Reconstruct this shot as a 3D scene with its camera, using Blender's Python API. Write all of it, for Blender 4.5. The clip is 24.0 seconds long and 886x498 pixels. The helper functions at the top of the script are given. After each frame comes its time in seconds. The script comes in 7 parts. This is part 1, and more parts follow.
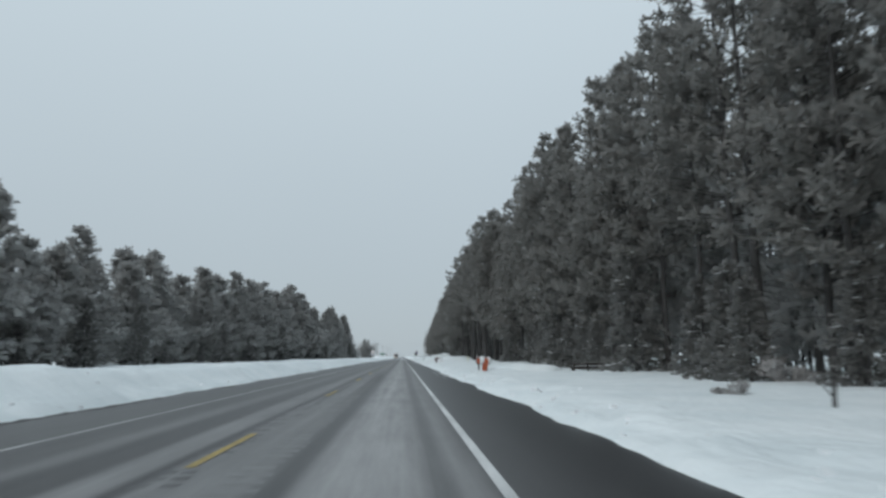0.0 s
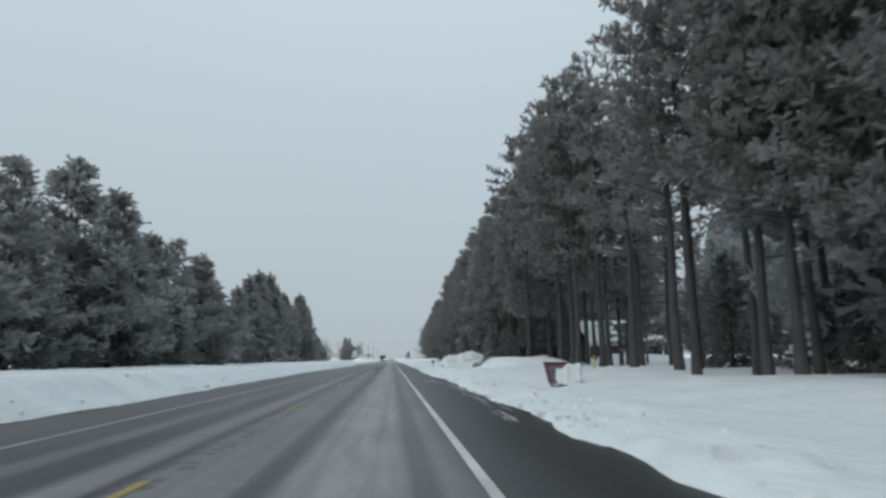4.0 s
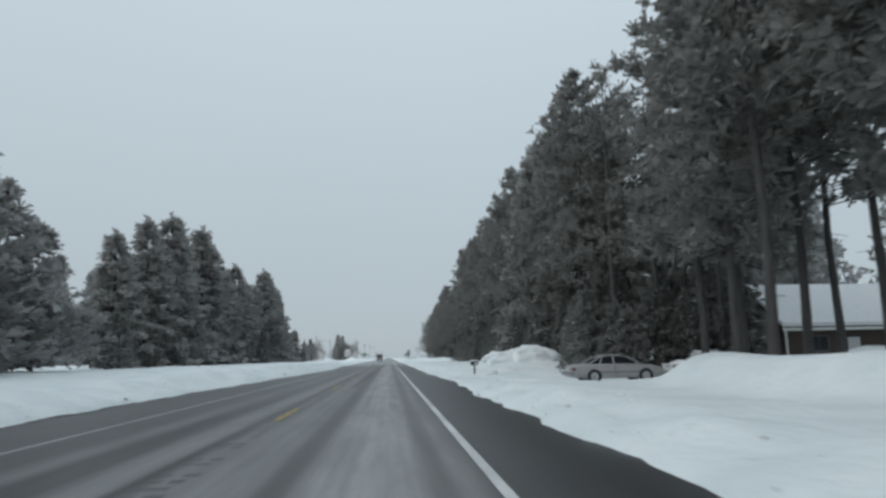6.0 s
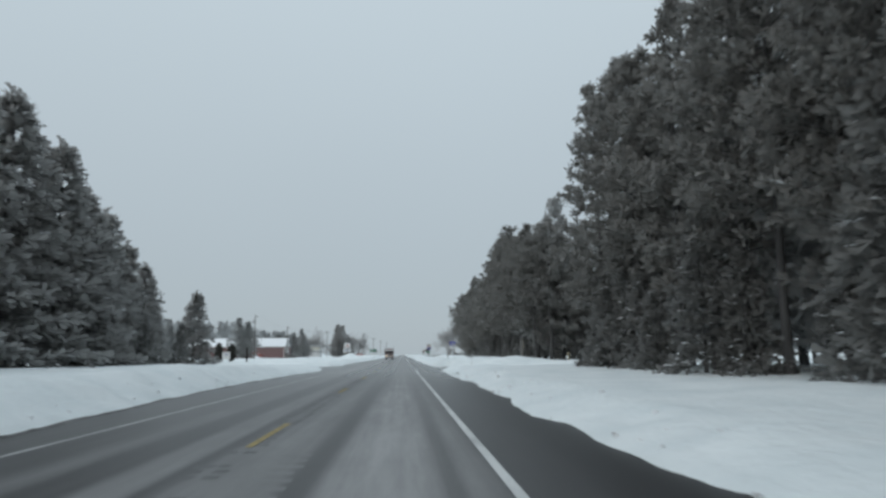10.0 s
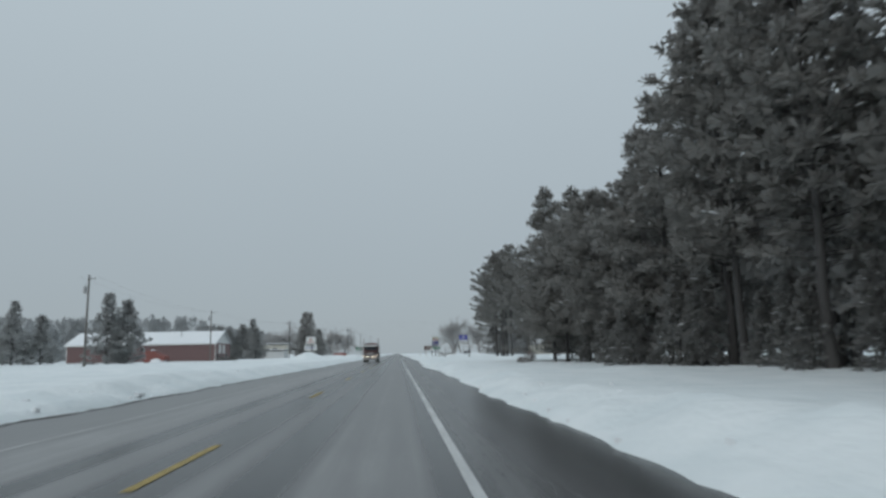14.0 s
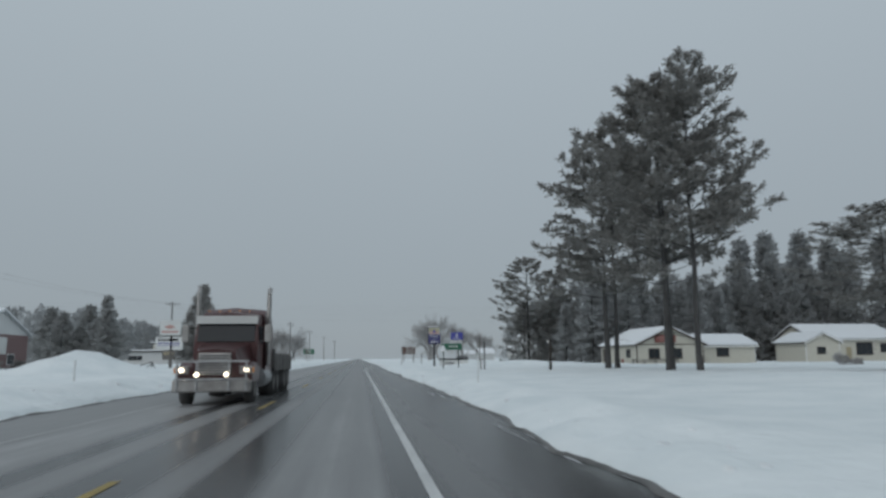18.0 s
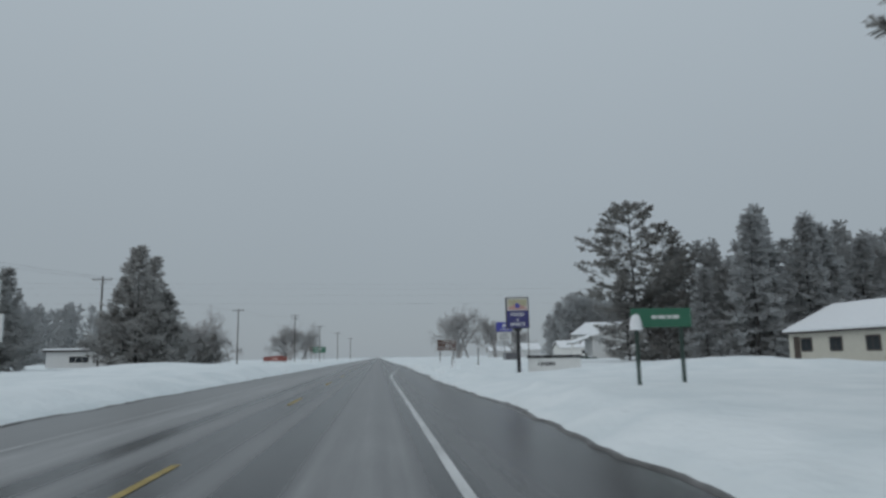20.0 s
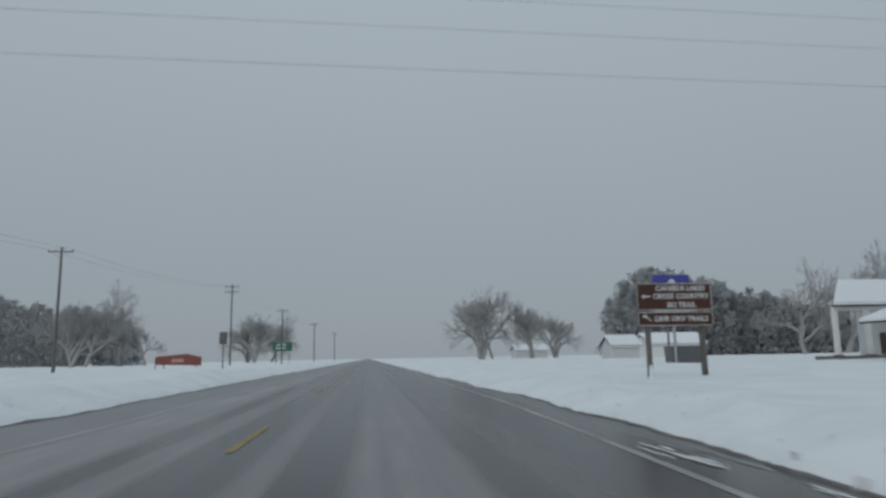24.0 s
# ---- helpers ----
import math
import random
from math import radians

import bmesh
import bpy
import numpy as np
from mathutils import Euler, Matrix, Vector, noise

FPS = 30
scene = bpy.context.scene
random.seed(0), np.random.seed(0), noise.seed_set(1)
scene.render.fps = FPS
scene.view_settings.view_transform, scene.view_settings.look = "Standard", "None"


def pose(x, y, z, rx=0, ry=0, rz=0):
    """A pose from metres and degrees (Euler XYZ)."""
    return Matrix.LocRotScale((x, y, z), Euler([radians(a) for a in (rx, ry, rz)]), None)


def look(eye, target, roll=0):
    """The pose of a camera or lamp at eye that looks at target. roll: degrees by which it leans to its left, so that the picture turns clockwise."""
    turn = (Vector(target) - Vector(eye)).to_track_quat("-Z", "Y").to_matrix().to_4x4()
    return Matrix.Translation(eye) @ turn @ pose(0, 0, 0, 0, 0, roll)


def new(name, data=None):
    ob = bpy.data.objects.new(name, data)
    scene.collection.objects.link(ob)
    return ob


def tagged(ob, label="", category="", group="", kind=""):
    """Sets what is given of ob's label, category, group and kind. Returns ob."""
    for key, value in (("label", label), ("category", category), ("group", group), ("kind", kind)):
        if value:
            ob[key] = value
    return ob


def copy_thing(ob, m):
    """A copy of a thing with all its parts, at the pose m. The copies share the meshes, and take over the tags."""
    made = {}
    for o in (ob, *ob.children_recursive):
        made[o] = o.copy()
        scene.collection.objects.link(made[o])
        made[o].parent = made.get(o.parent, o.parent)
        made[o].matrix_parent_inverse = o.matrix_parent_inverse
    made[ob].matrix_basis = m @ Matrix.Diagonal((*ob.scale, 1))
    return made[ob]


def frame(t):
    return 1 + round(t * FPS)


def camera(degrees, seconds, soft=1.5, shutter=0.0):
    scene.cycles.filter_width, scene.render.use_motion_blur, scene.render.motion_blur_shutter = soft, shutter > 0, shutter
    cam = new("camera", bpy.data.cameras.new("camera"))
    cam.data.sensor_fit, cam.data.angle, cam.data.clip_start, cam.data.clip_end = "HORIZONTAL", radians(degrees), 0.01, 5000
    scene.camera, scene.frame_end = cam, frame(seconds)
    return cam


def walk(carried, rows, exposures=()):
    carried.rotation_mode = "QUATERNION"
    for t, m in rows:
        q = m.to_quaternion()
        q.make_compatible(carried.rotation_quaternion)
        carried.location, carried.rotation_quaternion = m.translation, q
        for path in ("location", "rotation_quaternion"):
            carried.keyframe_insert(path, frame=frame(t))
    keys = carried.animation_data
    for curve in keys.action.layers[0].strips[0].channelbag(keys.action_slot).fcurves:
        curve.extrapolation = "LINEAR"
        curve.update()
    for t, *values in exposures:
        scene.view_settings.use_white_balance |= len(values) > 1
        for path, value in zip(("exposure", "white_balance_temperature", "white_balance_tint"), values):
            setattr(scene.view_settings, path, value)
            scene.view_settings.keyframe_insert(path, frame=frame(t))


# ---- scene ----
cam = camera(66.3, 24.0, soft=2.8, shutter=0.25)
PATH = [
    (0, (-0.125, -2.12, 1.305), (-0.005, -0.148, 1.617), -0.7),
    (0.5, (-0.049, 10.032, 1.3), (0.07, 12.003, 1.614), -0.7),
    (1, (-0.027, 22.175, 1.291), (0.107, 24.146, 1.6), -1.0),
    (1.5, (-0.045, 34.313, 1.283), (0.101, 36.283, 1.597), -0.9),
    (3.5, (-0.09, 82.863, 1.254), (0.061, 84.833, 1.567), -0.9),
    (4, (-0.082, 94.992, 1.266), (0.071, 96.961, 1.583), -0.9),
    (4.5, (-0.11, 107.137, 1.294), (0.043, 109.106, 1.612), -0.7),
    (5, (-0.154, 119.289, 1.325), (-0.001, 121.258, 1.646), -0.7),
    (5.5, (-0.21, 131.435, 1.318), (-0.048, 133.402, 1.64), -1.1),
    (6, (-0.248, 143.567, 1.304), (-0.087, 145.535, 1.618), -1.2),
    (6.5, (-0.259, 155.672, 1.306), (-0.108, 157.643, 1.606), -1.0),
    (7, (-0.243, 167.743, 1.317), (-0.103, 169.717, 1.608), -1.1),
    (7.5, (-0.203, 179.776, 1.345), (-0.069, 181.75, 1.634), -1.4),
    (8, (-0.206, 191.765, 1.374), (-0.082, 193.739, 1.672), -0.2),
    (8.5, (-0.249, 203.707, 1.399), (-0.13, 205.68, 1.705), -0.1),
    (9, (-0.308, 215.604, 1.42), (-0.194, 217.578, 1.724), -0.2),
    (9.5, (-0.334, 227.468, 1.422), (-0.219, 229.441, 1.727), -0.3),
    (11.5, (-0.174, 274.891, 1.377), (-0.051, 276.862, 1.69), -0.5),
    (12, (-0.114, 286.749, 1.379), (0.006, 288.721, 1.685), -0.4),
    (12.5, (-0.081, 298.617, 1.37), (0.031, 300.59, 1.673), -0.7),
    (13, (-0.037, 310.494, 1.365), (0.078, 312.468, 1.661), -1.2),
    (13.5, (0.028, 322.385, 1.363), (0.155, 324.359, 1.661), -1.2),
    (14, (0.127, 334.301, 1.373), (0.263, 336.274, 1.675), -1.2),
    (14.5, (0.192, 346.217, 1.377), (0.334, 348.189, 1.678), -1.6),
    (15, (0.216, 358.108, 1.378), (0.381, 360.079, 1.679), -1.4),
    (15.5, (0.216, 369.961, 1.375), (0.396, 371.93, 1.674), -1.0),
    (16, (0.203, 381.764, 1.372), (0.383, 383.733, 1.673), -0.9),
    (16.5, (0.182, 393.509, 1.374), (0.363, 395.477, 1.682), -1.0),
    (17, (0.165, 405.189, 1.381), (0.343, 407.156, 1.694), -0.7),
    (17.5, (0.144, 416.798, 1.392), (0.336, 418.764, 1.707), -0.6),
    (18, (0.102, 428.328, 1.403), (0.344, 430.288, 1.72), -0.5),
    (18.5, (0.057, 439.718, 1.408), (0.292, 441.679, 1.725), -0.6),
    (19, (0.038, 450.928, 1.405), (0.265, 452.891, 1.718), -0.7),
    (19.5, (0.015, 461.981, 1.398), (0.221, 463.945, 1.711), -0.9),
    (21.5, (-0.158, 505.718, 1.343), (0.023, 507.686, 1.651), -1.2),
    (22, (-0.257, 516.583, 1.338), (-0.081, 518.551, 1.649), -1.2),
    (22.5, (-0.425, 527.397, 1.32), (-0.249, 529.364, 1.635), -1.3),
    (23, (-0.616, 538.167, 1.29), (-0.428, 540.133, 1.607), -1.3),
    (23.5, (-0.757, 548.942, 1.264), (-0.556, 550.908, 1.575), -1.1),
    (24, (-0.782, 559.781, 1.258), (-0.563, 561.744, 1.573), -1.1),
]
walk(cam, [(t, look(eye, target, roll)) for t, eye, target, roll in PATH],
     exposures=((0, 0.0, 6500, 10), (9, 0.0, 6500, 10), (12, -0.3, 6500, 10), (15, -0.3, 6500, 10), (17, -0.5, 6500, 10.5), (18.5, -0.52, 6500, 11.5), (24, -0.62, 6500, 12)))

# ---- world and light ----
scene.render.film_transparent = False
world = bpy.data.worlds.new("overcast_sky")
scene.world = world
world.use_nodes = True
wn, wl = world.node_tree.nodes, world.node_tree.links
wn.clear()
w_out = wn.new("ShaderNodeOutputWorld")
w_bg = wn.new("ShaderNodeBackground")
w_sky = wn.new("ShaderNodeTexSky")
w_sky.sky_type = 'NISHITA'
w_sky.sun_disc = False
w_sky.sun_elevation = radians(31)
w_sky.sun_rotation = radians(220)
w_scale = wn.new("ShaderNodeVectorMath")
w_scale.operation = 'SCALE'
w_scale.inputs["Scale"].default_value = 0.06
w_geo = wn.new("ShaderNodeTexCoord")
w_sep = wn.new("ShaderNodeSeparateXYZ")
w_ramp = wn.new("ShaderNodeValToRGB")          # cloud layer, paler overhead than at the horizon
w_noise = wn.new("ShaderNodeTexNoise")
w_noise.inputs["Scale"].default_value = 1.6
w_noise.inputs["Detail"].default_value = 3.0
w_nadd = wn.new("ShaderNodeMath")
w_nadd.operation = 'MULTIPLY_ADD'
w_nadd.inputs[1].default_value = 0.10
w_ramp.color_ramp.elements[0].position = 0.02
w_ramp.color_ramp.elements[0].color = (0.425, 0.495, 0.54, 1)
w_ramp.color_ramp.elements[1].position = 0.62
w_ramp.color_ramp.elements[1].color = (0.615, 0.72, 0.785, 1)
w_mix = wn.new("ShaderNodeMix")
w_mix.data_type = 'RGBA'
w_mix.inputs[0].default_value = 0.93
wl.new(w_sky.outputs[0], w_scale.inputs[0])
wl.new(w_geo.outputs["Generated"], w_sep.inputs[0])
wl.new(w_geo.outputs["Generated"], w_noise.inputs["Vector"])
wl.new(w_noise.outputs["Fac"], w_nadd.inputs[0])
wl.new(w_sep.outputs["Z"], w_nadd.inputs[2])
wl.new(w_nadd.outputs[0], w_ramp.inputs[0])
wl.new(w_scale.outputs[0], w_mix.inputs[6])
wl.new(w_ramp.outputs[0], w_mix.inputs[7])
wl.new(w_mix.outputs[2], w_bg.inputs["Color"])
wl.new(w_bg.outputs[0], w_out.inputs[0])
w_bg.inputs["Strength"].default_value = 1.0

sun_data = bpy.data.lights.new("sun", 'SUN')
sun_data.energy, sun_data.angle, sun_data.color = 0.8, radians(60), (1.0, 0.97, 0.93)
sun = new("sun", sun_data)
sun.matrix_world = look((0, 0, 100), (52, 62, 52))


# ---- materials ----
def material(name, rough=0.8, metal=0.0, spec=0.5):
    m = bpy.data.materials.new(name)
    m.use_nodes = True
    n = m.node_tree.nodes
    b = n["Principled BSDF"]
    b.inputs["Roughness"].default_value = rough
    b.inputs["Metallic"].default_value = metal
    b.inputs["Specular IOR Level"].default_value = spec
    return m, n, m.node_tree.links, b


def surface(name, dark, light, scale=8.0, fine=60.0, rough=0.8, metal=0.0, bump=0.2, dist=0.01, stretch=(1, 1, 1), spec=0.4, island=0.0, through_light=0.0):
    """Two scales of variation between two colours, with fine relief."""
    m, n, l, b = material(name, rough, metal, spec)
    tc = n.new("ShaderNodeTexCoord")
    mp = n.new("ShaderNodeMapping")
    mp.inputs["Scale"].default_value = stretch
    big, small = n.new("ShaderNodeTexNoise"), n.new("ShaderNodeTexNoise")
    big.inputs["Scale"].default_value, small.inputs["Scale"].default_value = scale, fine
    big.inputs["Detail"].default_value = small.inputs["Detail"].default_value = 4.0
    l.new(tc.outputs["Object"], mp.inputs[0])
    l.new(mp.outputs[0], big.inputs["Vector"])
    l.new(mp.outputs[0], small.inputs["Vector"])
    add = n.new("ShaderNodeMath")
    add.operation = 'MULTIPLY_ADD'
    add.inputs[1].default_value = 0.4
    l.new(small.outputs["Fac"], add.inputs[0])
    l.new(big.outputs["Fac"], add.inputs[2])
    last = add
    if island:
        info = n.new("ShaderNodeNewGeometry")
        isl = n.new("ShaderNodeMath")
        isl.operation = 'MULTIPLY_ADD'
        isl.inputs[1].default_value = island
        l.new(info.outputs["Random Per Island"], isl.inputs[0])
        l.new(add.outputs[0], isl.inputs[2])
        last = isl
    obi = n.new("ShaderNodeObjectInfo")
    jit = n.new("ShaderNodeMath")
    jit.operation = 'MULTIPLY_ADD'
    jit.inputs[1].default_value = 0.22
    l.new(obi.outputs["Random"], jit.inputs[0])
    l.new(last.outputs[0], jit.inputs[2])
    ramp = n.new("ShaderNodeValToRGB")
    ramp.color_ramp.elements[0].position, ramp.color_ramp.elements[1].position = 0.45, 1.05
    ramp.color_ramp.elements[0].color, ramp.color_ramp.elements[1].color = (*dark, 1), (*light, 1)
    l.new(jit.outputs[0], ramp.inputs[0])
    l.new(ramp.outputs[0], b.inputs["Base Color"])
    if bump:
        bp = n.new("ShaderNodeBump")
        bp.inputs["Strength"].default_value, bp.inputs["Distance"].default_value = bump, dist
        l.new(add.outputs[0], bp.inputs["Height"])
        l.new(bp.outputs[0], b.inputs["Normal"])
    if through_light:                              # thin needles let some light through
        tl, mx = n.new("ShaderNodeBsdfTranslucent"), n.new("ShaderNodeMixShader")
        mx.inputs[0].default_value = through_light
        l.new(ramp.outputs[0], tl.inputs["Color"])
        l.new(b.outputs[0], mx.inputs[1])
        l.new(tl.outputs[0], mx.inputs[2])
        l.new(mx.outputs[0], n["Material Output"].inputs["Surface"])
    return m


def snow_material(name, dark, light, dirt):
    m, n, l, b = material(name, 0.62, 0.0, 0.25)
    tc = n.new("ShaderNodeTexCoord")
    drift, grain, crust = n.new("ShaderNodeTexNoise"), n.new("ShaderNodeTexNoise"), n.new("ShaderNodeTexNoise")
    for node, s, d in ((drift, 0.5, 5), (grain, 30, 4), (crust, 3.0, 6)):
        node.inputs["Scale"].default_value, node.inputs["Detail"].default_value = s, d
        l.new(tc.outputs["Object"], node.inputs["Vector"])
    ramp = n.new("ShaderNodeValToRGB")
    ramp.color_ramp.elements[0].position, ramp.color_ramp.elements[1].position = 0.32, 0.62
    ramp.color_ramp.elements[0].color, ramp.color_ramp.elements[1].color = (*dark, 1), (*light, 1)
    l.new(drift.outputs["Fac"], ramp.inputs[0])
    spots = n.new("ShaderNodeValToRGB")
    spots.color_ramp.elements[0].position, spots.color_ramp.elements[1].position = 0.66, 0.78
    l.new(crust.outputs["Fac"], spots.inputs[0])
    mix = n.new("ShaderNodeMix")
    mix.data_type = 'RGBA'
    mix.inputs[7].default_value = (*dirt, 1)
    l.new(spots.outputs[0], mix.inputs[0])
    l.new(ramp.outputs[0], mix.inputs[6])
    l.new(mix.outputs[2], b.inputs["Base Color"])
    b.inputs["Subsurface Weight"].default_value = 0.0
    h = n.new("ShaderNodeMath")
    h.operation = 'MULTIPLY_ADD'
    h.inputs[1].default_value = 0.12
    l.new(grain.outputs["Fac"], h.inputs[0])
    l.new(crust.outputs["Fac"], h.inputs[2])
    bp = n.new("ShaderNodeBump")
    bp.inputs["Strength"].default_value, bp.inputs["Distance"].default_value = 0.55, 0.14
    l.new(h.outputs[0], bp.inputs["Height"])
    l.new(bp.outputs[0], b.inputs["Normal"])
    return m


def asphalt_material():
    """Wet winter asphalt: dark wheel tracks, pale salt dust between them, all drawn out along the road."""
    m, n, l, b = material("wet_asphalt", 0.3, 0.0, 0.5)
    tc = n.new("ShaderNodeTexCoord")
    sep = n.new("ShaderNodeSeparateXYZ")
    l.new(tc.outputs["Object"], sep.inputs[0])
    mp = n.new("ShaderNodeMapping")
    mp.inputs["Scale"].default_value = (1.0, 0.012, 1.0)
    l.new(tc.outputs["Object"], mp.inputs[0])
    streak, streak2, blotch, grain = (n.new("ShaderNodeTexNoise") for _ in range(4))
    for node, s, d, src in ((streak, 2.2, 4, mp), (streak2, 5.0, 2, mp), (blotch, 0.22, 5, tc), (grain, 45, 5, tc)):
        node.inputs["Scale"].default_value, node.inputs["Detail"].default_value = s, d
        l.new(src.outputs["Object" if src is tc else 0], node.inputs["Vector"])
    # salt dust across the road: x from -11 to 7
    rng = n.new("ShaderNodeMapRange")
    rng.inputs["From Min"].default_value, rng.inputs["From Max"].default_value = -11.0, 7.0
    sway = n.new("ShaderNodeMath")
    sway.operation = 'MULTIPLY_ADD'
    sway.inputs[1].default_value = 0.25
    l.new(streak.outputs["Fac"], sway.inputs[0])
    l.new(sep.outputs["X"], sway.inputs[2])
    l.new(sway.outputs[0], rng.inputs["Value"])
    dust = n.new("ShaderNodeValToRGB")
    stops = ((-9.0, .30), (-6.4, .26), (-5.9, .22), (-5.35, .24), (-5.0, .44), (-4.75, .40), (-4.5, .15), (-3.9, .15), (-3.65, .54), (-3.3, .60), (-3.15, .46), (-3.06, .08), (-2.94, .10), (-2.8, .46), (-2.2, .58), (-1.75, .52), (-1.55, .14), (-1.38, .14), (-1.15, .72), (-.6, .95), (-.1, .82), (.08, .70), (.2, .34), (.34, .36), (.5, .66), (.7, .5), (1.0, .16), (2.2, .05), (3.4, .03))
    els = dust.color_ramp.elements
    for i, (x, v) in enumerate(stops):
        p = (x + 11.125) / 18.0
        e = els[i] if i < 2 else els.new(p)
        e.position, e.color = p, (v, v, v, 1)
    l.new(rng.outputs[0], dust.inputs[0])
    # towards the town: narrow wheel tracks, dusty grey between, paled for wet sheen
    town = n.new("ShaderNodeValToRGB")
    stops = ((-9.2, .60), (-6.5, .62), (-6.2, .62), (-5.75, .84), (-5.2, .82), (-4.6, .70), (-4.35, .08), (-4.0, .08), (-3.8, .58), (-3.45, .65), (-3.2, .18), (-2.35, .10), (-2.15, .50), (-1.9, .60), (-1.7, .03), (-1.15, .03), (-.85, .66), (-.55, .54), (-.3, .74), (.1, .52), (.35, .66), (.58, .10), (1.0, .12), (1.25, .32), (1.9, .17), (2.8, .06), (3.5, .09), (4.0, .36))
    els = town.color_ramp.elements
    for i, (x, v) in enumerate(stops):
        p = (x + 11.125) / 18.0
        e = els[i] if i < 2 else els.new(p)
        e.position, e.color = p, (v, v, v, 1)
    l.new(rng.outputs[0], town.inputs[0])
    on = n.new("ShaderNodeMapRange")
    on.inputs["From Min"].default_value, on.inputs["From Max"].default_value = 250.0, 300.0
    l.new(sep.outputs["Y"], on.inputs["Value"])
    dmix = n.new("ShaderNodeMix")
    dmix.data_type = 'RGBA'
    l.new(on.outputs[0], dmix.inputs[0])
    l.new(dust.outputs[0], dmix.inputs[6])
    l.new(town.outputs[0], dmix.inputs[7])
    # the dust comes and goes in streaks and blotches
    a0 = n.new("ShaderNodeMath")
    a0.operation = 'MULTIPLY_ADD'
    a0.inputs[1].default_value, a0.inputs[2].default_value = 0.45, -0.02
    l.new(blotch.outputs["Fac"], a0.inputs[0])
    mp2 = n.new("ShaderNodeMapping")
    mp2.inputs["Scale"].default_value = (1.0, 0.1, 1.0)
    l.new(tc.outputs["Object"], mp2.inputs[0])
    broken = n.new("ShaderNodeTexNoise")
    broken.inputs["Scale"].default_value, broken.inputs["Detail"].default_value, broken.inputs["Roughness"].default_value = 3.0, 6, 0.65
    l.new(mp2.outputs[0], broken.inputs["Vector"])
    ab = n.new("ShaderNodeMath")
    ab.operation = 'MULTIPLY_ADD'
    ab.inputs[1].default_value = 0.7
    l.new(broken.outputs["Fac"], ab.inputs[0])
    l.new(a0.outputs[0], ab.inputs[2])
    a1 = n.new("ShaderNodeMath")
    a1.operation = 'MULTIPLY_ADD'
    a1.inputs[1].default_value = 0.50
    l.new(streak2.outputs["Fac"], a1.inputs[0])
    l.new(ab.outputs[0], a1.inputs[2])
    a2 = n.new("ShaderNodeMath")
    a2.operation = 'MULTIPLY'
    l.new(a1.outputs[0], a2.inputs[0])
    l.new(dmix.outputs[2], a2.inputs[1])
    a3 = n.new("ShaderNodeMath")
    a3.operation = 'MULTIPLY_ADD'
    a3.inputs[1].default_value = 0.25
    l.new(grain.outputs["Fac"], a3.inputs[0])
    l.new(a2.outputs[0], a3.inputs[2])
    col = n.new("ShaderNodeValToRGB")
    col.color_ramp.elements[0].position, col.color_ramp.elements[1].position = 0.10, 1.0
    col.color_ramp.elements[0].color = (0.020, 0.020, 0.0215, 1)
    col.color_ramp.elements[1].color = (0.40, 0.402, 0.405, 1)
    l.new(a3.outputs[0], col.inputs[0])
    l.new(col.outputs[0], b.inputs["Base Color"])
    ro = n.new("ShaderNodeMapRange")               # wet tracks shine, dusty strips are dull
    ro.inputs["From Min"].default_value, ro.inputs["From Max"].default_value = 0.08, 0.75
    ro.inputs["To Min"].default_value, ro.inputs["To Max"].default_value = 0.36, 0.6
    l.new(a3.outputs[0], ro.inputs["Value"])
    wet = n.new("ShaderNodeMath")                  # a film of water from the side roads on
    wet.operation = 'MULTIPLY_ADD'
    wet.inputs[1].default_value = -0.17
    l.new(on.outputs[0], wet.inputs[0])
    l.new(ro.outputs[0], wet.inputs[2])
    l.new(wet.outputs[0], b.inputs["Roughness"])
    film = n.new("ShaderNodeMapRange")
    film.inputs["To Min"].default_value, film.inputs["To Max"].default_value = 0.10, 0.13
    l.new(on.outputs[0], film.inputs["Value"])
    l.new(film.outputs[0], b.inputs["Specular IOR Level"])
    bp = n.new("ShaderNodeBump")
    bp.inputs["Strength"].default_value, bp.inputs["Distance"].default_value = 0.12, 0.004
    l.new(grain.outputs["Fac"], bp.inputs["Height"])
    l.new(bp.outputs[0], b.inputs["Normal"])
    return m


def glass_material(name, tint=(0.02, 0.025, 0.03), rough=0.06):
    m, n, l, b = material(name, rough, 0.0, 0.3)
    b.inputs["Base Color"].default_value = (*tint, 1)
    return m


def lamp_material(name, color, strength):
    m, n, l, b = material(name, 0.3)
    b.inputs["Base Color"].default_value = (*color, 1)
    b.inputs["Emission Color"].default_value = (*color, 1)
    b.inputs["Emission Strength"].default_value = strength
    return m


SNOW = snow_material("fresh_snow", (0.775, 0.832, 0.85), (0.875, 0.918, 0.93), (0.72, 0.755, 0.765))
PILE = snow_material("ploughed_snow", (0.74, 0.76, 0.78), (0.87, 0.89, 0.90), (0.52, 0.51, 0.50))
LOAD = surface("snow_load", (0.70, 0.73, 0.76), (0.88, 0.90, 0.92), 6, 40, 0.7, bump=0.3)
SLUSH = surface("grey_slush", (0.12, 0.122, 0.125), (0.46, 0.47, 0.48), 2.5, 14, 0.5, bump=0.4)
RIM = surface("dirty_slush_and_shade", (0.03, 0.029, 0.028), (0.17, 0.165, 0.16), 2.0, 12, 0.45, bump=0.5)
ASPHALT = asphalt_material()
SIDE = surface("side_road_asphalt", (0.019, 0.019, 0.0205), (0.068, 0.068, 0.071), 0.5, 20, 0.5, bump=0.2)
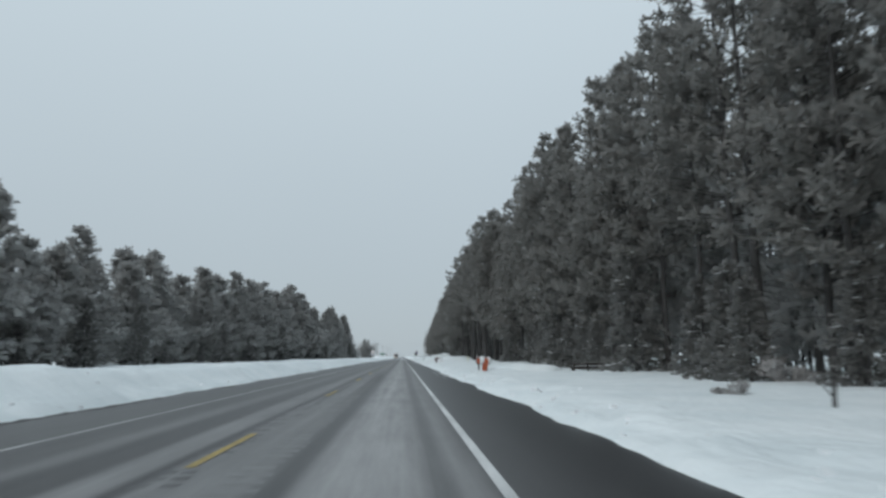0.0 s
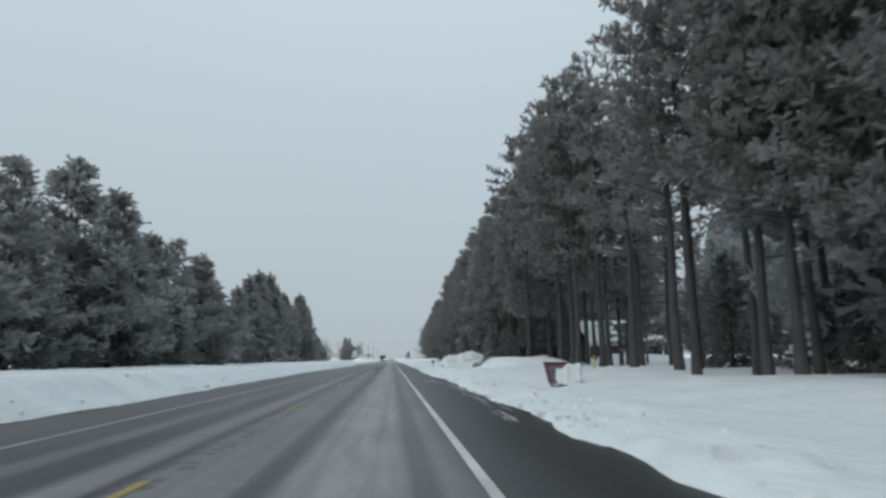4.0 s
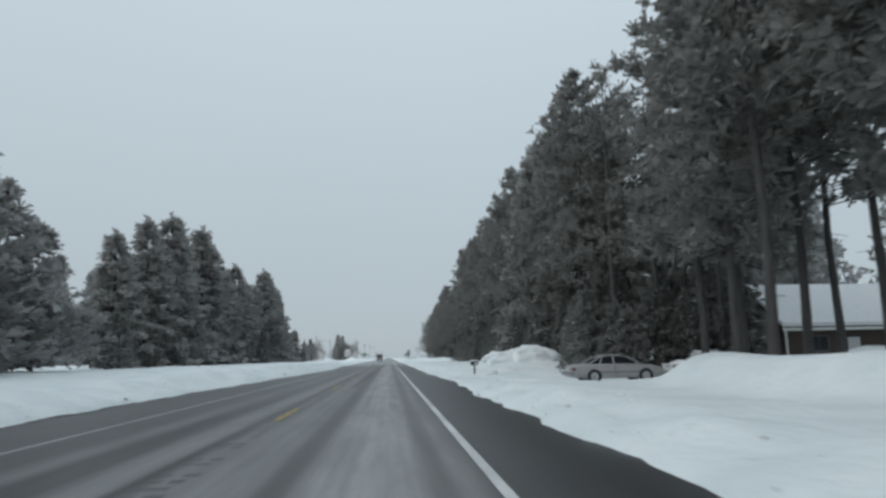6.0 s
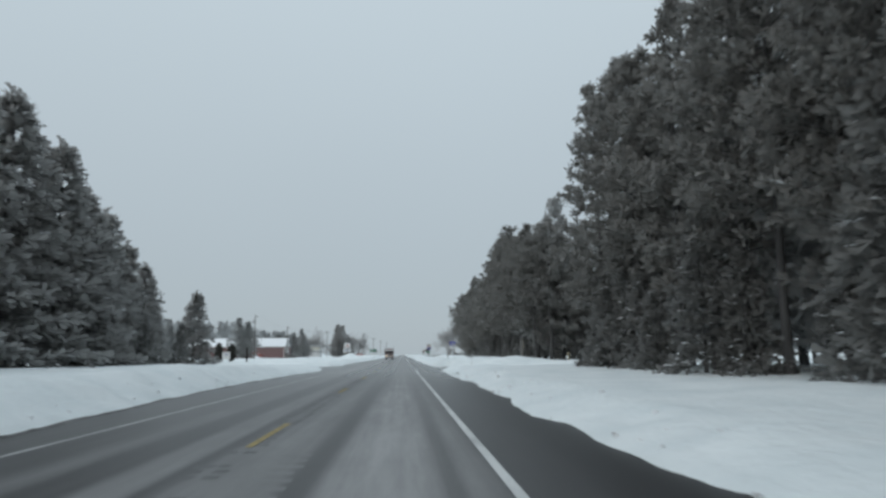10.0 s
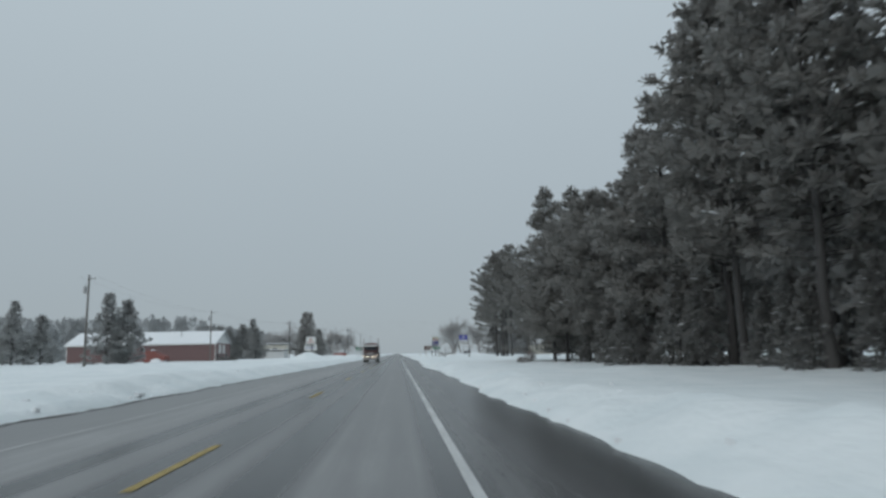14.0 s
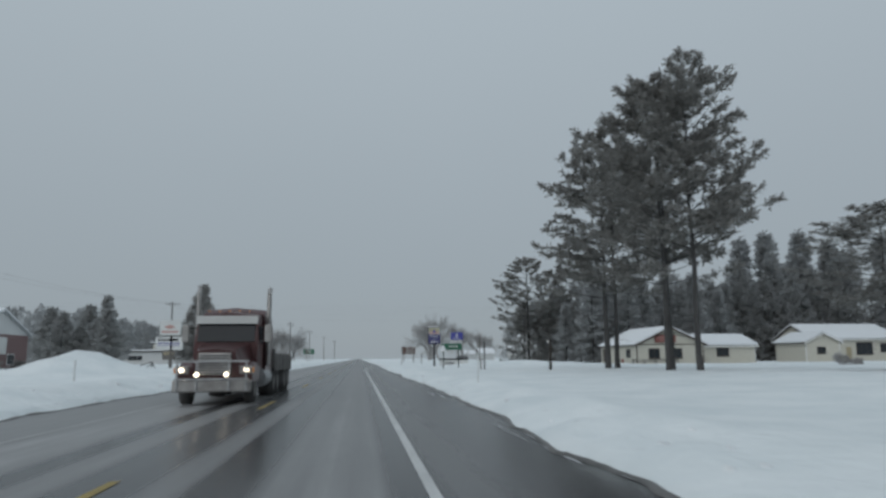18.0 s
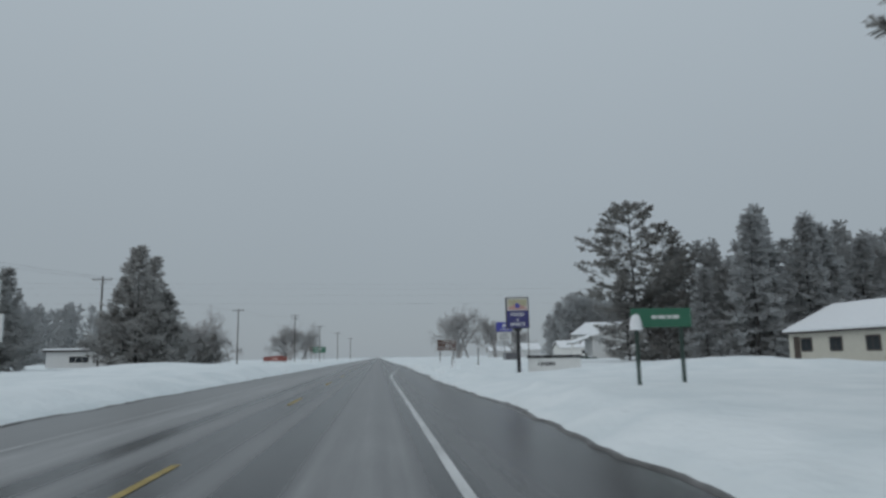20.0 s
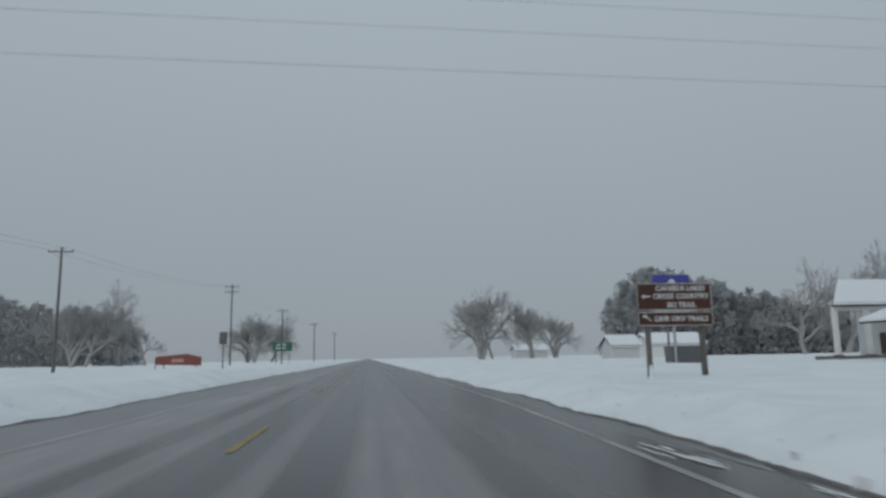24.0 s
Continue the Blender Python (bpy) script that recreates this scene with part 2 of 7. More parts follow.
YELLOW = surface("worn_yellow_road_paint", (0.15, 0.125, 0.06), (0.44, 0.32, 0.09), 3, 30, 0.6)
WORN_LINE = surface("worn_road_paint", (0.20, 0.20, 0.20), (0.50, 0.505, 0.505), 1.6, 18, 0.55, stretch=(1, .25, 1))
WHITE_LINE = surface("white_road_paint", (0.30, 0.31, 0.31), (0.72, 0.73, 0.73), 1.2, 25, 0.6, stretch=(1, .3, 1))
GROOVE = surface("wet_groove", (0.035, 0.035, 0.037), (0.09, 0.09, 0.092), 1.5, 30, 0.5)
DUSTED = surface("dusted_groove", (0.15, 0.153, 0.156), (0.25, 0.253, 0.256), 1.0, 30, 0.7)
# pine needle colour lifted far above real needles to imitate haze
NEEDLE = surface("haze_lifted_pine_needles", (0.27, 0.264, 0.252), (0.32, 0.314, 0.301), 0.25, 4, 0.9, bump=0, spec=0.03, island=0.03, through_light=0.5)
NEEDLE2 = surface("spruce_needles", (0.21, 0.209, 0.203), (0.27, 0.269, 0.262), 0.3, 4, 0.85, bump=0, spec=0.06, island=0.07, through_light=0.5)
# snow-dusted needles, paled further for the haze across the road
HAZE_DUSTED = surface("hazed_dusted_needles", (0.37, 0.366, 0.357), (0.43, 0.427, 0.418), 0.25, 4, 0.85, bump=0, spec=0.04, island=0.03, through_light=0.5)
# distance haze is put into this far-woods grey
PALE = surface("haze_grey_woods", (0.44, 0.45, 0.455), (0.54, 0.55, 0.555), 0.1, 2, 0.85, bump=0, spec=0.04, island=0.03, through_light=0.65)
DARKNEEDLE = surface("dark_cedar_needles", (0.05, 0.052, 0.046), (0.09, 0.092, 0.082), 0.5, 6, 0.85, bump=0, spec=0.1, island=0.1, through_light=0.3)
# paler needles that imitate haze over the field pines and deep stand
HAZED = surface("haze_paled_needles", (0.38, 0.385, 0.382), (0.47, 0.475, 0.472), 0.25, 4, 0.85, bump=0, spec=0.06, island=0.05, through_light=0.5)
BARK = surface("pine_bark", (0.040, 0.039, 0.039), (0.085, 0.083, 0.082), 3, 22, 0.9, bump=0.8, dist=0.03, stretch=(1, 1, .25))
# twig colour lightened to stand in for haze over far trees
TWIG = surface("haze_grey_twigs", (0.30, 0.293, 0.29), (0.40, 0.393, 0.39), 2, 15, 0.9, bump=0.3)
OLDWOOD = surface("weathered_wood", (0.06, 0.056, 0.052), (0.20, 0.188, 0.176), 3, 40, 0.85, bump=0.4, stretch=(3, 3, .6))
DARKWOOD = surface("dark_stained_wood", (0.018, 0.015, 0.013), (0.055, 0.046, 0.040), 3, 40, 0.8, bump=0.4)
PALEWOOD = surface("pale_lumber", (0.30, 0.25, 0.16), (0.46, 0.40, 0.28), 3, 40, 0.8)


# ---- small builders ----
def np_mesh(name, verts, faces, mats, smooth=False):
    me = bpy.data.meshes.new(name)
    me.from_pydata(verts.tolist() if hasattr(verts, "tolist") else verts, [], faces.tolist() if hasattr(faces, "tolist") else faces)
    for m in (mats if isinstance(mats, (list, tuple)) else [mats]):
        me.materials.append(m)
    if smooth:
        me.polygons.foreach_set("use_smooth", [True] * len(me.polygons))
    return me


def thing(name, label, category, m=None, group="", kind=""):
    ob = new(name)
    ob.empty_display_size = 0.2
    if m is not None:
        ob.matrix_basis = m
    return tagged(ob, label, category, group, kind)


def part(name, bm, mat, parent, label="", smooth=False):
    me = bpy.data.meshes.new(name)
    bm.to_mesh(me)
    bm.free()
    me.materials.append(mat)
    if smooth:
        me.polygons.foreach_set("use_smooth", [True] * len(me.polygons))
    ob = new(name, me)
    ob.parent = parent
    if label:
        ob["label"] = label
    return ob


def mesh_part(name, me, parent, label=""):
    ob = new(name, me)
    ob.parent = parent
    if label:
        ob["label"] = label
    return ob


def box(x0, x1, y0, y1, z0, z1, bevel=0.0, bm=None, turn=None):
    bm = bm or bmesh.new()
    made = bmesh.ops.create_cube(bm, size=1.0)["verts"]
    m = Matrix.Translation(((x0 + x1) / 2, (y0 + y1) / 2, (z0 + z1) / 2)) @ Matrix.Diagonal((x1 - x0, y1 - y0, z1 - z0, 1))
    if turn is not None:
        m = turn @ m
    bmesh.ops.transform(bm, matrix=m, verts=made)
    if bevel:
        edges = list({e for v in made for e in v.link_edges})
        bmesh.ops.bevel(bm, geom=edges, offset=bevel, segments=2, affect='EDGES', profile=0.6)
    return bm


def rod(a, b, r0, r1=None, sides=8, bm=None, caps=True):
    bm = bm or bmesh.new()
    a, b = Vector(a), Vector(b)
    d = b - a
    q = d.to_track_quat('Z', 'Y').to_matrix().to_4x4()
    bmesh.ops.create_cone(bm, cap_ends=caps, segments=sides, radius1=r0, radius2=r0 if r1 is None else r1, depth=d.length,
                          matrix=Matrix.Translation((a + b) / 2) @ q)
    return bm


def prism(points, depth, axis='y', bm=None, bevel=0.0):
    """A flat outline (list of pairs) drawn out along an axis, centred on it."""
    bm = bm or bmesh.new()
    h = depth / 2
    place = {'y': lambda u, v, w: (u, w, v), 'x': lambda u, v, w: (w, u, v), 'z': lambda u, v, w: (u, v, w)}[axis]
    lo = [bm.verts.new(place(u, v, -h)) for u, v in points]
    hi = [bm.verts.new(place(u, v, h)) for u, v in points]
    faces = [bm.faces.new(lo), bm.faces.new(hi[::-1])]
    for i in range(len(points)):
        j = (i + 1) % len(points)
        faces.append(bm.faces.new((lo[j], lo[i], hi[i], hi[j])))
    bmesh.ops.recalc_face_normals(bm, faces=faces)
    if bevel:
        bmesh.ops.bevel(bm, geom=list({e for f in faces for e in f.edges}), offset=bevel, segments=2, affect='EDGES', profile=0.6)
    return bm


# ---- terrain ----
TABLE = np.random.RandomState(7).rand(256, 256)


def vnoise(x, y, scale=1.0):
    """Smooth value noise, 0 to 1."""
    x, y = np.asarray(x, float) / scale + 4000.3, np.asarray(y, float) / scale + 4000.7
    i, j = np.floor(x).astype(int), np.floor(y).astype(int)
    u, v = x - i, y - j
    u, v = u * u * (3 - 2 * u), v * v * (3 - 2 * v)
    t = lambda a, b: TABLE[a % 256, b % 256]
    return (t(i, j) * (1 - u) + t(i + 1, j) * u) * (1 - v) + (t(i, j + 1) * (1 - u) + t(i + 1, j + 1) * u) * v


def ramp01(x):
    x = np.clip(x, 0, 1)
    return x * x * (3 - 2 * x)


CROWN_X = -2.72


def road_z(x):
    return -0.02 * np.minimum(np.abs(np.asarray(x, float) - CROWN_X), 7.5)


def edge_right(y):
    e = 3.2 + 0.5 * ramp01((y - 425) / 25) + 0.45 * ramp01((y - 535) / 30)
    e = e - 0.35 * np.exp(-((y - 412) / 8.0) ** 2) - 0.35 * np.exp(-((y - 174) / 6.0) ** 2) - 0.4 * np.exp(-((y - 151) / 9.0) ** 2)
    return e + 0.55 * (vnoise(y, 3, 9.0) - .5) + 0.4 * (vnoise(y, 9, 2.2) - .5) + 0.16 * (vnoise(y, 19, 0.7) - .5)


def edge_left(y):
    e = -9.0 + 1.6 * np.exp(-((y - 232) / 28.0) ** 2) + 0.6 * np.exp(-((y - 300) / 12.0) ** 2)
    return e + 0.5 * (vnoise(y, 43, 8.0) - .5) + 0.35 * (vnoise(y, 49, 1.8) - .5)


def snow_depth_in(x, y):
    """How far a place lies inside the snow (below 0: bare road)."""
    s = np.maximum(edge_left(y) - x, x - edge_right(y))
    wob = 0.5 * (vnoise(x, y, 1.7) - .5)
    hw = 4.6 + 6.8 * np.exp(-np.maximum(x - 3.4, 0) / 1.7)
    side_r = np.where(x > 0, np.abs(y - 316.1) - hw - .9, 99)
    hw2 = 6.0 + 7.0 * np.exp(-np.maximum(-8.0 - x, 0) / 2.6)
    side_l = np.where(x < -5, np.abs(y - 326.5) - hw2, 99)
    return np.minimum(s, np.minimum(side_r + wob, side_l + wob))


DRIVES = ((56.0, 3.6), (127.0, 3.4), (185.0, 11.0))


def ground_z(x, y):
    x, y = np.asarray(x, float), np.asarray(y, float)
    s = snow_depth_in(x, y)
    right = x > -2.7
    big = vnoise(x, y, 14.0) - .5
    mid = vnoise(x, y, 3.1) - .5
    small = vnoise(x, y, 0.9) - .5
    base = -0.42 + 0.36 * ramp01((s + .25) / .5)
    # bank beside the road
    bank_r = 0.34 - 0.22 * (1 - ramp01((y - 125) / 15.0)) + 0.22 * big + 0.35 * np.exp(-((y - 338) / 16.0) ** 2) + 0.10 * np.exp(-((y - 297) / 6.0) ** 2)
    bank_l = 0.62 + 0.30 * (1 - ramp01((y - 285) / 20.0)) + 0.45 * big - 0.25 * np.exp(-((y - 165) / 16.0) ** 2) + 0.15 * np.exp(-((y - 20) / 30.0) ** 2)
    field_r = 0.40 - 0.26 * (1 - ramp01((y - 60) / 25.0)) + 0.18 * big + 0.12 * mid - 0.22 * np.exp(-((y - 405) / 25.0) ** 2) * np.exp(-((x - 15) / 9.0) ** 2)
    field_l = 0.55 + 0.38 * (1 - ramp01((y - 285) / 20.0)) + 0.25 * big + 0.12 * mid
    bank = np.where(right, bank_r, bank_l)
    field = np.where(right, field_r, field_l)
    rise = ramp01(s / np.where(right, 2.2, 2.6))
    fade = ramp01((s - 3.5) / 5.0)
    z = base + rise * (bank * (1 - fade) + field * fade) + ramp01(s / .8) * (0.10 * mid + (0.06 + .12 * np.exp(-(s - .9) ** 2)) * small)
    z = z + ramp01(s / .35) * np.exp(-((s - .5) / .7) ** 2) * 0.22 * np.maximum(0, vnoise(x, y, .55) - .35)
    # lumps that the plough threw up
    lumps = np.maximum(0, vnoise(x, y, 1.15) - .52) * np.exp(-((s - 1.5) / 1.2) ** 2) * 0.55
    z = z + ramp01(s / .6) * lumps
    # tall windrows beyond the side road, a long low pile behind the snow-covered lot
    z = z + 0.60 * np.exp(-((x - 11.5) / 7.0) ** 2) * np.exp(-((y - 328) / 5.5) ** 2) * ramp01(s / 1.0) * (0.2 + .95 * vnoise(x, y, 1.6) + .9 * vnoise(x, y, .85))
    z = z + 1.5 * np.exp(-((x + 18.0) / 3.2) ** 2 - ((y - 476.0) / 5.0) ** 2) * (.55 + .5 * vnoise(x, y, 1.8) + .3 * vnoise(x, y, .9))
    z = z + 2.0 * np.exp(-((x + 50.0) / 9.0) ** 2 - ((y - 628.0) / 5.0) ** 2) * (.6 + .6 * vnoise(x, y, 3.0))
    z = z + 0.95 * ramp01(1.6 * np.exp(-((x - 12.6) / 3.2) ** 4 - ((y - 161.5) / 7.0) ** 4) - .05) * (.75 + .35 * vnoise(x, y, 4.0))
    z = z + 0.55 * ramp01(1.25 * np.exp(-np.abs((x - 11.8) / 4.2) ** 2.6 - np.abs((y - 206.0) / 3.4) ** 2.6)) * (.52 + .40 * vnoise(x, y, 1.7) + .42 * vnoise(x, y, .8))
    z = z + 0.75 * np.exp(-((x + 19.0) / 5.5) ** 2 - ((y - 535.0) / 9.0) ** 2)
    z = z + 0.9 * np.exp(-((x - 20.0) / 9.0) ** 2 - ((y - 510.0) / 5.5) ** 2) * (.4 + .6 * vnoise(x, y, 3.0))
    z = z + 1.0 * np.exp(-((x - 31.0) / 6.5) ** 4 - ((y - 182.5) / 3.0) ** 2) * (.7 + .5 * vnoise(x, y, 2.4))
    z = z + 0.42 * np.exp(-((x - 7.9) / 1.7) ** 2 - ((y - 48.6) / 1.8) ** 2) * (.8 + .4 * vnoise(x, y, .8))
    z = z + 0.22 * np.exp(-((x - 7.3) / 1.2) ** 2 - ((y - 120.9) / 1.2) ** 2) * (.6 + .8 * vnoise(x, y, .5))
    z = z - 0.8 * np.exp(-((x - 14.0) / 4.5) ** 2 - ((y - 520.5) / 4.5) ** 2)
    for yc, w in DRIVES:
        k = np.exp(-((y - yc) / w) ** 4) * ramp01((x - 2.5) / 1.0) * (1 - ramp01((x - (34 if yc != 185.0 else 23)) / 4))
        z = z * (1 - k) + k * np.minimum(z, np.where(s > 0, (0.06 if yc != 185.0 else -.06 - .36 * ramp01((x - 7.2) / 3.5)) + 0.05 * mid + .02 * np.sin((y - yc) * 5.0), z))
    return z


def gz(x, y):
    return float(ground_z(np.array([x]), np.array([y]))[0])


def spread(*runs):
    out = []
    for a, b, step in runs:
        out.extend(np.arange(a, b, step))
    return np.array(out)


xs = spread((-1600, -200, 100), (-200, -60, 12), (-60, -24, 2.5), (-24, -13, 1.1), (-13, -6.4, 0.36), (-6.4, 2.2, 2.0), (2.2, 6.4, 0.2), (6.4, 13, 0.55), (13, 26, 1.3), (26, 60, 2.5), (60, 200, 12), (200, 1601, 100))
ys = spread((-400, -40, 30), (-40, -6, 2.0), (-6, 600, 0.7), (600, 760, 2.0), (760, 1000, 12), (1000, 2600, 100))
GX, GY = np.meshgrid(xs, ys)
GZ = ground_z(GX.ravel(), GY.ravel())
nx, ny = len(xs), len(ys)
idx = np.arange(nx * ny).reshape(ny, nx)
quads = np.stack([idx[:-1, :-1], idx[:-1, 1:], idx[1:, 1:], idx[1:, :-1]], -1).reshape(-1, 4)
ground = new("ground", np_mesh("ground", np.stack([GX.ravel(), GY.ravel(), GZ], -1), quads, SNOW, True))
tagged(ground, "deep fresh snow with ploughed banks along the road", "snow ground", kind="structure")

# road sheet with its crown
rx = np.array([-11.5, -9.5, -6.4, -4.5, CROWN_X, -1.0, 1.0, 3.2, 5.0, 7.0])
ry = np.concatenate([np.arange(-60, 760, 10.0), np.arange(760, 2400, 60.0)])
RX, RY = np.meshgrid(rx, ry)
idx = np.arange(RX.size).reshape(RX.shape)
quads = np.stack([idx[:-1, :-1], idx[:-1, 1:], idx[1:, 1:], idx[1:, :-1]], -1).reshape(-1, 4)
road = new("road", np_mesh("road", np.stack([RX.ravel(), RY.ravel(), road_z(RX.ravel())], -1), quads, ASPHALT))
tagged(road, "wet two-lane asphalt highway with salt-dusted wheel tracks", "road", kind="structure")
for name, x0, x1, yc, w in (("side_road", 6.9, 700, 315.2, 13.5), ("side_road", -700, -11.4, 326.5, 13.5)):
    bm = box(x0, x1, yc - w, yc + w, -0.45, -0.195 if x0 > 0 else -0.155)
    me = bpy.data.meshes.new(name)
    bm.to_mesh(me)
    bm.free()
    me.materials.append(SIDE)
    tagged(new(name, me), "dark wet side road joining the highway", "road", kind="structure")


# ---- road markings ----
def strip(name, x_of, y0, y1, width, mat, lift=0.005, step=2.0):
    y = np.append(np.arange(y0, y1, step), y1)
    x = np.array([x_of(v) for v in y])
    l, r = x - width / 2, x + width / 2
    v = np.concatenate([np.stack([l, y, road_z(l) + lift], -1), np.stack([r, y, road_z(r) + lift], -1)])
    n = len(y)
    q = np.array([(i, n + i, n + i + 1, i + 1) for i in range(n - 1)])
    ob = new(name, np_mesh(name, v, q, mat))
    ob.parent = road
    return ob


def right_line(y):
    u = min(max((y - 524) / 55.0, 0), 1)
    return 0.94 + 2.35 * (.75 * u + .25 * float(ramp01(u)))


for a, b, m in ((-30, 306, WHITE_LINE), (340, 548, WHITE_LINE), (548, 900, WORN_LINE)):
    strip("edge_line", right_line, a, b, 0.14, m)
for a, b in ((-30, 309), (344, 900)):
    strip("edge_line", lambda y: -6.38, a, b, 0.11, WORN_LINE)
VIEW_SHIFT = {6: 1.1, 7: -.2, 8: .8, 37: -.7}            # dashes shifted along the road to fit the camera's view
for k in range(-2, 46):
    y0 = 6.6 + 15.24 * k + VIEW_SHIFT.get(k, 0)
    strip("centre_dash", lambda y: CROWN_X, y0, y0 + 3.7, 0.125, YELLOW, 0.008)


def groove_row(name, x0, x1, y0, y1, pitch, length, mat, lift, keep, seed):
    """Milled rumble grooves, one flat patch each, some of them filled with snow."""
    rs = np.random.RandomState(seed)
    v, f = [], []
    for y in np.arange(y0, y1, pitch):
        if rs.rand() > keep(y):
            continue
        a, b = x0 + rs.uniform(-.05, .05), x1 + rs.uniform(-.06, .06)
        n = len(v)
        dy = rs.uniform(-.02, .02)
        for x, yy in ((a, y + dy), (b, y), (b, y + length), (a, y + length + dy)):
            v.append((x, yy, float(road_z(x)) + lift))
        f.append((n, n + 1, n + 2, n + 3))
    ob = new(name, np_mesh(name, v, f, mat))
    ob.parent = road
    return tagged(ob, "milled rumble grooves along the centre line", kind="stuff")


groove_row("rumble_grooves", -2.98, -2.5, -6, 280, 0.42, 0.2, GROOVE, 0.004, lambda y: .55 + .45 * float(vnoise(y, 5, 20.)), 3)
groove_row("dusted_grooves", -2.1, -1.62, -6, 250, 0.5, 0.2, DUSTED, 0.004, lambda y: .15 + .85 * float(vnoise(y, 15, 25.) > .45), 5)


# ---- trees ----
def blades(centres, dirs, rs, count, length, width, spread_):
    """Tufts of thin three-cornered blades that fan out round a direction."""
    n = len(centres)
    c = np.repeat(centres, count, 0)
    d = np.repeat(dirs, count, 0) + rs.normal(0, spread_, (n * count, 3))
    d /= np.linalg.norm(d, axis=1, keepdims=True) + 1e-9
    ln = length * rs.uniform(.65, 1.25, (n * count, 1))
    side = np.cross(d, rs.normal(0, 1, (n * count, 3)))
    side /= np.linalg.norm(side, axis=1, keepdims=True) + 1e-9
    w = width * rs.uniform(.7, 1.3, (n * count, 1))
    a, tip = c - d * ln * .2, c + d * ln
    blunt = rs.rand(n * count, 1) < .55            # over half of them end broad, which rounds the tuft
    near, far = np.where(blunt, tip, a), np.where(blunt, a, tip)
    v = np.stack([near + side * w, near - side * w + d * ln * .12, far], 1).reshape(-1, 3)
    return v, np.arange(n * count * 3).reshape(-1, 3)


def tube(points, radii, sides=6):
    p = np.asarray(points, float)
    n = len(p)
    t = np.gradient(p, axis=0)
    t /= np.linalg.norm(t, axis=1, keepdims=True) + 1e-9
    ref = np.where(np.abs(t[:, 2:3]) > .8, np.array([[1., 0, 0]]), np.array([[0, 0, 1.]]))
    u = np.cross(t, ref)
    u /= np.linalg.norm(u, axis=1, keepdims=True) + 1e-9
    w = np.cross(t, u)
    a = np.arange(sides) / sides * 2 * np.pi
    ring = (u[:, None] * np.cos(a)[None, :, None] + w[:, None] * np.sin(a)[None, :, None]) * np.asarray(radii)[:, None, None] + p[:, None]
    idx = np.arange(n * sides).reshape(n, sides)
    nxt = np.roll(idx, -1, 1)
    f = np.stack([idx[:-1], nxt[:-1], nxt[1:], idx[1:]], -1).reshape(-1, 4)
    return ring.reshape(-1, 3), f


def joined(pieces):
    v, f, n = [], [], 0
    for a, b in pieces:
        v.append(a)
        f.append(b + n)
        n += len(a)
    return np.concatenate(v), np.concatenate(f)


def pads(centres, dirs, rs, size):
    """Flattened lumps of snow that lie on limbs."""
    out = []
    for c, d in zip(centres, dirs):
        h = np.array([d[0], d[1], 0]) / (np.hypot(d[0], d[1]) + 1e-6)
        s = np.array([-h[1], h[0], 0])
        L, W, H = size * rs.uniform(.7, 1.6), size * rs.uniform(.25, .5), size * rs.uniform(.12, .22)
        slope = np.array([0, 0, d[2] * .7])
        v = np.array([c - h * L - slope * L, c + s * W, c + h * L + slope * L, c - s * W, c + np.array([0, 0, H]) + h * L * .3 + s * W * rs.uniform(-.4, .4), c + np.array([0, 0, H * .8]) - h * L * .4])
        f = np.array([(0, 3, 5, 5), (3, 4, 5, 5), (3, 2, 4, 4), (2, 1, 4, 4), (1, 5, 4, 4), (1, 0, 5, 5)])
        out.append((v, f))
    return out


def tri_fix(f):
    return [tuple(r[:3]) if r[2] == r[3] else tuple(r) for r in f.tolist()]


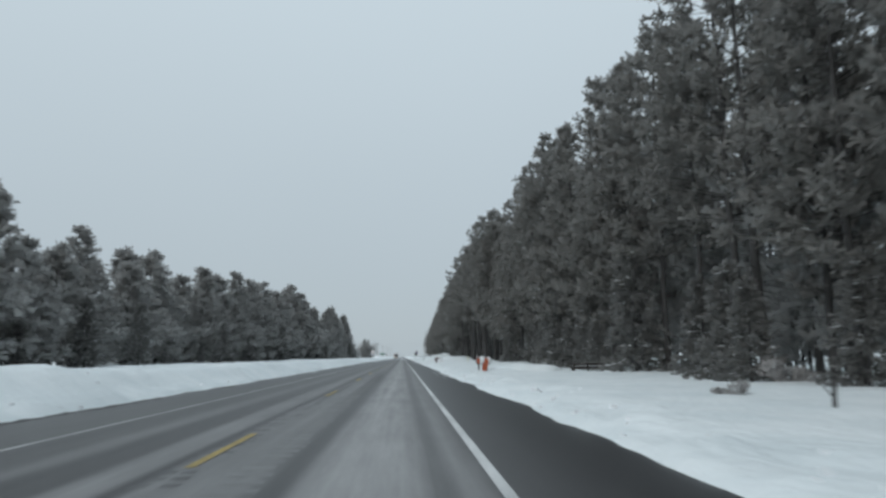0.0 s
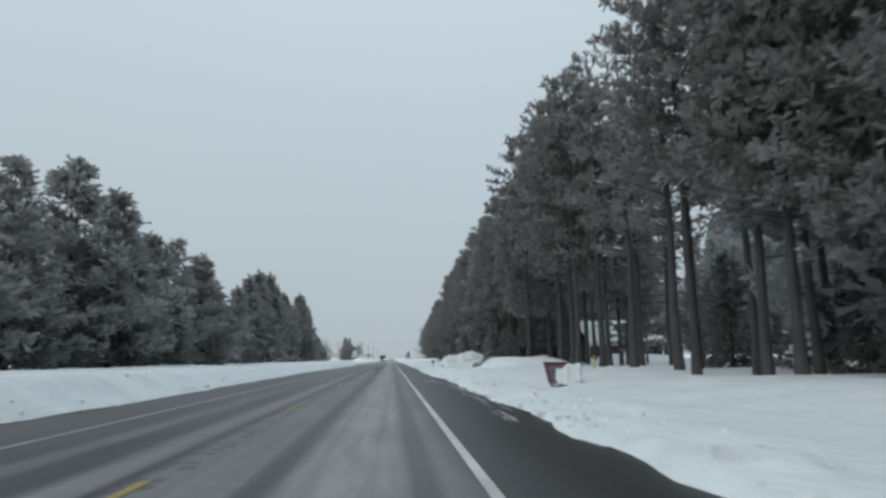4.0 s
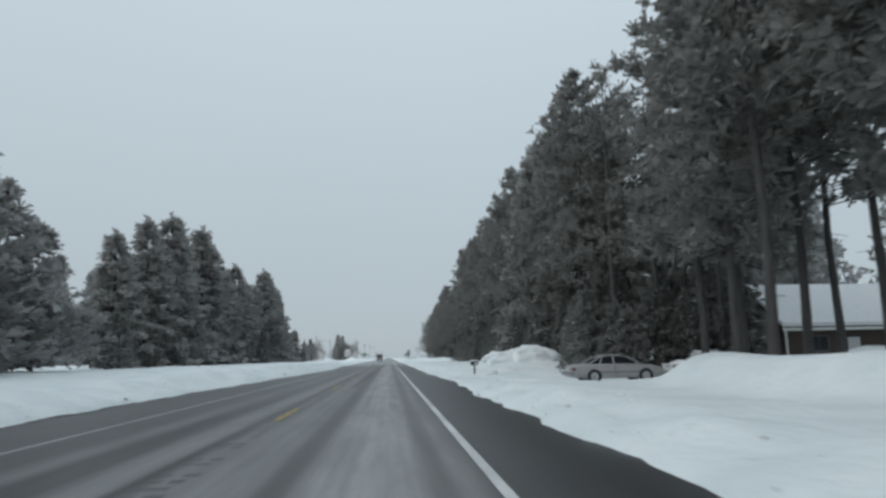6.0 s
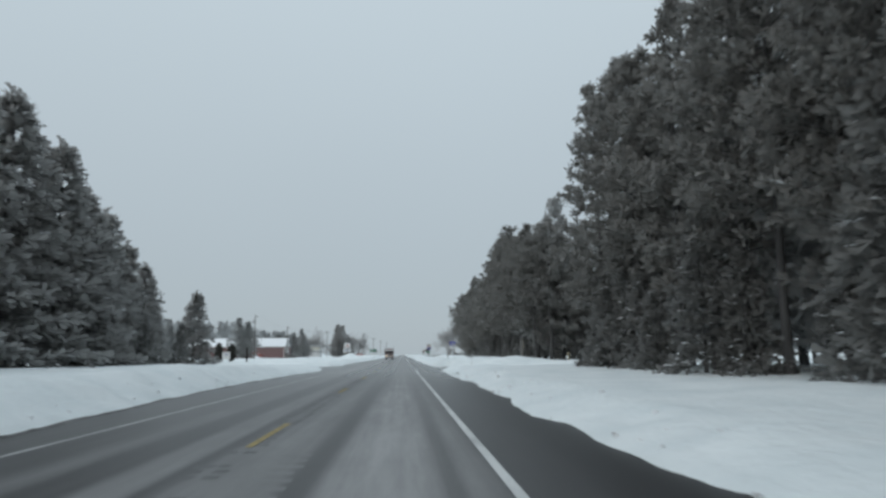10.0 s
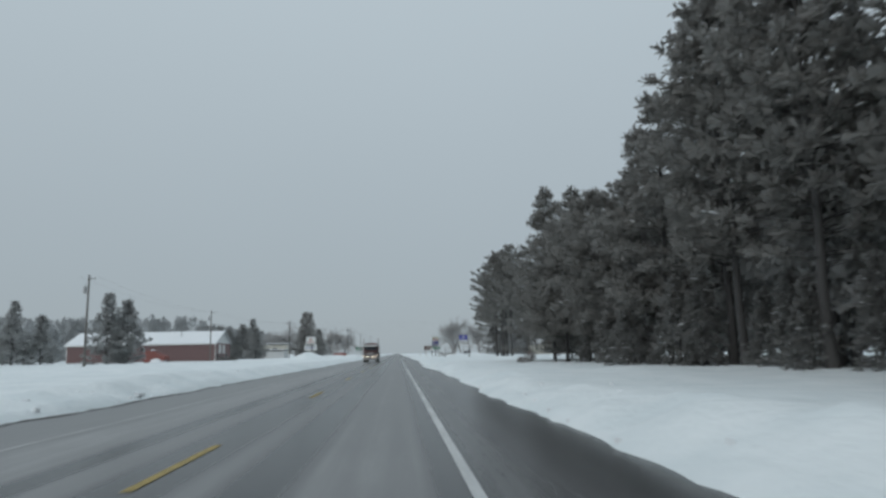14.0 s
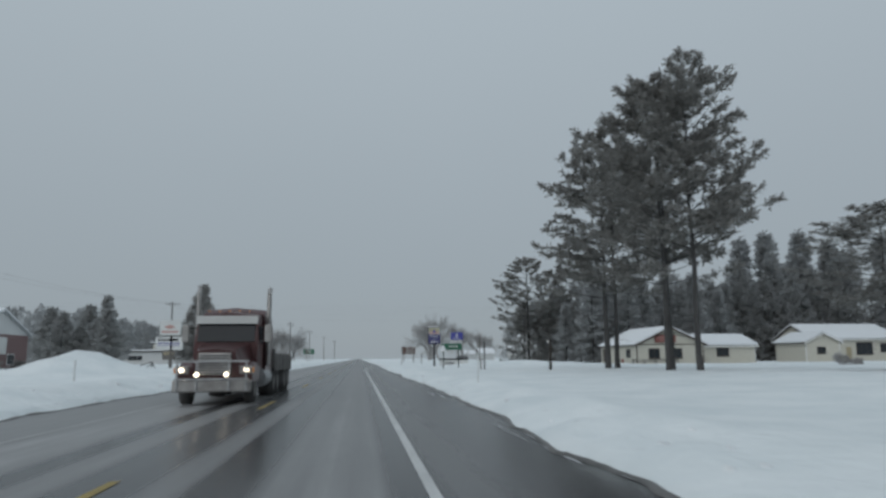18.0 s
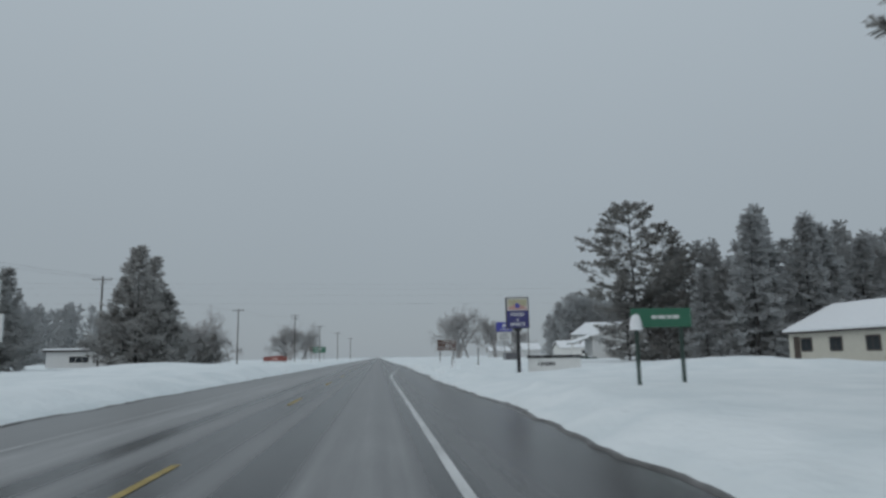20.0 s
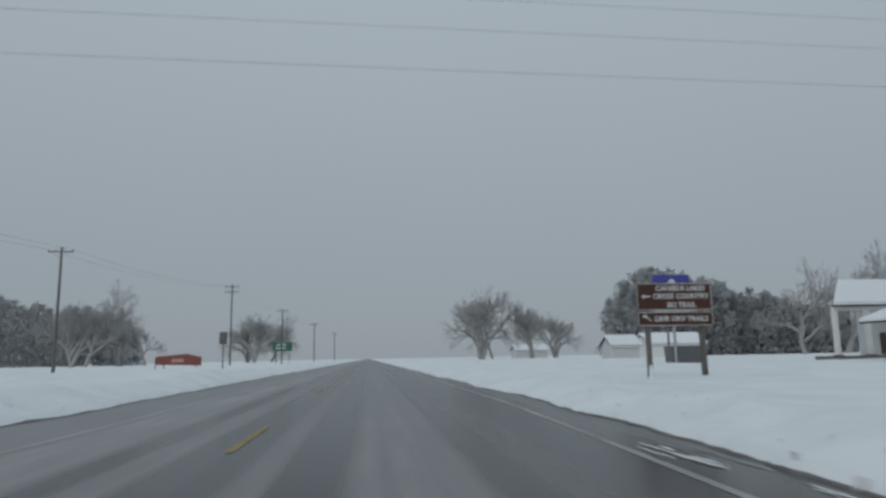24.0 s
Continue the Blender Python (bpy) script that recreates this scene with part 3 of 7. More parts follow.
def make_conifer(name, seed, height, base, radius, label, category="tree", whorl=.75, per=5, tufts=9, blade=.5, width=.085, count=7, droop=.1, up=.25,
                 shape="pine", snow=.09, dead=6, mat=None, trunk_r=None, gap=.0, wood=True, start=.25, fan=.75):
    """A conifer: tapered trunk, whorls of limbs, needle tufts along them and snow lying on some."""
    rs = np.random.RandomState(seed)
    tr = trunk_r or height * .0075 + .045
    lean = rs.normal(0, .012, 2) * height
    zz = np.linspace(-.6, height * .985, 12)
    bend = lambda z: np.stack([lean[0] * (z / height) ** 2 + .05 * np.sin(z * .7 + seed), lean[1] * (z / height) ** 2 + .05 * np.cos(z * .6 + seed), z], -1)
    trunk = [tube(bend(zz), tr * (1 - .93 * np.clip(zz / height, 0, 1)) * (1 + .28 * np.exp(-np.maximum(zz, 0) * 1.6)), 9)]
    limbs, tc, td, pc, pd = [], [], [], [], []
    z = base
    while z < height - .25:
        k = (z - base) / (height - base)
        if shape == "pine":
            prof = (.62 + .38 * np.sin(np.pi * min(1, k * 1.2 + .1))) * (1 - k ** 1.6) ** .75
        elif shape == "peaked":
            prof = (.72 + .28 * np.sin(np.pi * min(1, k * 1.5 + .2))) * (1 - k ** 1.1) ** .85
        elif shape == "round":
            prof = (.80 + .20 * np.sin(np.pi * k)) * (1 - k ** 2.3) ** .7
        else:
            prof = (1 - k) ** .85
        for j in range(per if shape not in ("pine", "peaked") else rs.randint(per - 2, per + 1)):
            if rs.rand() < gap:
                continue
            a = rs.uniform(0, 2 * np.pi)
            L = radius * prof * rs.uniform(.65, 1.2) + .22
            t = np.linspace(0, 1, 3)
            out = np.array([np.cos(a), np.sin(a)])
            rise = up * rs.uniform(.5, 1.4) * (1 + .9 * k)
            path = np.zeros((3, 3))
            origin = bend(np.array([z + rs.uniform(-.2, .2)]))[0]
            path[:, :2] = origin[:2] + out * (t * L)[:, None]
            path[:, 2] = origin[2] + L * (rise * t - droop * t * t * 2 + (.18 * t ** 4 if shape != "spruce" else .05 * t ** 4))
            if wood:
                limbs.append(tube(path[::2], [max(.016, tr * .22 * (1 - k * .7)), .008], 3))
            nt = max(3, int(tufts * (L / radius) ** .8))
            tt = np.sort(rs.uniform(start if shape != "spruce" else .12, 1.02, nt))
            at = np.stack([np.interp(tt, t, path[:, i]) for i in range(3)], -1)
            lat = np.array([-out[1], out[0]])
            off = rs.uniform(-1, 1, nt) * L * .34 * (1.12 - tt)
            at[:, :2] += lat * off[:, None]
            at[:, :2] += out * (np.abs(off) * .35)[:, None]
            at[:, 2] += rs.normal(0, .07, nt) - (.12 * np.abs(off) if shape == "spruce" else 0)
            d = np.zeros((nt, 3))
            d[:, :2] = out * .75 + lat * (np.sign(off) * np.minimum(1, np.abs(off)) * .9)[:, None]
            d[:, 2] = .55 if shape != "spruce" else -.05
            tc.append(at)
            td.append(d)
            for i in range(nt):
                if rs.rand() < snow * (1.2 - .8 * k):
                    pc.append(at[i] + np.array([0, 0, blade * .25]))
                    pd.append(d[i])
        z += whorl * rs.uniform(.75, 1.25) * (1 - .35 * k)
    for j in range(dead):
        zb = rs.uniform(.12 * height, max(base, .14 * height))
        a = rs.uniform(0, 2 * np.pi)
        L = rs.uniform(.5, 2.0)
        o = bend(np.array([zb]))[0]
        tip = o + np.array([np.cos(a) * L, np.sin(a) * L, rs.uniform(-.35, .15) * L])
        limbs.append(tube(np.stack([o, (o + tip) / 2 + [0, 0, .06], tip]), [.03, .018, .006], 3))
    # leader
    top = bend(np.linspace(height * .93, height, 4))
    tc.append(top)
    td.append(np.tile([0, 0, 1.], (4, 1)))
    tc, td = np.concatenate(tc), np.concatenate(td)
    cv, cf = blades(tc, td, rs, count, blade, width, fan if shape != "spruce" else .40)
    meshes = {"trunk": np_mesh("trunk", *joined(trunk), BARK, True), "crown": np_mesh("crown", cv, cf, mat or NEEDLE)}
    if limbs:
        meshes["branchwork"] = np_mesh("branchwork", *joined(limbs), BARK)
    if pc:
        sv, sf = joined(pads(pc, pd, rs, blade * .62))
        meshes["snow"] = np_mesh("snow", sv, tri_fix(sf), LOAD, True)
    root = thing(name, label, category)
    for key, me in meshes.items():
        ob = mesh_part(key, me, root, "white snow lying on the limbs" if key == "snow" else "")
        if key in ("branchwork", "snow"):
            ob["kind"] = "stuff"
    return root


def make_bare(name, seed, height, label, spread_=.42, levels=6, trunk_h=.24, kids=3, stems=1, up_=.18):
    """A leafless tree by branching."""
    rs = np.random.RandomState(seed)
    pieces = []

    def grow(p, d, L, r, level):
        q = p + d * L
        if level > 3:
            m = (p + q) / 2 + rs.normal(0, .05, 3) * L
            pieces.append(tube(np.stack([p, m, q]), [r, r * .85, r * .66], 6))
        else:
            pieces.append(tube(np.stack([p, q]), [r, r * .6], 3))
        if level == 0:
            return
        for i in range(kids + (1 if rs.rand() < .55 else 0)):
            nd = d + rs.normal(0, spread_, 3) + np.array([0, 0, up_])
            nd /= np.linalg.norm(nd)
            grow(q - d * L * (rs.uniform(0, .55) if i else 0), nd, L * rs.uniform(.60, .86), max(r * .56, .016), level - 1)

    for s in range(stems):
        d0 = np.array([rs.normal(0, .25), rs.normal(0, .25), 1.0])
        grow(np.array([s * .2, 0, -.3]), d0 / np.linalg.norm(d0), height * trunk_h, height * .015, levels)
    v, f = joined(pieces)
    v *= height / max(v[:, 2].max(), .1)
    root = thing(name, label, "tree")
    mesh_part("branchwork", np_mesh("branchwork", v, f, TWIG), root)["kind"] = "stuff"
    return root


PINE = "tall dark pine with snow-dusted limbs standing in deep snow"
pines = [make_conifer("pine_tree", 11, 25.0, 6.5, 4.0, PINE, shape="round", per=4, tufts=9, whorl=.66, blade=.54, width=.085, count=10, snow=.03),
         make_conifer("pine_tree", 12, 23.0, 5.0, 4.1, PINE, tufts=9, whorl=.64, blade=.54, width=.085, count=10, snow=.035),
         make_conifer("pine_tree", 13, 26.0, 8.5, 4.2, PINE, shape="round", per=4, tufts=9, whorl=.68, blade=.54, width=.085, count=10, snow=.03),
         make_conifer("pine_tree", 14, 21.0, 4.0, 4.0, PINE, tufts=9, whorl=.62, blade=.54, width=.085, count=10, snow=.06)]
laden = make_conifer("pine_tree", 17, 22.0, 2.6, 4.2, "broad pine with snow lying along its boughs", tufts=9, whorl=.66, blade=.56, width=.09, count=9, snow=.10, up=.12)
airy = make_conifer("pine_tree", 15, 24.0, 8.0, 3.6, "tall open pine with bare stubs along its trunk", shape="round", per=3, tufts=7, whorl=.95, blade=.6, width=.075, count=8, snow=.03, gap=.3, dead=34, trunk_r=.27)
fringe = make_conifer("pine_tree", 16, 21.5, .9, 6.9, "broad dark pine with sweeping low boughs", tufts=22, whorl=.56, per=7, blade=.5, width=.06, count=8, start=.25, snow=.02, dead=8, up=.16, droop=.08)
back = [make_conifer("pine_tree", 21, 24.0, 2.0, 4.6, "dark pine deep inside the stand", tufts=9, whorl=.95, blade=.9, width=.22, count=3, dead=2, snow=.02, wood=False),
        make_conifer("pine_tree", 22, 21.0, 1.5, 4.4, "dark pine deep inside the stand", tufts=9, whorl=.95, blade=.9, width=.22, count=3, dead=2, snow=.02, wood=False)]
SPR = "young spruce with snow-laden drooping boughs"
young = [make_conifer("spruce_tree", 31, 6.5, .2, 2.1, SPR, shape="spruce", whorl=.40, per=6, tufts=8, blade=.42, width=.095, count=4, droop=.22, up=.05, snow=.26, dead=0, mat=NEEDLE2, wood=False),
         make_conifer("spruce_tree", 32, 9.5, .3, 2.7, SPR, shape="spruce", whorl=.48, per=6, tufts=9, blade=.48, width=.105, count=4, droop=.22, up=.05, snow=.24, dead=0, mat=NEEDLE2, wood=False)]
dusky = [make_conifer("spruce_tree", 33, 6.5, .2, 2.1, "young dark spruce under the pines", shape="spruce", whorl=.40, per=6, tufts=8, blade=.42, width=.095, count=4, droop=.22, up=.05, snow=.13, dead=0, mat=NEEDLE2, wood=False),
         make_conifer("spruce_tree", 34, 9.0, .3, 2.7, "young dark spruce under the pines", shape="spruce", whorl=.48, per=6, tufts=9, blade=.48, width=.105, count=4, droop=.22, up=.05, snow=.12, dead=0, mat=NEEDLE2, wood=False)]
BUSHY = "bushy roadside pine dusted with snow"
edge = make_conifer("pine_tree", 45, 18.0, 3.2, 5.6, "broad dark pine at the end of the stand", shape="round", tufts=14, whorl=.72, per=6, blade=.62, width=.09, count=8, start=.34, fan=.9, gap=.06, snow=.02, dead=6, up=.18, droop=.10)
scots = [make_conifer("pine_tree", 41, 12.5, .15, 3.9, BUSHY, shape="peaked", tufts=12, whorl=.60, per=6, blade=.54, width=.1, count=8, snow=.035, dead=0, up=.40, mat=HAZE_DUSTED),
         make_conifer("pine_tree", 42, 16.5, .2, 4.5, BUSHY, shape="peaked", tufts=10, whorl=.66, per=6, blade=.56, width=.1, count=8, snow=.03, dead=2, up=.40, mat=HAZE_DUSTED),
         make_conifer("spruce_tree", 43, 17.0, .8, 3.4, "pointed roadside spruce dusted with snow", shape="spruce", whorl=.55, per=7, tufts=10, blade=.55, width=.11, count=6, droop=.12, up=.12, snow=.05, dead=0, mat=HAZE_DUSTED)]
hazy = [make_conifer("pine_tree", 51, 12.5, .15, 3.9, "bushy pine in painted haze grey", shape="peaked", tufts=12, whorl=.60, per=6, blade=.56, width=.12, count=8, snow=.02, dead=0, up=.40, mat=HAZED),
        make_conifer("pine_tree", 52, 16.5, .2, 4.5, "bushy pine in painted haze grey", shape="peaked", tufts=10, whorl=.66, per=6, blade=.58, width=.12, count=8, snow=.02, dead=2, up=.40, mat=HAZED)]
first_use = set()


def plant(proto, x, y, scale=1.0, rz=None, rs=random, sink=.12, group="", label="", wide=1.0):
    """A copy of a tree on the snow; the first call moves the original itself."""
    rz = rs.uniform(0, 6.28) if rz is None else rz
    m = Matrix.LocRotScale((x, y, gz(x, y) - sink), Euler((0, 0, rz)), None)
    if id(proto) not in first_use:
        first_use.add(id(proto))
        ob = proto
    else:
        ob = copy_thing(proto, Matrix())
    ob.matrix_basis = m @ Matrix.Diagonal((scale * wide, scale * wide, scale * rs.uniform(.95, 1.05), 1))
    if group:
        ob["group"] = group
    if label:
        ob["label"] = label
    return ob


rt = random.Random(5)
RIGHT = "pines beside the highway"


def clearing(x, y):
    """Open ground with the cottage and the parked cars, and the side road."""
    return (138 < y < 186 and 25.5 < x < 45) or (184 < y < 203 and 24.5 < x < 43) or (183 < y < 191.5 and x < 28) or (303 < y < 330)


def right_row(x0, x1, y0, y1, step, protos, lo, hi, group, wide=1.0):
    y = y0
    while y < y1:
        x = rt.uniform(x0, x1)
        yy = y + rt.uniform(-.3, .3) * step
        proto, k = rt.choice(protos), rt.uniform(lo, hi)
        if 144 < yy < 153 and proto in pines:        # open trees beside the cottage
            proto = airy
        if not clearing(x, yy) and not (26.5 < yy < 33.5 and protos[0] in pines) and not (131 < yy < 150 and (x > 18.8 or yy < 145) and protos[0] in pines):
            plant(proto, x, yy, k, rs=rt, group=group, wide=wide)
        y += step * rt.uniform(.75, 1.25)


def stand(name, spots, label, seed):
    """The trees deep inside, which nobody could count, as one mass: trunks and crowns in one mesh."""
    protos = []
    for root in back:
        kids = {o.name.split(".")[0]: o.data for o in root.children}
        row = []
        for key in ("trunk", "crown"):
            me = kids[key]
            v = np.zeros(len(me.vertices) * 3)
            me.vertices.foreach_get("co", v)
            row.append((v.reshape(-1, 3), [list(p.vertices) for p in me.polygons]))
        protos.append(row)
    rs = np.random.RandomState(seed)
    V, F, M, n = [], [], [], 0
    for x, y, k in spots:
        a = rs.uniform(0, 6.28)
        c, t = math.cos(a) * k, math.sin(a) * k
        z = gz(x, y) - .15
        for slot, (v, f) in enumerate(protos[rs.randint(2)]):
            V.append(np.stack([x + c * v[:, 0] - t * v[:, 1], y + t * v[:, 0] + c * v[:, 1], z + k * v[:, 2]], -1))
            F.extend([[i + n for i in q] for q in f])
            M.extend([slot] * len(f))
            n += len(v)
    # deep crowns take the haze-pale colour so the gaps look greyer
    me = np_mesh(name, np.concatenate(V), F, [BARK, HAZED])
    me.polygons.foreach_set("material_index", M)
    return tagged(new(name, me), label, "woods", kind="stuff")


def spots_in(x0, x1, y0, y1, step, lo, hi):
    out, y = [], y0
    while y < y1:
        x = rt.uniform(x0, x1)
        if not clearing(x, y) and not (35 < y < 44 and 0 < x < 27):
            out.append((x, y, rt.uniform(lo, hi)))
        y += step * rt.uniform(.75, 1.25)
    return out


# tall front rows on both sides of the side road
right_row(16.8, 18.8, -8, 122, 4.2, pines, .94, 1.10, RIGHT)
right_row(15.0, 17.6, 122, 182, 4.4, [pines[0], pines[2]], .96, 1.12, RIGHT)
right_row(16.6, 18.8, 200, 302, 4.0, pines, .95, 1.10, RIGHT)
right_row(18.5, 24.5, 122, 182, 4.2, [pines[0], pines[2]], .96, 1.12, RIGHT)
right_row(17.5, 20.0, 331, 347, 3.8, pines[:3], .70, .78, RIGHT, 1.3)
right_row(17.5, 20.0, 347, 364, 4.0, pines[:3], .91, .98, RIGHT, 1.2)
right_row(17.5, 20.0, 364, 375, 4.0, pines[:3], .86, .90, RIGHT, 1.2)
right_row(17.5, 20.0, 376, 387, 4.0, [pines[3]], .82, .9, RIGHT, 1.2)
right_row(17.5, 20.5, 388, 417, 4.0, [pines[1], pines[3]], .60, .68, RIGHT)
right_row(22.0, 26.0, 386, 419, 5.0, [pines[1], pines[3]], .66, .76, RIGHT)
for x, y, k in ((16.6, 200.4, .98), (21.2, 202.6, .95), (25.4, 203.0, .98), (27.0, 199.0, .9), (22.5, 182.2, 1.0), (26.0, 181.5, 1.04)):
    plant(pines[rt.choice((0, 2, 1))], x, y, k, rs=rt, group=RIGHT)
for x, y, k in ((17.0, 142.2, 1.08), (16.4, 133.4, 1.05), (19.4, 137.4, 1.0), (21.6, 146.0, 1.04), (23.6, 151.5, 1.0), (22.6, 194.6, .95), (17.7, 196.6, 1.0), (19.6, 192.6, .95), (23.6, 190.8, 1.0)):
    plant(airy, x, y, k, rs=rt, group=RIGHT)
plant(laden, 30.2, 335.0, .97, 2.0, rt, group=RIGHT, wide=1.25)
plant(laden, 33.4, 334.0, .96, 5.0, rt, group=RIGHT, wide=1.25)
for k in range(7):                                   # the edge along the side road
    plant((laden, pines[1], laden)[k % 3], 22.0 + 3.6 * k, 333.0 + rt.uniform(-1, 2), rt.uniform(.78, .86), rs=rt, group=RIGHT, wide=1.35)
    plant(dusky[k % 2], 20.5 + 3.6 * k, 331.5 + rt.uniform(-.5, 1), rt.uniform(.5, .9), rs=rt, group="young spruces along the stand")
for x, y, k in ((19.3, 417.0, 1.0), (20.6, 410.0, .96), (23.5, 419.0, .92)):
    plant(fringe, x, y, k, rs=rt, group=RIGHT)
for x, y, k in ( (17.8, 405.0, .86), (20.6, 399.5, .9), (18.0, 393.0, .86), (25.5, 408.0, .92), (28.0, 416.0, .88)):
    plant(edge, x, y, k, rs=rt, group=RIGHT)
plant(airy, 17.6, 30.6, 1.05, 1.0, rt, group=RIGHT)
plant(scots[2], 17.0, 224.0, 1.50, .6, rt, group=RIGHT, wide=.85, label="tall pointed spruce among the pines")
for x, y, k in ((24.6, 163.0, .62), (27.2, 166.5, .6), (42.0, 187.5, .6), (45.5, 184.0, .66), (41.5, 181.0, .5)):
    plant(laden, x, y, k, rs=rt, group=RIGHT)
deep = spots_in(21.5, 25.5, -6, 130, 4.2, .95, 1.12) + spots_in(21.5, 25.5, 212, 302, 4.2, .95, 1.12) + spots_in(27, 32, 0, 302, 6.0, .9, 1.1)
deep += spots_in(35, 45, 110, 302, 9.0, .9, 1.1) + spots_in(22, 26, 339, 372, 4.6, .92, 1.02) + spots_in(28, 34, 339, 374, 5.5, .92, 1.02) + spots_in(36, 46, 339, 376, 7.0, .95, 1.05) + spots_in(22, 46, 374, 421, 2.4, .64, .76)
deep += spots_in(45.6, 50, 125, 200, 2.2, .62, .76) + spots_in(47, 54, 125, 200, 4.4, .72, .86) + spots_in(56, 64, 140, 215, 5.5, .72, .88) + spots_in(46, 60, 203, 240, 4.5, .95, 1.1) + spots_in(28, 44, 206, 214, 2.0, .68, .76) + spots_in(20, 46, 337, 349, .9, .66, .86) + spots_in(20.5, 23.5, 338, 416, 2.0, .5, .66)
deep += [(23.0, 35.6, .42), (24.5, 38.8, .46), (23.4, 41.8, .4), (22.6, 44.6, .46), (26.0, 36.5, .5), (26.5, 43.0, .5)]
# understorey along the edge
right_row(15.0, 17.0, 4, 98, 5.4, dusky, .55, 1.05, "young spruces along the stand")
right_row(15.2, 17.0, 193, 228, 2.6, young, .55, 1.05, "young spruces along the stand")
right_row(15.0, 17.0, 228, 300, 4.4, dusky, .6, 1.1, "young spruces along the stand")
right_row(16.8, 18.6, 336, 398, 3.4, dusky, .5, .85, "young spruces along the stand")
right_row(20.5, 24.0, 119, 141, 2.4, dusky, .55, .9, "young spruces along the stand")
# left rows
LEFT = "pines across the highway"
TALL = ((-10, 10.4), (40, 10.2), (55, 10.8), (68, 11.0), (97, 11.8), (120, 13.2), (135, 14.6), (146, 15.6), (152, 14.6), (157, 11.2), (162, 11.2), (168, 14.4), (185, 14.2), (193, 12.6), (198, 9.5), (203, 12), (211, 12.5), (218, 15.5), (226, 17.8), (240, 17.2), (250, 15.5), (258, 14.2), (266, 14.6), (275, 16.4), (290, 14.2), (300, 12.2), (313, 9.5))
y = -6.0
while y < 312:
    h = float(np.interp(y, *zip(*TALL))) * rt.uniform(.93, 1.02)
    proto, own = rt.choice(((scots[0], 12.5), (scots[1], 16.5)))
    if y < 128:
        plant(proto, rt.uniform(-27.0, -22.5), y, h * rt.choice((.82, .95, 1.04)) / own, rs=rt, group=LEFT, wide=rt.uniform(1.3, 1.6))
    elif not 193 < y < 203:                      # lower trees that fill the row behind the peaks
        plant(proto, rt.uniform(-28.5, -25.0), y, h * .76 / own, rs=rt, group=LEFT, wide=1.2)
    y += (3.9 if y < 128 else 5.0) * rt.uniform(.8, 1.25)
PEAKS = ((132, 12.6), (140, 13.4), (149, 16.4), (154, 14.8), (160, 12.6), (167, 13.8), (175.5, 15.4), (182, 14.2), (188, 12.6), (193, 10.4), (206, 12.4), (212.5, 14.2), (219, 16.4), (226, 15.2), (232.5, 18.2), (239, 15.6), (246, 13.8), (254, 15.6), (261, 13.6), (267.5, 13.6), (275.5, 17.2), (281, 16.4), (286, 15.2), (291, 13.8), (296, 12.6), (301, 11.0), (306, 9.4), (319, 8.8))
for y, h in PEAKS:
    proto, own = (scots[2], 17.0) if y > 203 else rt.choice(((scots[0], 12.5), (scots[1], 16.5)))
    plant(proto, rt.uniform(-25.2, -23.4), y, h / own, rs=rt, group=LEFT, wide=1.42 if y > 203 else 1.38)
right_row(-21.5, -19.5, 2, 306, 7.0, young, .25, .6, "small snowy spruces before the pine row")
behind = spots_in(-40, -31, 0, 300, 6.0, .45, .62)
stand("deep_pine_stand", deep, "dark mass of pines deep in the stand", 1)
stand("pine_stand_behind", behind, "dark pines behind the roadside row", 2)
for root in back:
    for ob in list(root.children):
        bpy.data.objects.remove(ob)
    bpy.data.objects.remove(root)


# ---- paints and stuffs for things ----
def paint(name, c, k=.75, rough=.55, scale=2.5, metal=0.0):
    return surface(name, tuple(v * k for v in c), c, scale, 35, rough, metal, bump=.1)


RED = paint("faded_red_plastic", (.25, .085, .072))
ORANGE = paint("orange_red_plastic", (.46, .11, .05))
GREYPLASTIC = paint("grey_plastic", (.14, .14, .15))
MAROON = paint("maroon_bin_plastic", (.16, .045, .045))
DARKBLUE = paint("dark_blue_enamel", (.035, .045, .08), rough=.4)
WHITEPAINT = paint("white_paint", (.76, .76, .74), .85)
CREAM = paint("cream_siding", (.60, .575, .50), .88)
GREYSIDING = paint("pale_grey_siding", (.60, .61, .61), .9)
BROWNWALL = paint("dark_brown_cladding", (.075, .055, .045))
BARNRED = paint("barn_red_steel", (.185, .115, .113), .85)
SHINGLE = paint("dark_shingle", (.075, .068, .065), .7, .9)
SIGNGREEN = paint("green_sign_sheet", (.04, .15, .095), .85, .4)
SIGNBROWN = paint("brown_sign_sheet", (.075, .030, .020), .85, .4)
SIGNBLUE = paint("blue_sign_sheet", (.075, .08, .34), .85, .4)
SIGNNAVY = paint("navy_sign_face", (.05, .05, .17), .85, .4)
SIGNWHITE = paint("white_sign_sheet", (.66, .67, .66), .88, .4)
SIGNYELLOW = paint("pale_yellow_print", (.46, .44, .30), .7, .5)
SIGNROSE = paint("rose_print", (.55, .33, .30), .7, .5)
INK = paint("black_ink", (.03, .03, .035), .8, .5)
BLACKMETAL = paint("black_painted_steel", (.025, .025, .028), .8, .45)
GALV = surface("galvanised_steel", (.28, .29, .30), (.50, .51, .52), 4, 40, .45, .7)
CHROME = surface("salt_dulled_chrome", (.22, .21, .20), (.46, .45, .44), 2, 30, .38, .8, bump=0)
SALTRUBBER = surface("salt_caked_tyre", (.05, .049, .048), (.11, .108, .106), 2.0, 20, .85, bump=.2)
RUBBER = paint("tyre_rubber", (.028, .028, .029), .8, .8)
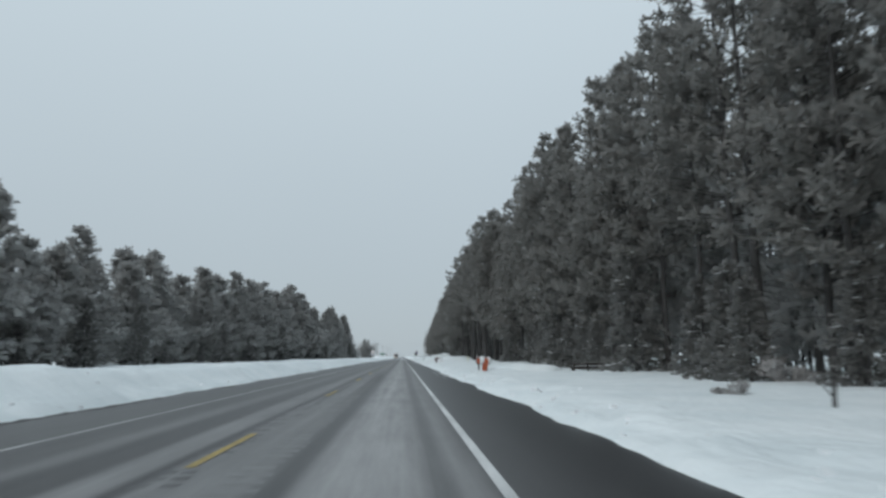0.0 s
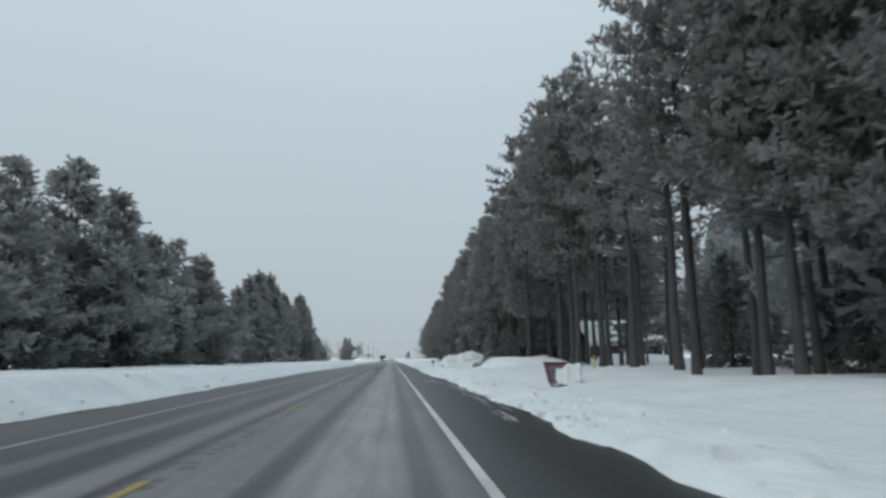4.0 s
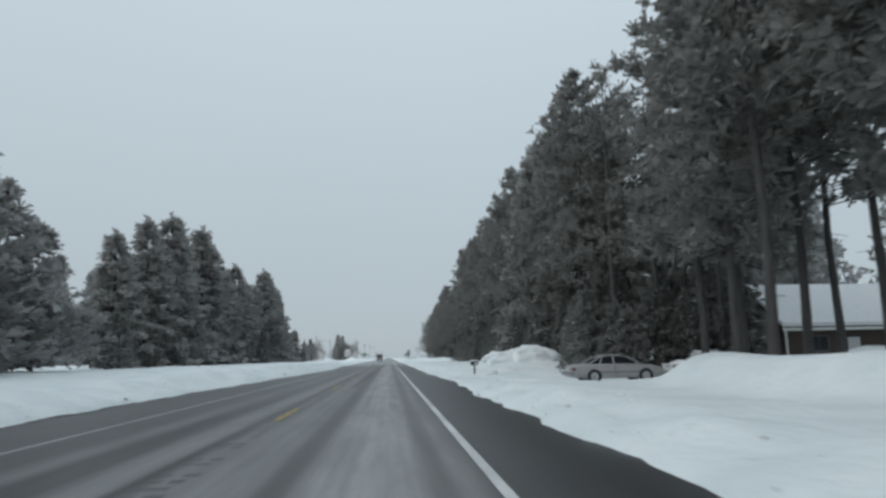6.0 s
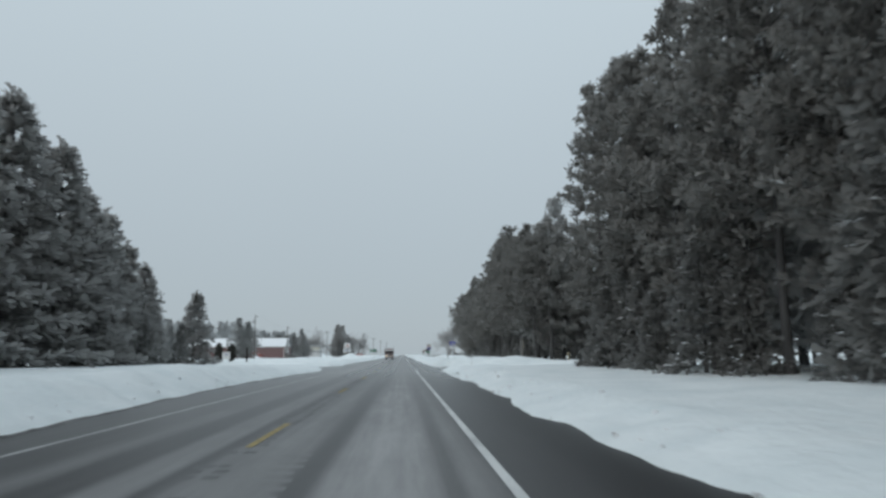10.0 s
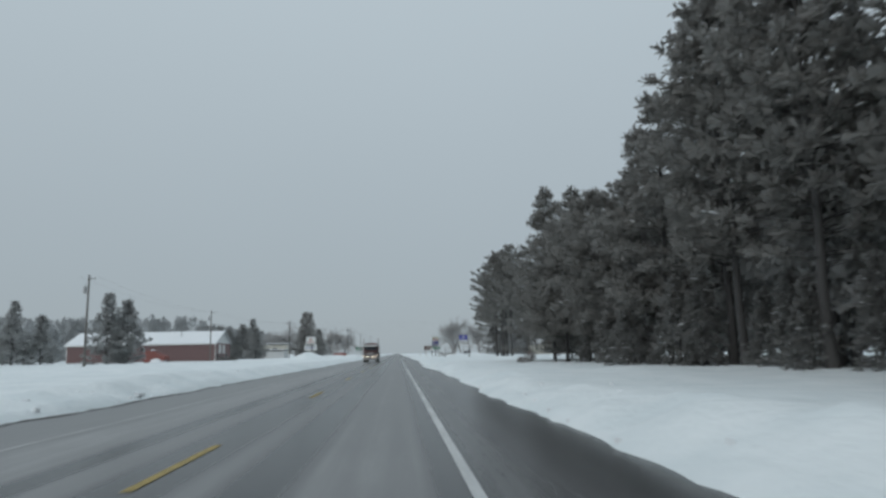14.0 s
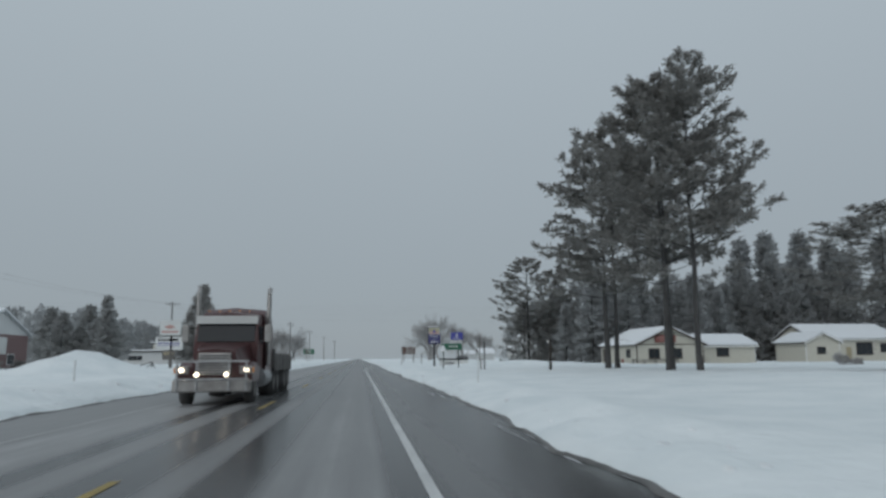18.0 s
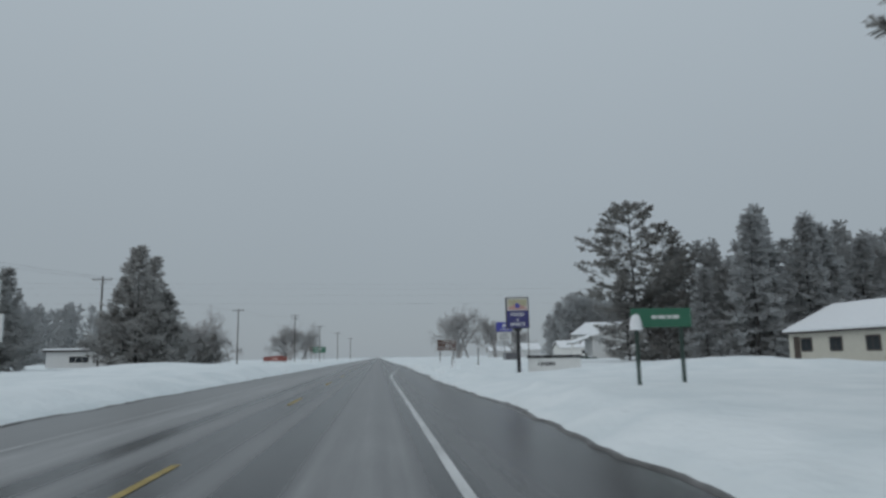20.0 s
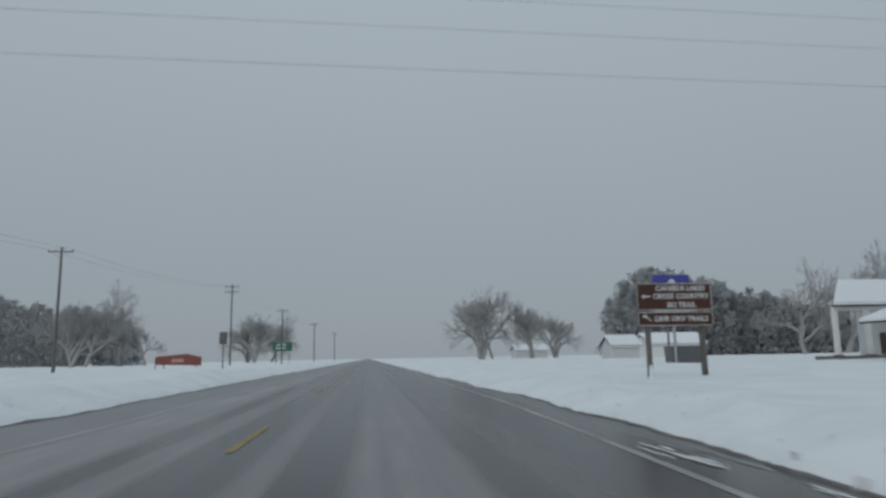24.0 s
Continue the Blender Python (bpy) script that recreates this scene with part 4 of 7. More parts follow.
CARWHITE = surface("salt_dulled_silver_car_paint", (.24, .235, .24), (.34, .335, .338), 1.5, 25, .35, bump=.03)
PICKUPWHITE = surface("white_pickup_paint", (.52, .52, .51), (.66, .66, .65), 1.5, 25, .35, bump=.03)
TRUCKRED = surface("salt_dulled_maroon_paint", (.060, .030, .031), (.11, .050, .050), 1.2, 20, .3, bump=.03)
TRAILERGREY = surface("salt_caked_trailer", (.11, .105, .10), (.22, .213, .207), .8, 18, .75, bump=.3)
GLASS = glass_material("dark_vehicle_glass")
PANE = glass_material("window_pane", (.03, .035, .04), .1)
HEADLIGHT = lamp_material("headlamp_glow", (1.0, .87, .66), 5.0)
MARKER = lamp_material("amber_marker_glow", (.55, .25, .10), .15)
TAIL = paint("tail_lamp_red", (.11, .018, .022), .8, .25)
GREENTRAILER = paint("dark_green_enamel", (.03, .055, .045), .8, .5)
CABLE = paint("grey_cable", (.26, .265, .27), .9, .7)
STAKE = paint("yellow_plastic_stake", (.55, .50, .06), .85, .5)


def at_ground(x, y, turn=0.0, lift=0.0):
    return pose(x, y, gz(x, y) + lift, 0, 0, turn)


def lump(w, d, h, seed, rough=.25, n=14, m=9, bm=None, at=(0, 0, 0)):
    """A heap of snow: a low dome with an uneven outline and surface."""
    bm = bm or bmesh.new()
    rs = np.random.RandomState(seed)
    off = rs.uniform(0, 50, 2)
    rings = []
    for i in range(m):
        t = i / (m - 1)
        row = []
        for j in range(n):
            a = 2 * math.pi * j / n
            r = math.sin(t * math.pi / 2) ** .8 if i else 0
            k = 1 + rough * (float(vnoise(math.cos(a) * 2 + off[0] + t, math.sin(a) * 2 + off[1], .8)) - .5) * 2
            x, y = math.cos(a) * r * w / 2 * k, math.sin(a) * r * d / 2 * k
            z = h * (1 - t ** 2.2) * (1 + rough * (float(vnoise(x + off[0], y + off[1], .6)) - .5) * 1.6) - .25 * t * t
            row.append(bm.verts.new((at[0] + x, at[1] + y, at[2] + z)))
            if i == 0:
                break
        rings.append(row)
    for j in range(n):
        bm.faces.new((rings[0][0], rings[1][j], rings[1][(j + 1) % n]))
    for i in range(1, m - 1):
        for j in range(n):
            bm.faces.new((rings[i][j], rings[i + 1][j], rings[i + 1][(j + 1) % n], rings[i][(j + 1) % n]))
    return bm


def crust(x0, x1, y0, y1, z0, z1, seed, rough=.12, cuts=7, grain=9):
    """A rugged block of frozen snow with an uneven skin."""
    bm = box(x0, x1, y0, y1, z0, z1)
    bmesh.ops.subdivide_edges(bm, edges=bm.edges[:], cuts=cuts, use_grid_fill=True)
    mid = Vector(((x0 + x1) / 2, (y0 + y1) / 2, (z0 + z1) / 2))
    for v in bm.verts:
        u = v.co - mid
        k = Vector((u.x / (x1 - x0), u.y / (y1 - y0), u.z / (z1 - z0))).length
        f = 1 - .5 * max(0, k - .5)
        a = float(vnoise(v.co.x * grain + seed, v.co.z * grain + v.co.y * grain * .55, 1.6)) - .5
        b = float(vnoise(v.co.x * grain + seed + 40, v.co.z * grain - v.co.y * grain * .55, .7)) - .5
        v.co = mid + u * (f + rough * (3 * a + 1.4 * b))
    return bm


def letters(text, size, mat, parent, m, name="lettering", depth=.004, bold=.0, spacing=1.0):
    """Raised letters of the built-in font, standing in the x-z plane and facing -y."""
    cu = bpy.data.curves.new(name, 'FONT')
    cu.body, cu.size, cu.extrude, cu.offset = text, size, depth, bold
    cu.align_x, cu.align_y, cu.space_character = 'CENTER', 'CENTER', spacing
    cu.resolution_u = 2
    tmp = bpy.data.objects.new("tmp", cu)
    scene.collection.objects.link(tmp)
    bpy.context.view_layer.update()
    me = bpy.data.meshes.new_from_object(tmp.evaluated_get(bpy.context.evaluated_depsgraph_get()))
    bpy.data.objects.remove(tmp)
    me.materials.clear()
    me.materials.append(mat)
    ob = new(name, me)
    ob.parent = parent
    ob.matrix_basis = m @ pose(0, 0, 0, 90, 0, 0)
    return ob


def bars(widths, x0, z, h, y, mat, parent, gap=.05, name="print_bar"):
    """Writing too blurred to read, as plain bars."""
    x = x0
    for w in widths:
        part(name, box(x, x + w, y - .006, y + .002, z - h / 2, z + h / 2), mat, parent)
        x += w + gap


def snow_cap(parent, x0, x1, y0, y1, z, h, seed=1, name="snow_cap"):
    bm = box(x0, x1, y0, y1, z + .002, z + h, bevel=min(h * .45, (y1 - y0) * .35))
    return part(name, bm, LOAD, parent, "white snow cap", True)


# ---- along the stand: mailboxes, bench, bin ----
def mailbox_body(parent, x, z, w, h, d, mat, name="mailbox_body"):
    pts = [(-w / 2, 0), (w / 2, 0)] + [(w / 2 * math.cos(a), h * .5 + h * .5 * math.sin(a)) for a in np.linspace(0, math.pi, 9)]
    bm = prism([(x + u, z + v) for u, v in pts], d, 'y')
    return part(name, bm, mat, parent)


t_ = thing("twin_mailbox", "red roadside mailboxes on a post, plastered with ploughed snow", "mailbox", pose(5.75, 47.4, .12))
part("post", box(-.42, -.31, -.06, .06, -.4, .62, .01), OLDWOOD, t_)
part("post", box(.16, .26, -.05, .05, -.4, .60, .01), OLDWOOD, t_)
part("cross_board", box(-.5, .5, -.1, .1, .58, .64, .01), OLDWOOD, t_)
mb = mailbox_body(t_, -.42, .64, .24, .42, .5, RED)
part("door", prism([(-.53, .66), (-.31, .66), (-.31, .92), (-.36, 1.01), (-.48, 1.01), (-.53, .92)], .02, 'y'), ORANGE, mb).location.y = -.26
mb = mailbox_body(t_, .12, .64, .34, .38, .52, ORANGE)
part("flag", box(.30, .32, -.2, -.16, .72, 1.0), RED, mb)
part("paper_tube", prism([(-.14, .02), (.06, .02), (.16, .56), (-.14, .56)], .04, 'y'), ORANGE, t_).location.y = -.12
part("snow_cap", lump(.70, .5, .10, 4, .5, at=(-.10, .05, 1.03)), PILE, t_, "grey crusted snow cap", True)
part("snow_cap", lump(.40, .5, .14, 6, .5, at=(.36, .05, .95)), PILE, t_, "grey crusted snow cap", True)
part("caked_snow", crust(-.27, .02, -.31, -.2, .72, 1.04, 7), PILE, t_, "ploughed snow plastered on the front", True)
part("paper_tube", prism([(-.02, .10), (.16, .10), (.34, .66), (-.10, .66)], .22, 'y', bevel=.015), ORANGE, t_).location.y = -.02
tagged(new("snow_mound", bpy.data.meshes.new("snow_mound")), "soft heap of ploughed snow beside the mailboxes", "snow pile")
heap = scene.objects["snow_mound"]


def fill(ob, bm, mat, smooth=True):
    bm.to_mesh(ob.data)
    bm.free()
    ob.data.materials.append(mat)
    if smooth:
        ob.data.polygons.foreach_set("use_smooth", [True] * len(ob.data.polygons))
    return ob


def snow_pile(x, y, w, d, h, seed, label, mat=None, n=22, m=12, rough=.28):
    ob = new("snow_mound", bpy.data.meshes.new("snow_mound"))
    fill(ob, lump(w, d, h, seed, rough, n, m), mat or PILE)
    ob.matrix_basis = pose(x, y, gz(x, y) - .05)
    return tagged(ob, label, "snow pile")


fill(heap, lump(5.5, 2.4, .36, 3, .35, 26, 10), SNOW)
heap.matrix_basis = at_ground(9.0, 48.6, 0, -.08)

t_ = thing("bench", "dark wooden plank bench half sunk in snow", "bench", pose(13.2, 46.8, .02))
for x in (-1.08, 1.0):
    part("post", box(x, x + .13, -.12, .02, -.4, .66, .012), DARKWOOD, t_)
    part("leg", box(x, x + .12, .35, .45, -.4, .40, .012), DARKWOOD, t_)
part("back_rail", box(-1.2, 1.2, -.15, -.10, .50, .64, .012), DARKWOOD, t_)
part("back_rail", box(-1.2, 1.2, -.15, -.10, .28, .40, .012), DARKWOOD, t_)
part("seat", box(-1.15, 1.15, -.08, .42, .36, .42, .012), DARKWOOD, t_)
part("brace", box(-.06, .04, -.12, -.06, -.2, .5, .01), DARKWOOD, t_)
snow_cap(t_, -1.1, 1.1, -.02, .4, .42, .09)

t_ = thing("roadside_bin", "dark maroon rubbish bin half buried in snow thrown by the plough", "rubbish bin", pose(6.1, 120.6, .02, 0, 0, -8))
part("body", prism([(-.24, .22), (.26, .22), (.38, .98), (-.38, .98)], .55, 'y', bevel=.03), GREYPLASTIC, t_)
part("side_panel", prism([(-.27, .24), (-.19, .24), (-.28, .95), (-.42, .95)], .57, 'y', bevel=.01), MAROON, t_, "maroon side panel")
part("rim", prism([(-.42, .90), (.40, .90), (.42, .99), (-.44, .99)], .6, 'y', bevel=.02), MAROON, t_)
part("lid", box(-.45, .42, -.33, .33, .99, 1.03, .015), MAROON, t_)
for x in (-.16, .2):
    part("leg", box(x - .04, x + .04, -.1, .1, -.3, .24, .01), BLACKMETAL, t_)
part("snow_cap", box(-.42, .40, -.3, .3, 1.03, 1.07, .018), LOAD, t_, "thin white snow cap", True)
part("caked_snow", crust(-.02, .40, -.42, -.26, .20, .84, 9), PILE, t_, "grey snow thrown up by the plough", True)
part("caked_snow", crust(.26, .98, -.34, .3, .05, .92, 11, .15), PILE, t_, "grey snow thrown up by the plough", True)
for x, y in ((13.5, 140.3),):
    t_ = thing("marker_stake", "bright yellow plastic marker stake in the snow", "marker stake", at_ground(x, y))
    part("stake", box(-.05, .05, -.012, .012, -.3, .95, .004), STAKE, t_)

t_ = thing("mailbox", "dark enamelled mailbox with a snow cap on a wooden post", "mailbox", pose(5.85, 192.6, .07, 0, 0, 4))
part("post", box(-.05, .05, -.05, .05, -.4, .62, .01), OLDWOOD, t_)
part("arm", box(-.26, .22, -.06, .06, .60, .65, .01), OLDWOOD, t_)
mbx = part("mailbox_body", prism([(-.12, .65), (.12, .65), (.12, .80), (.08, .87), (-.08, .87), (-.12, .80)], .58, 'x', bevel=.012), DARKBLUE, t_)
part("name_plate", box(-.02, .24, -.126, -.121, .68, .78), SIGNWHITE, mbx)
part("flag", box(.1, .12, -.14, -.12, .74, .92), RED, mbx)
part("snow_cap", box(-.30, .30, -.13, .13, .865, .97, .05), LOAD, t_, "thick white snow cap", True)

ob = new("snow_mound", bpy.data.meshes.new("snow_mound"))
bm = crust(-3.8, 3.8, -2.4, 2.4, -1.2, 1.75, 61, .075, 30, 2.2)
for v in bm.verts:                                   # the crest falls away to both ends
    if v.co.z > -.4:
        v.co.z = -.4 + (v.co.z + .4) * (1 - .42 * (v.co.x / 3.8) ** 2 + .10 * math.sin(v.co.x * 1.3))
fill(ob, bm, SNOW)
ob.matrix_basis = pose(12.0, 206.0, .32, 0, 0, 4)
tagged(ob, "long steep-sided heap of ploughed snow before the spruces", "snow pile")
ob = new("snow_mound", bpy.data.meshes.new("snow_mound"))
fill(ob, crust(-.55, .55, -.5, .5, -.3, .48, 63, .14, 8, 5), SNOW)
ob.matrix_basis = pose(6.7, 191.6, .05)
tagged(ob, "small chunky heap of snow beside the mailbox", "snow pile")
snow_pile(19.0, 199.0, 5.0, 3.5, .9, 25, "low ploughed snow heap under snowy spruces")
snow_pile(8.6, 196.5, 2.6, 1.6, .35, 27, "small heap of cleared snow near the mailbox")
for x, y, k in ((15.2, 198.5, .62), (17.5, 194.8, .55), (20.6, 193.6, .7), (23.0, 192.5, .6), (12.4, 211.5, .8), (15.4, 213.0, .8), (18.0, 201.5, .9), (17.0, 191.6, .8), (19.2, 192.6, 1.0), (21.4, 191.9, .9), (23.6, 192.4, 1.05), (25.4, 190.6, .8), (15.0, 194.5, .7)):
    plant(young[rt.choice((0, 1))], x, y, k, rs=rt, group="young spruces along the stand")


# ---- vehicles ----
def loft(sections, bm=None):
    """Skin over rings of equal length, capped at both ends."""
    bm = bm or bmesh.new()
    rings = [[bm.verts.new(p) for p in s] for s in sections]
    n = len(rings[0])
    for a, b in zip(rings, rings[1:]):
        for i in range(n):
            j = (i + 1) % n
            bm.faces.new((a[i], a[j], b[j], b[i]))
    bm.faces.new(rings[0][::-1])
    bm.faces.new(rings[-1])
    bmesh.ops.recalc_face_normals(bm, faces=bm.faces)
    return bm


def wheel(parent, x, y, z, r, w, rim_mat, name="wheel"):
    bm = rod((x, y - w / 2, z), (x, y + w / 2, z), r, sides=22)
    bmesh.ops.bevel(bm, geom=[e for e in bm.edges if e.is_manifold and len(e.link_faces) == 2 and e.calc_face_angle(0) > 1.0], offset=w * .16, segments=2, affect='EDGES')
    ty = part(name, bm, RUBBER, parent, "", True)
    part("rim", rod((x, y - w / 2 - .006, z), (x, y + w / 2 + .006, z), r * .66, sides=16), rim_mat, ty, "salt-dulled wheel rim")
    part("hub", rod((x, y - w / 2 - .02, z), (x, y + w / 2 + .02, z), r * .2, sides=10), rim_mat, ty)
    return ty


def body_ring(x, half, z0, z1, shoulder, round_=.08):
    """One cross-section of a car body at x: sill, flank, shoulder, top."""
    pts = [(-half * .88, z0), (-half, z0 + .12), (-half, shoulder), (-half + round_, z1 - .01), (-half * .5, z1 + .015), (0, z1 + .02)]
    full = pts + [(-a, b) for a, b in pts[-2::-1]]
    return [(x, a, b) for a, b in full]


def sedan(m):
    """A 1990s full-size sedan, its rear towards -x, 5.1 m long before it is stretched to the view."""
    car = thing("sedan", "pale salt-dulled four-door sedan parked in a snowy drive", "car", m)
    secs = [(-2.52, .70, .42, .72, .62), (-2.46, .84, .30, .86, .74), (-2.2, .90, .26, .95, .82), (-1.6, .92, .24, 1.0, .88), (-.9, .93, .22, 1.0, .9), (.2, .93, .22, .98, .88), (1.1, .92, .22, .95, .85), (1.9, .90, .24, .88, .78), (2.4, .84, .28, .78, .68), (2.56, .68, .38, .66, .58)]
    part("body", loft([body_ring(*s) for s in secs]), CARWHITE, car, "", True)
    cab = [(-1.55, .76, .98, 1.0, .99), (-.95, .72, .98, 1.34, 1.12), (-.5, .70, .98, 1.41, 1.15), (.1, .70, .98, 1.41, 1.15), (.55, .71, .98, 1.34, 1.12), (1.15, .78, .96, .99, .975)]
    gh = [[(x, a, b) for a, b in ((-h, z0), (-h + .03, (z0 + z1) / 2), (-h + .10, z1 - .03), (0, z1), (h - .10, z1 - .03), (h - .03, (z0 + z1) / 2), (h, z0))] for x, h, z0, z1, s in cab]
    part("glasshouse", loft(gh), GLASS, car, "dark window glass")
    part("roof", loft([[(x, a, b) for a, b in ((-h, z), (-h * .6, z + .04), (0, z + .055), (h * .6, z + .04), (h, z), (0, z - .02))] for x, h, z in ((-.98, .60, 1.335), (-.5, .63, 1.395), (.15, .63, 1.395), (.55, .60, 1.335))]), CARWHITE, car, "", True)
    for s in (-1, 1):
        for a, b, c, d in ((-1.55, .99, -.96, 1.36), (1.15, .97, .55, 1.36), (-.22, .98, -.24, 1.40), (-1.0, .98, -.82, 1.39)):
            part("pillar", rod((a, s * .76, b), (c, s * .625, d), .045, sides=6), CARWHITE, car)
        part("door_seam", box(-.23, -.215, s * .932 - .003, s * .932 + .003, .34, .93), INK, car)
        part("door_handle", box(-.55, -.38, s * .935 - .012, s * .935 + .012, .83, .865, .006), CARWHITE, car)
        part("door_handle", box(.35, .52, s * .935 - .012, s * .935 + .012, .83, .865, .006), CARWHITE, car)
        part("side_moulding", box(-1.3, 1.5, s * .932 - .012, s * .932 + .012, .52, .58, .006), GREYPLASTIC, car)
        part("mirror", box(.85, 1.02, s * .95 - .08, s * .95 + .08, .95, 1.07, .03), CARWHITE, car)
        part("tail_lamp", box(-2.50, -2.26, s * .66 - .21, s * .66 + .215, .66, .80, .03), TAIL, car, "dark red tail lamp")
        part("headlamp", box(2.36, 2.52, s * .60 - .2, s * .60 + .2, .56, .68, .02), SIGNWHITE, car)
        for x in (-1.36, 1.44):
            part("wheel_arch", rod((x, s * .925 - .02, .34), (x, s * .925 + .02, .34), .385, sides=20), INK, car)
            wheel(car, x, s * .84, .33, .33, .21, GALV)
    part("bumper", box(-2.62, -2.40, -.86, .86, .38, .56, .05), CARWHITE, car)
    part("bumper_strip", box(-2.635, -2.42, -.87, .87, .53, .57, .01), GREYPLASTIC, car)
    part("bumper", box(2.42, 2.62, -.84, .84, .34, .52, .05), CARWHITE, car)
    part("licence_plate", box(-2.54, -2.515, -.16, .16, .60, .74), SIGNWHITE, car)
    part("snow_cap", box(-.8, .4, -.5, .5, 1.45, 1.475, .012), LOAD, car, "thin white snow on the roof", True)
    return car


# stretched by 14 to 18 percent to fit the camera's view
sedan(at_ground(13.9, 186.2, 2, -.02) @ Matrix.Diagonal((1.18, 1.14, 1.14, 1)))


def pickup(m):
    truck = thing("pickup_truck", "white pickup truck with a snowy bed beside the pines", "pickup truck", m)
    part("bed", loft([[(x, a, b) for a, b in ((-h, .45), (-h - .02, .7), (-h, 1.02), (h, 1.02), (h + .02, .7), (h, .45))] for x, h in ((-2.7, .92), (-2.6, .96), (-.6, .96))]), PICKUPWHITE, truck)
    part("cab", loft([[(x, a, b) for a, b in ((-.96, .42), (-.98, .95), (-.78, zt), (0, zt + .04), (.78, zt), (.98, .95), (.96, .42))] for x, zt in ((-.55, 1.72), (.0, 1.76), (.75, 1.72), (1.2, 1.08))]), PICKUPWHITE, truck)
    part("bonnet", loft([[(x, a, b) for a, b in ((-.94, .42), (-.97, .8), (-.8, zt), (0, zt + .04), (.8, zt), (.97, .8), (.94, .42))] for x, zt in ((1.15, 1.10), (1.9, 1.06), (2.55, .98), (2.65, .8))]), PICKUPWHITE, truck)
    for s in (-1, 1):
        part("side_window", box(-.35, .75, s * .90 - .02, s * .90 + .02, 1.12, 1.55, .01), GLASS, truck)
        part("tail_lamp", box(-2.72, -2.6, s * .86 - .08, s * .86 + .08, .68, .95, .02), TAIL, truck)
        for x in (-1.75, 1.75):
            part("wheel_arch", rod((x, s * .95 - .03, .40), (x, s * .95 + .03, .40), .46, sides=20), INK, truck)
            wheel(truck, x, s * .86, .38, .38, .24, GALV)
    part("tailgate_latch", box(-2.74, -2.70, -.14, .14, .82, .9, .01), GREYPLASTIC, truck)
    part("bumper", box(-2.9, -2.7, -.9, .9, .45, .6, .03), CHROME, truck)
    part("bed_snow", lump(2.0, 1.7, .2, 12, .3, at=(-1.65, 0, 1.03)), LOAD, truck, "snow heaped in the bed", True)
    part("snow_cap", box(-.5, .7, -.7, .7, 1.76, 1.85, .04), LOAD, truck, "white snow on the cab roof", True)
    return truck


pickup(at_ground(20.9, 188.2, 4, -.05))


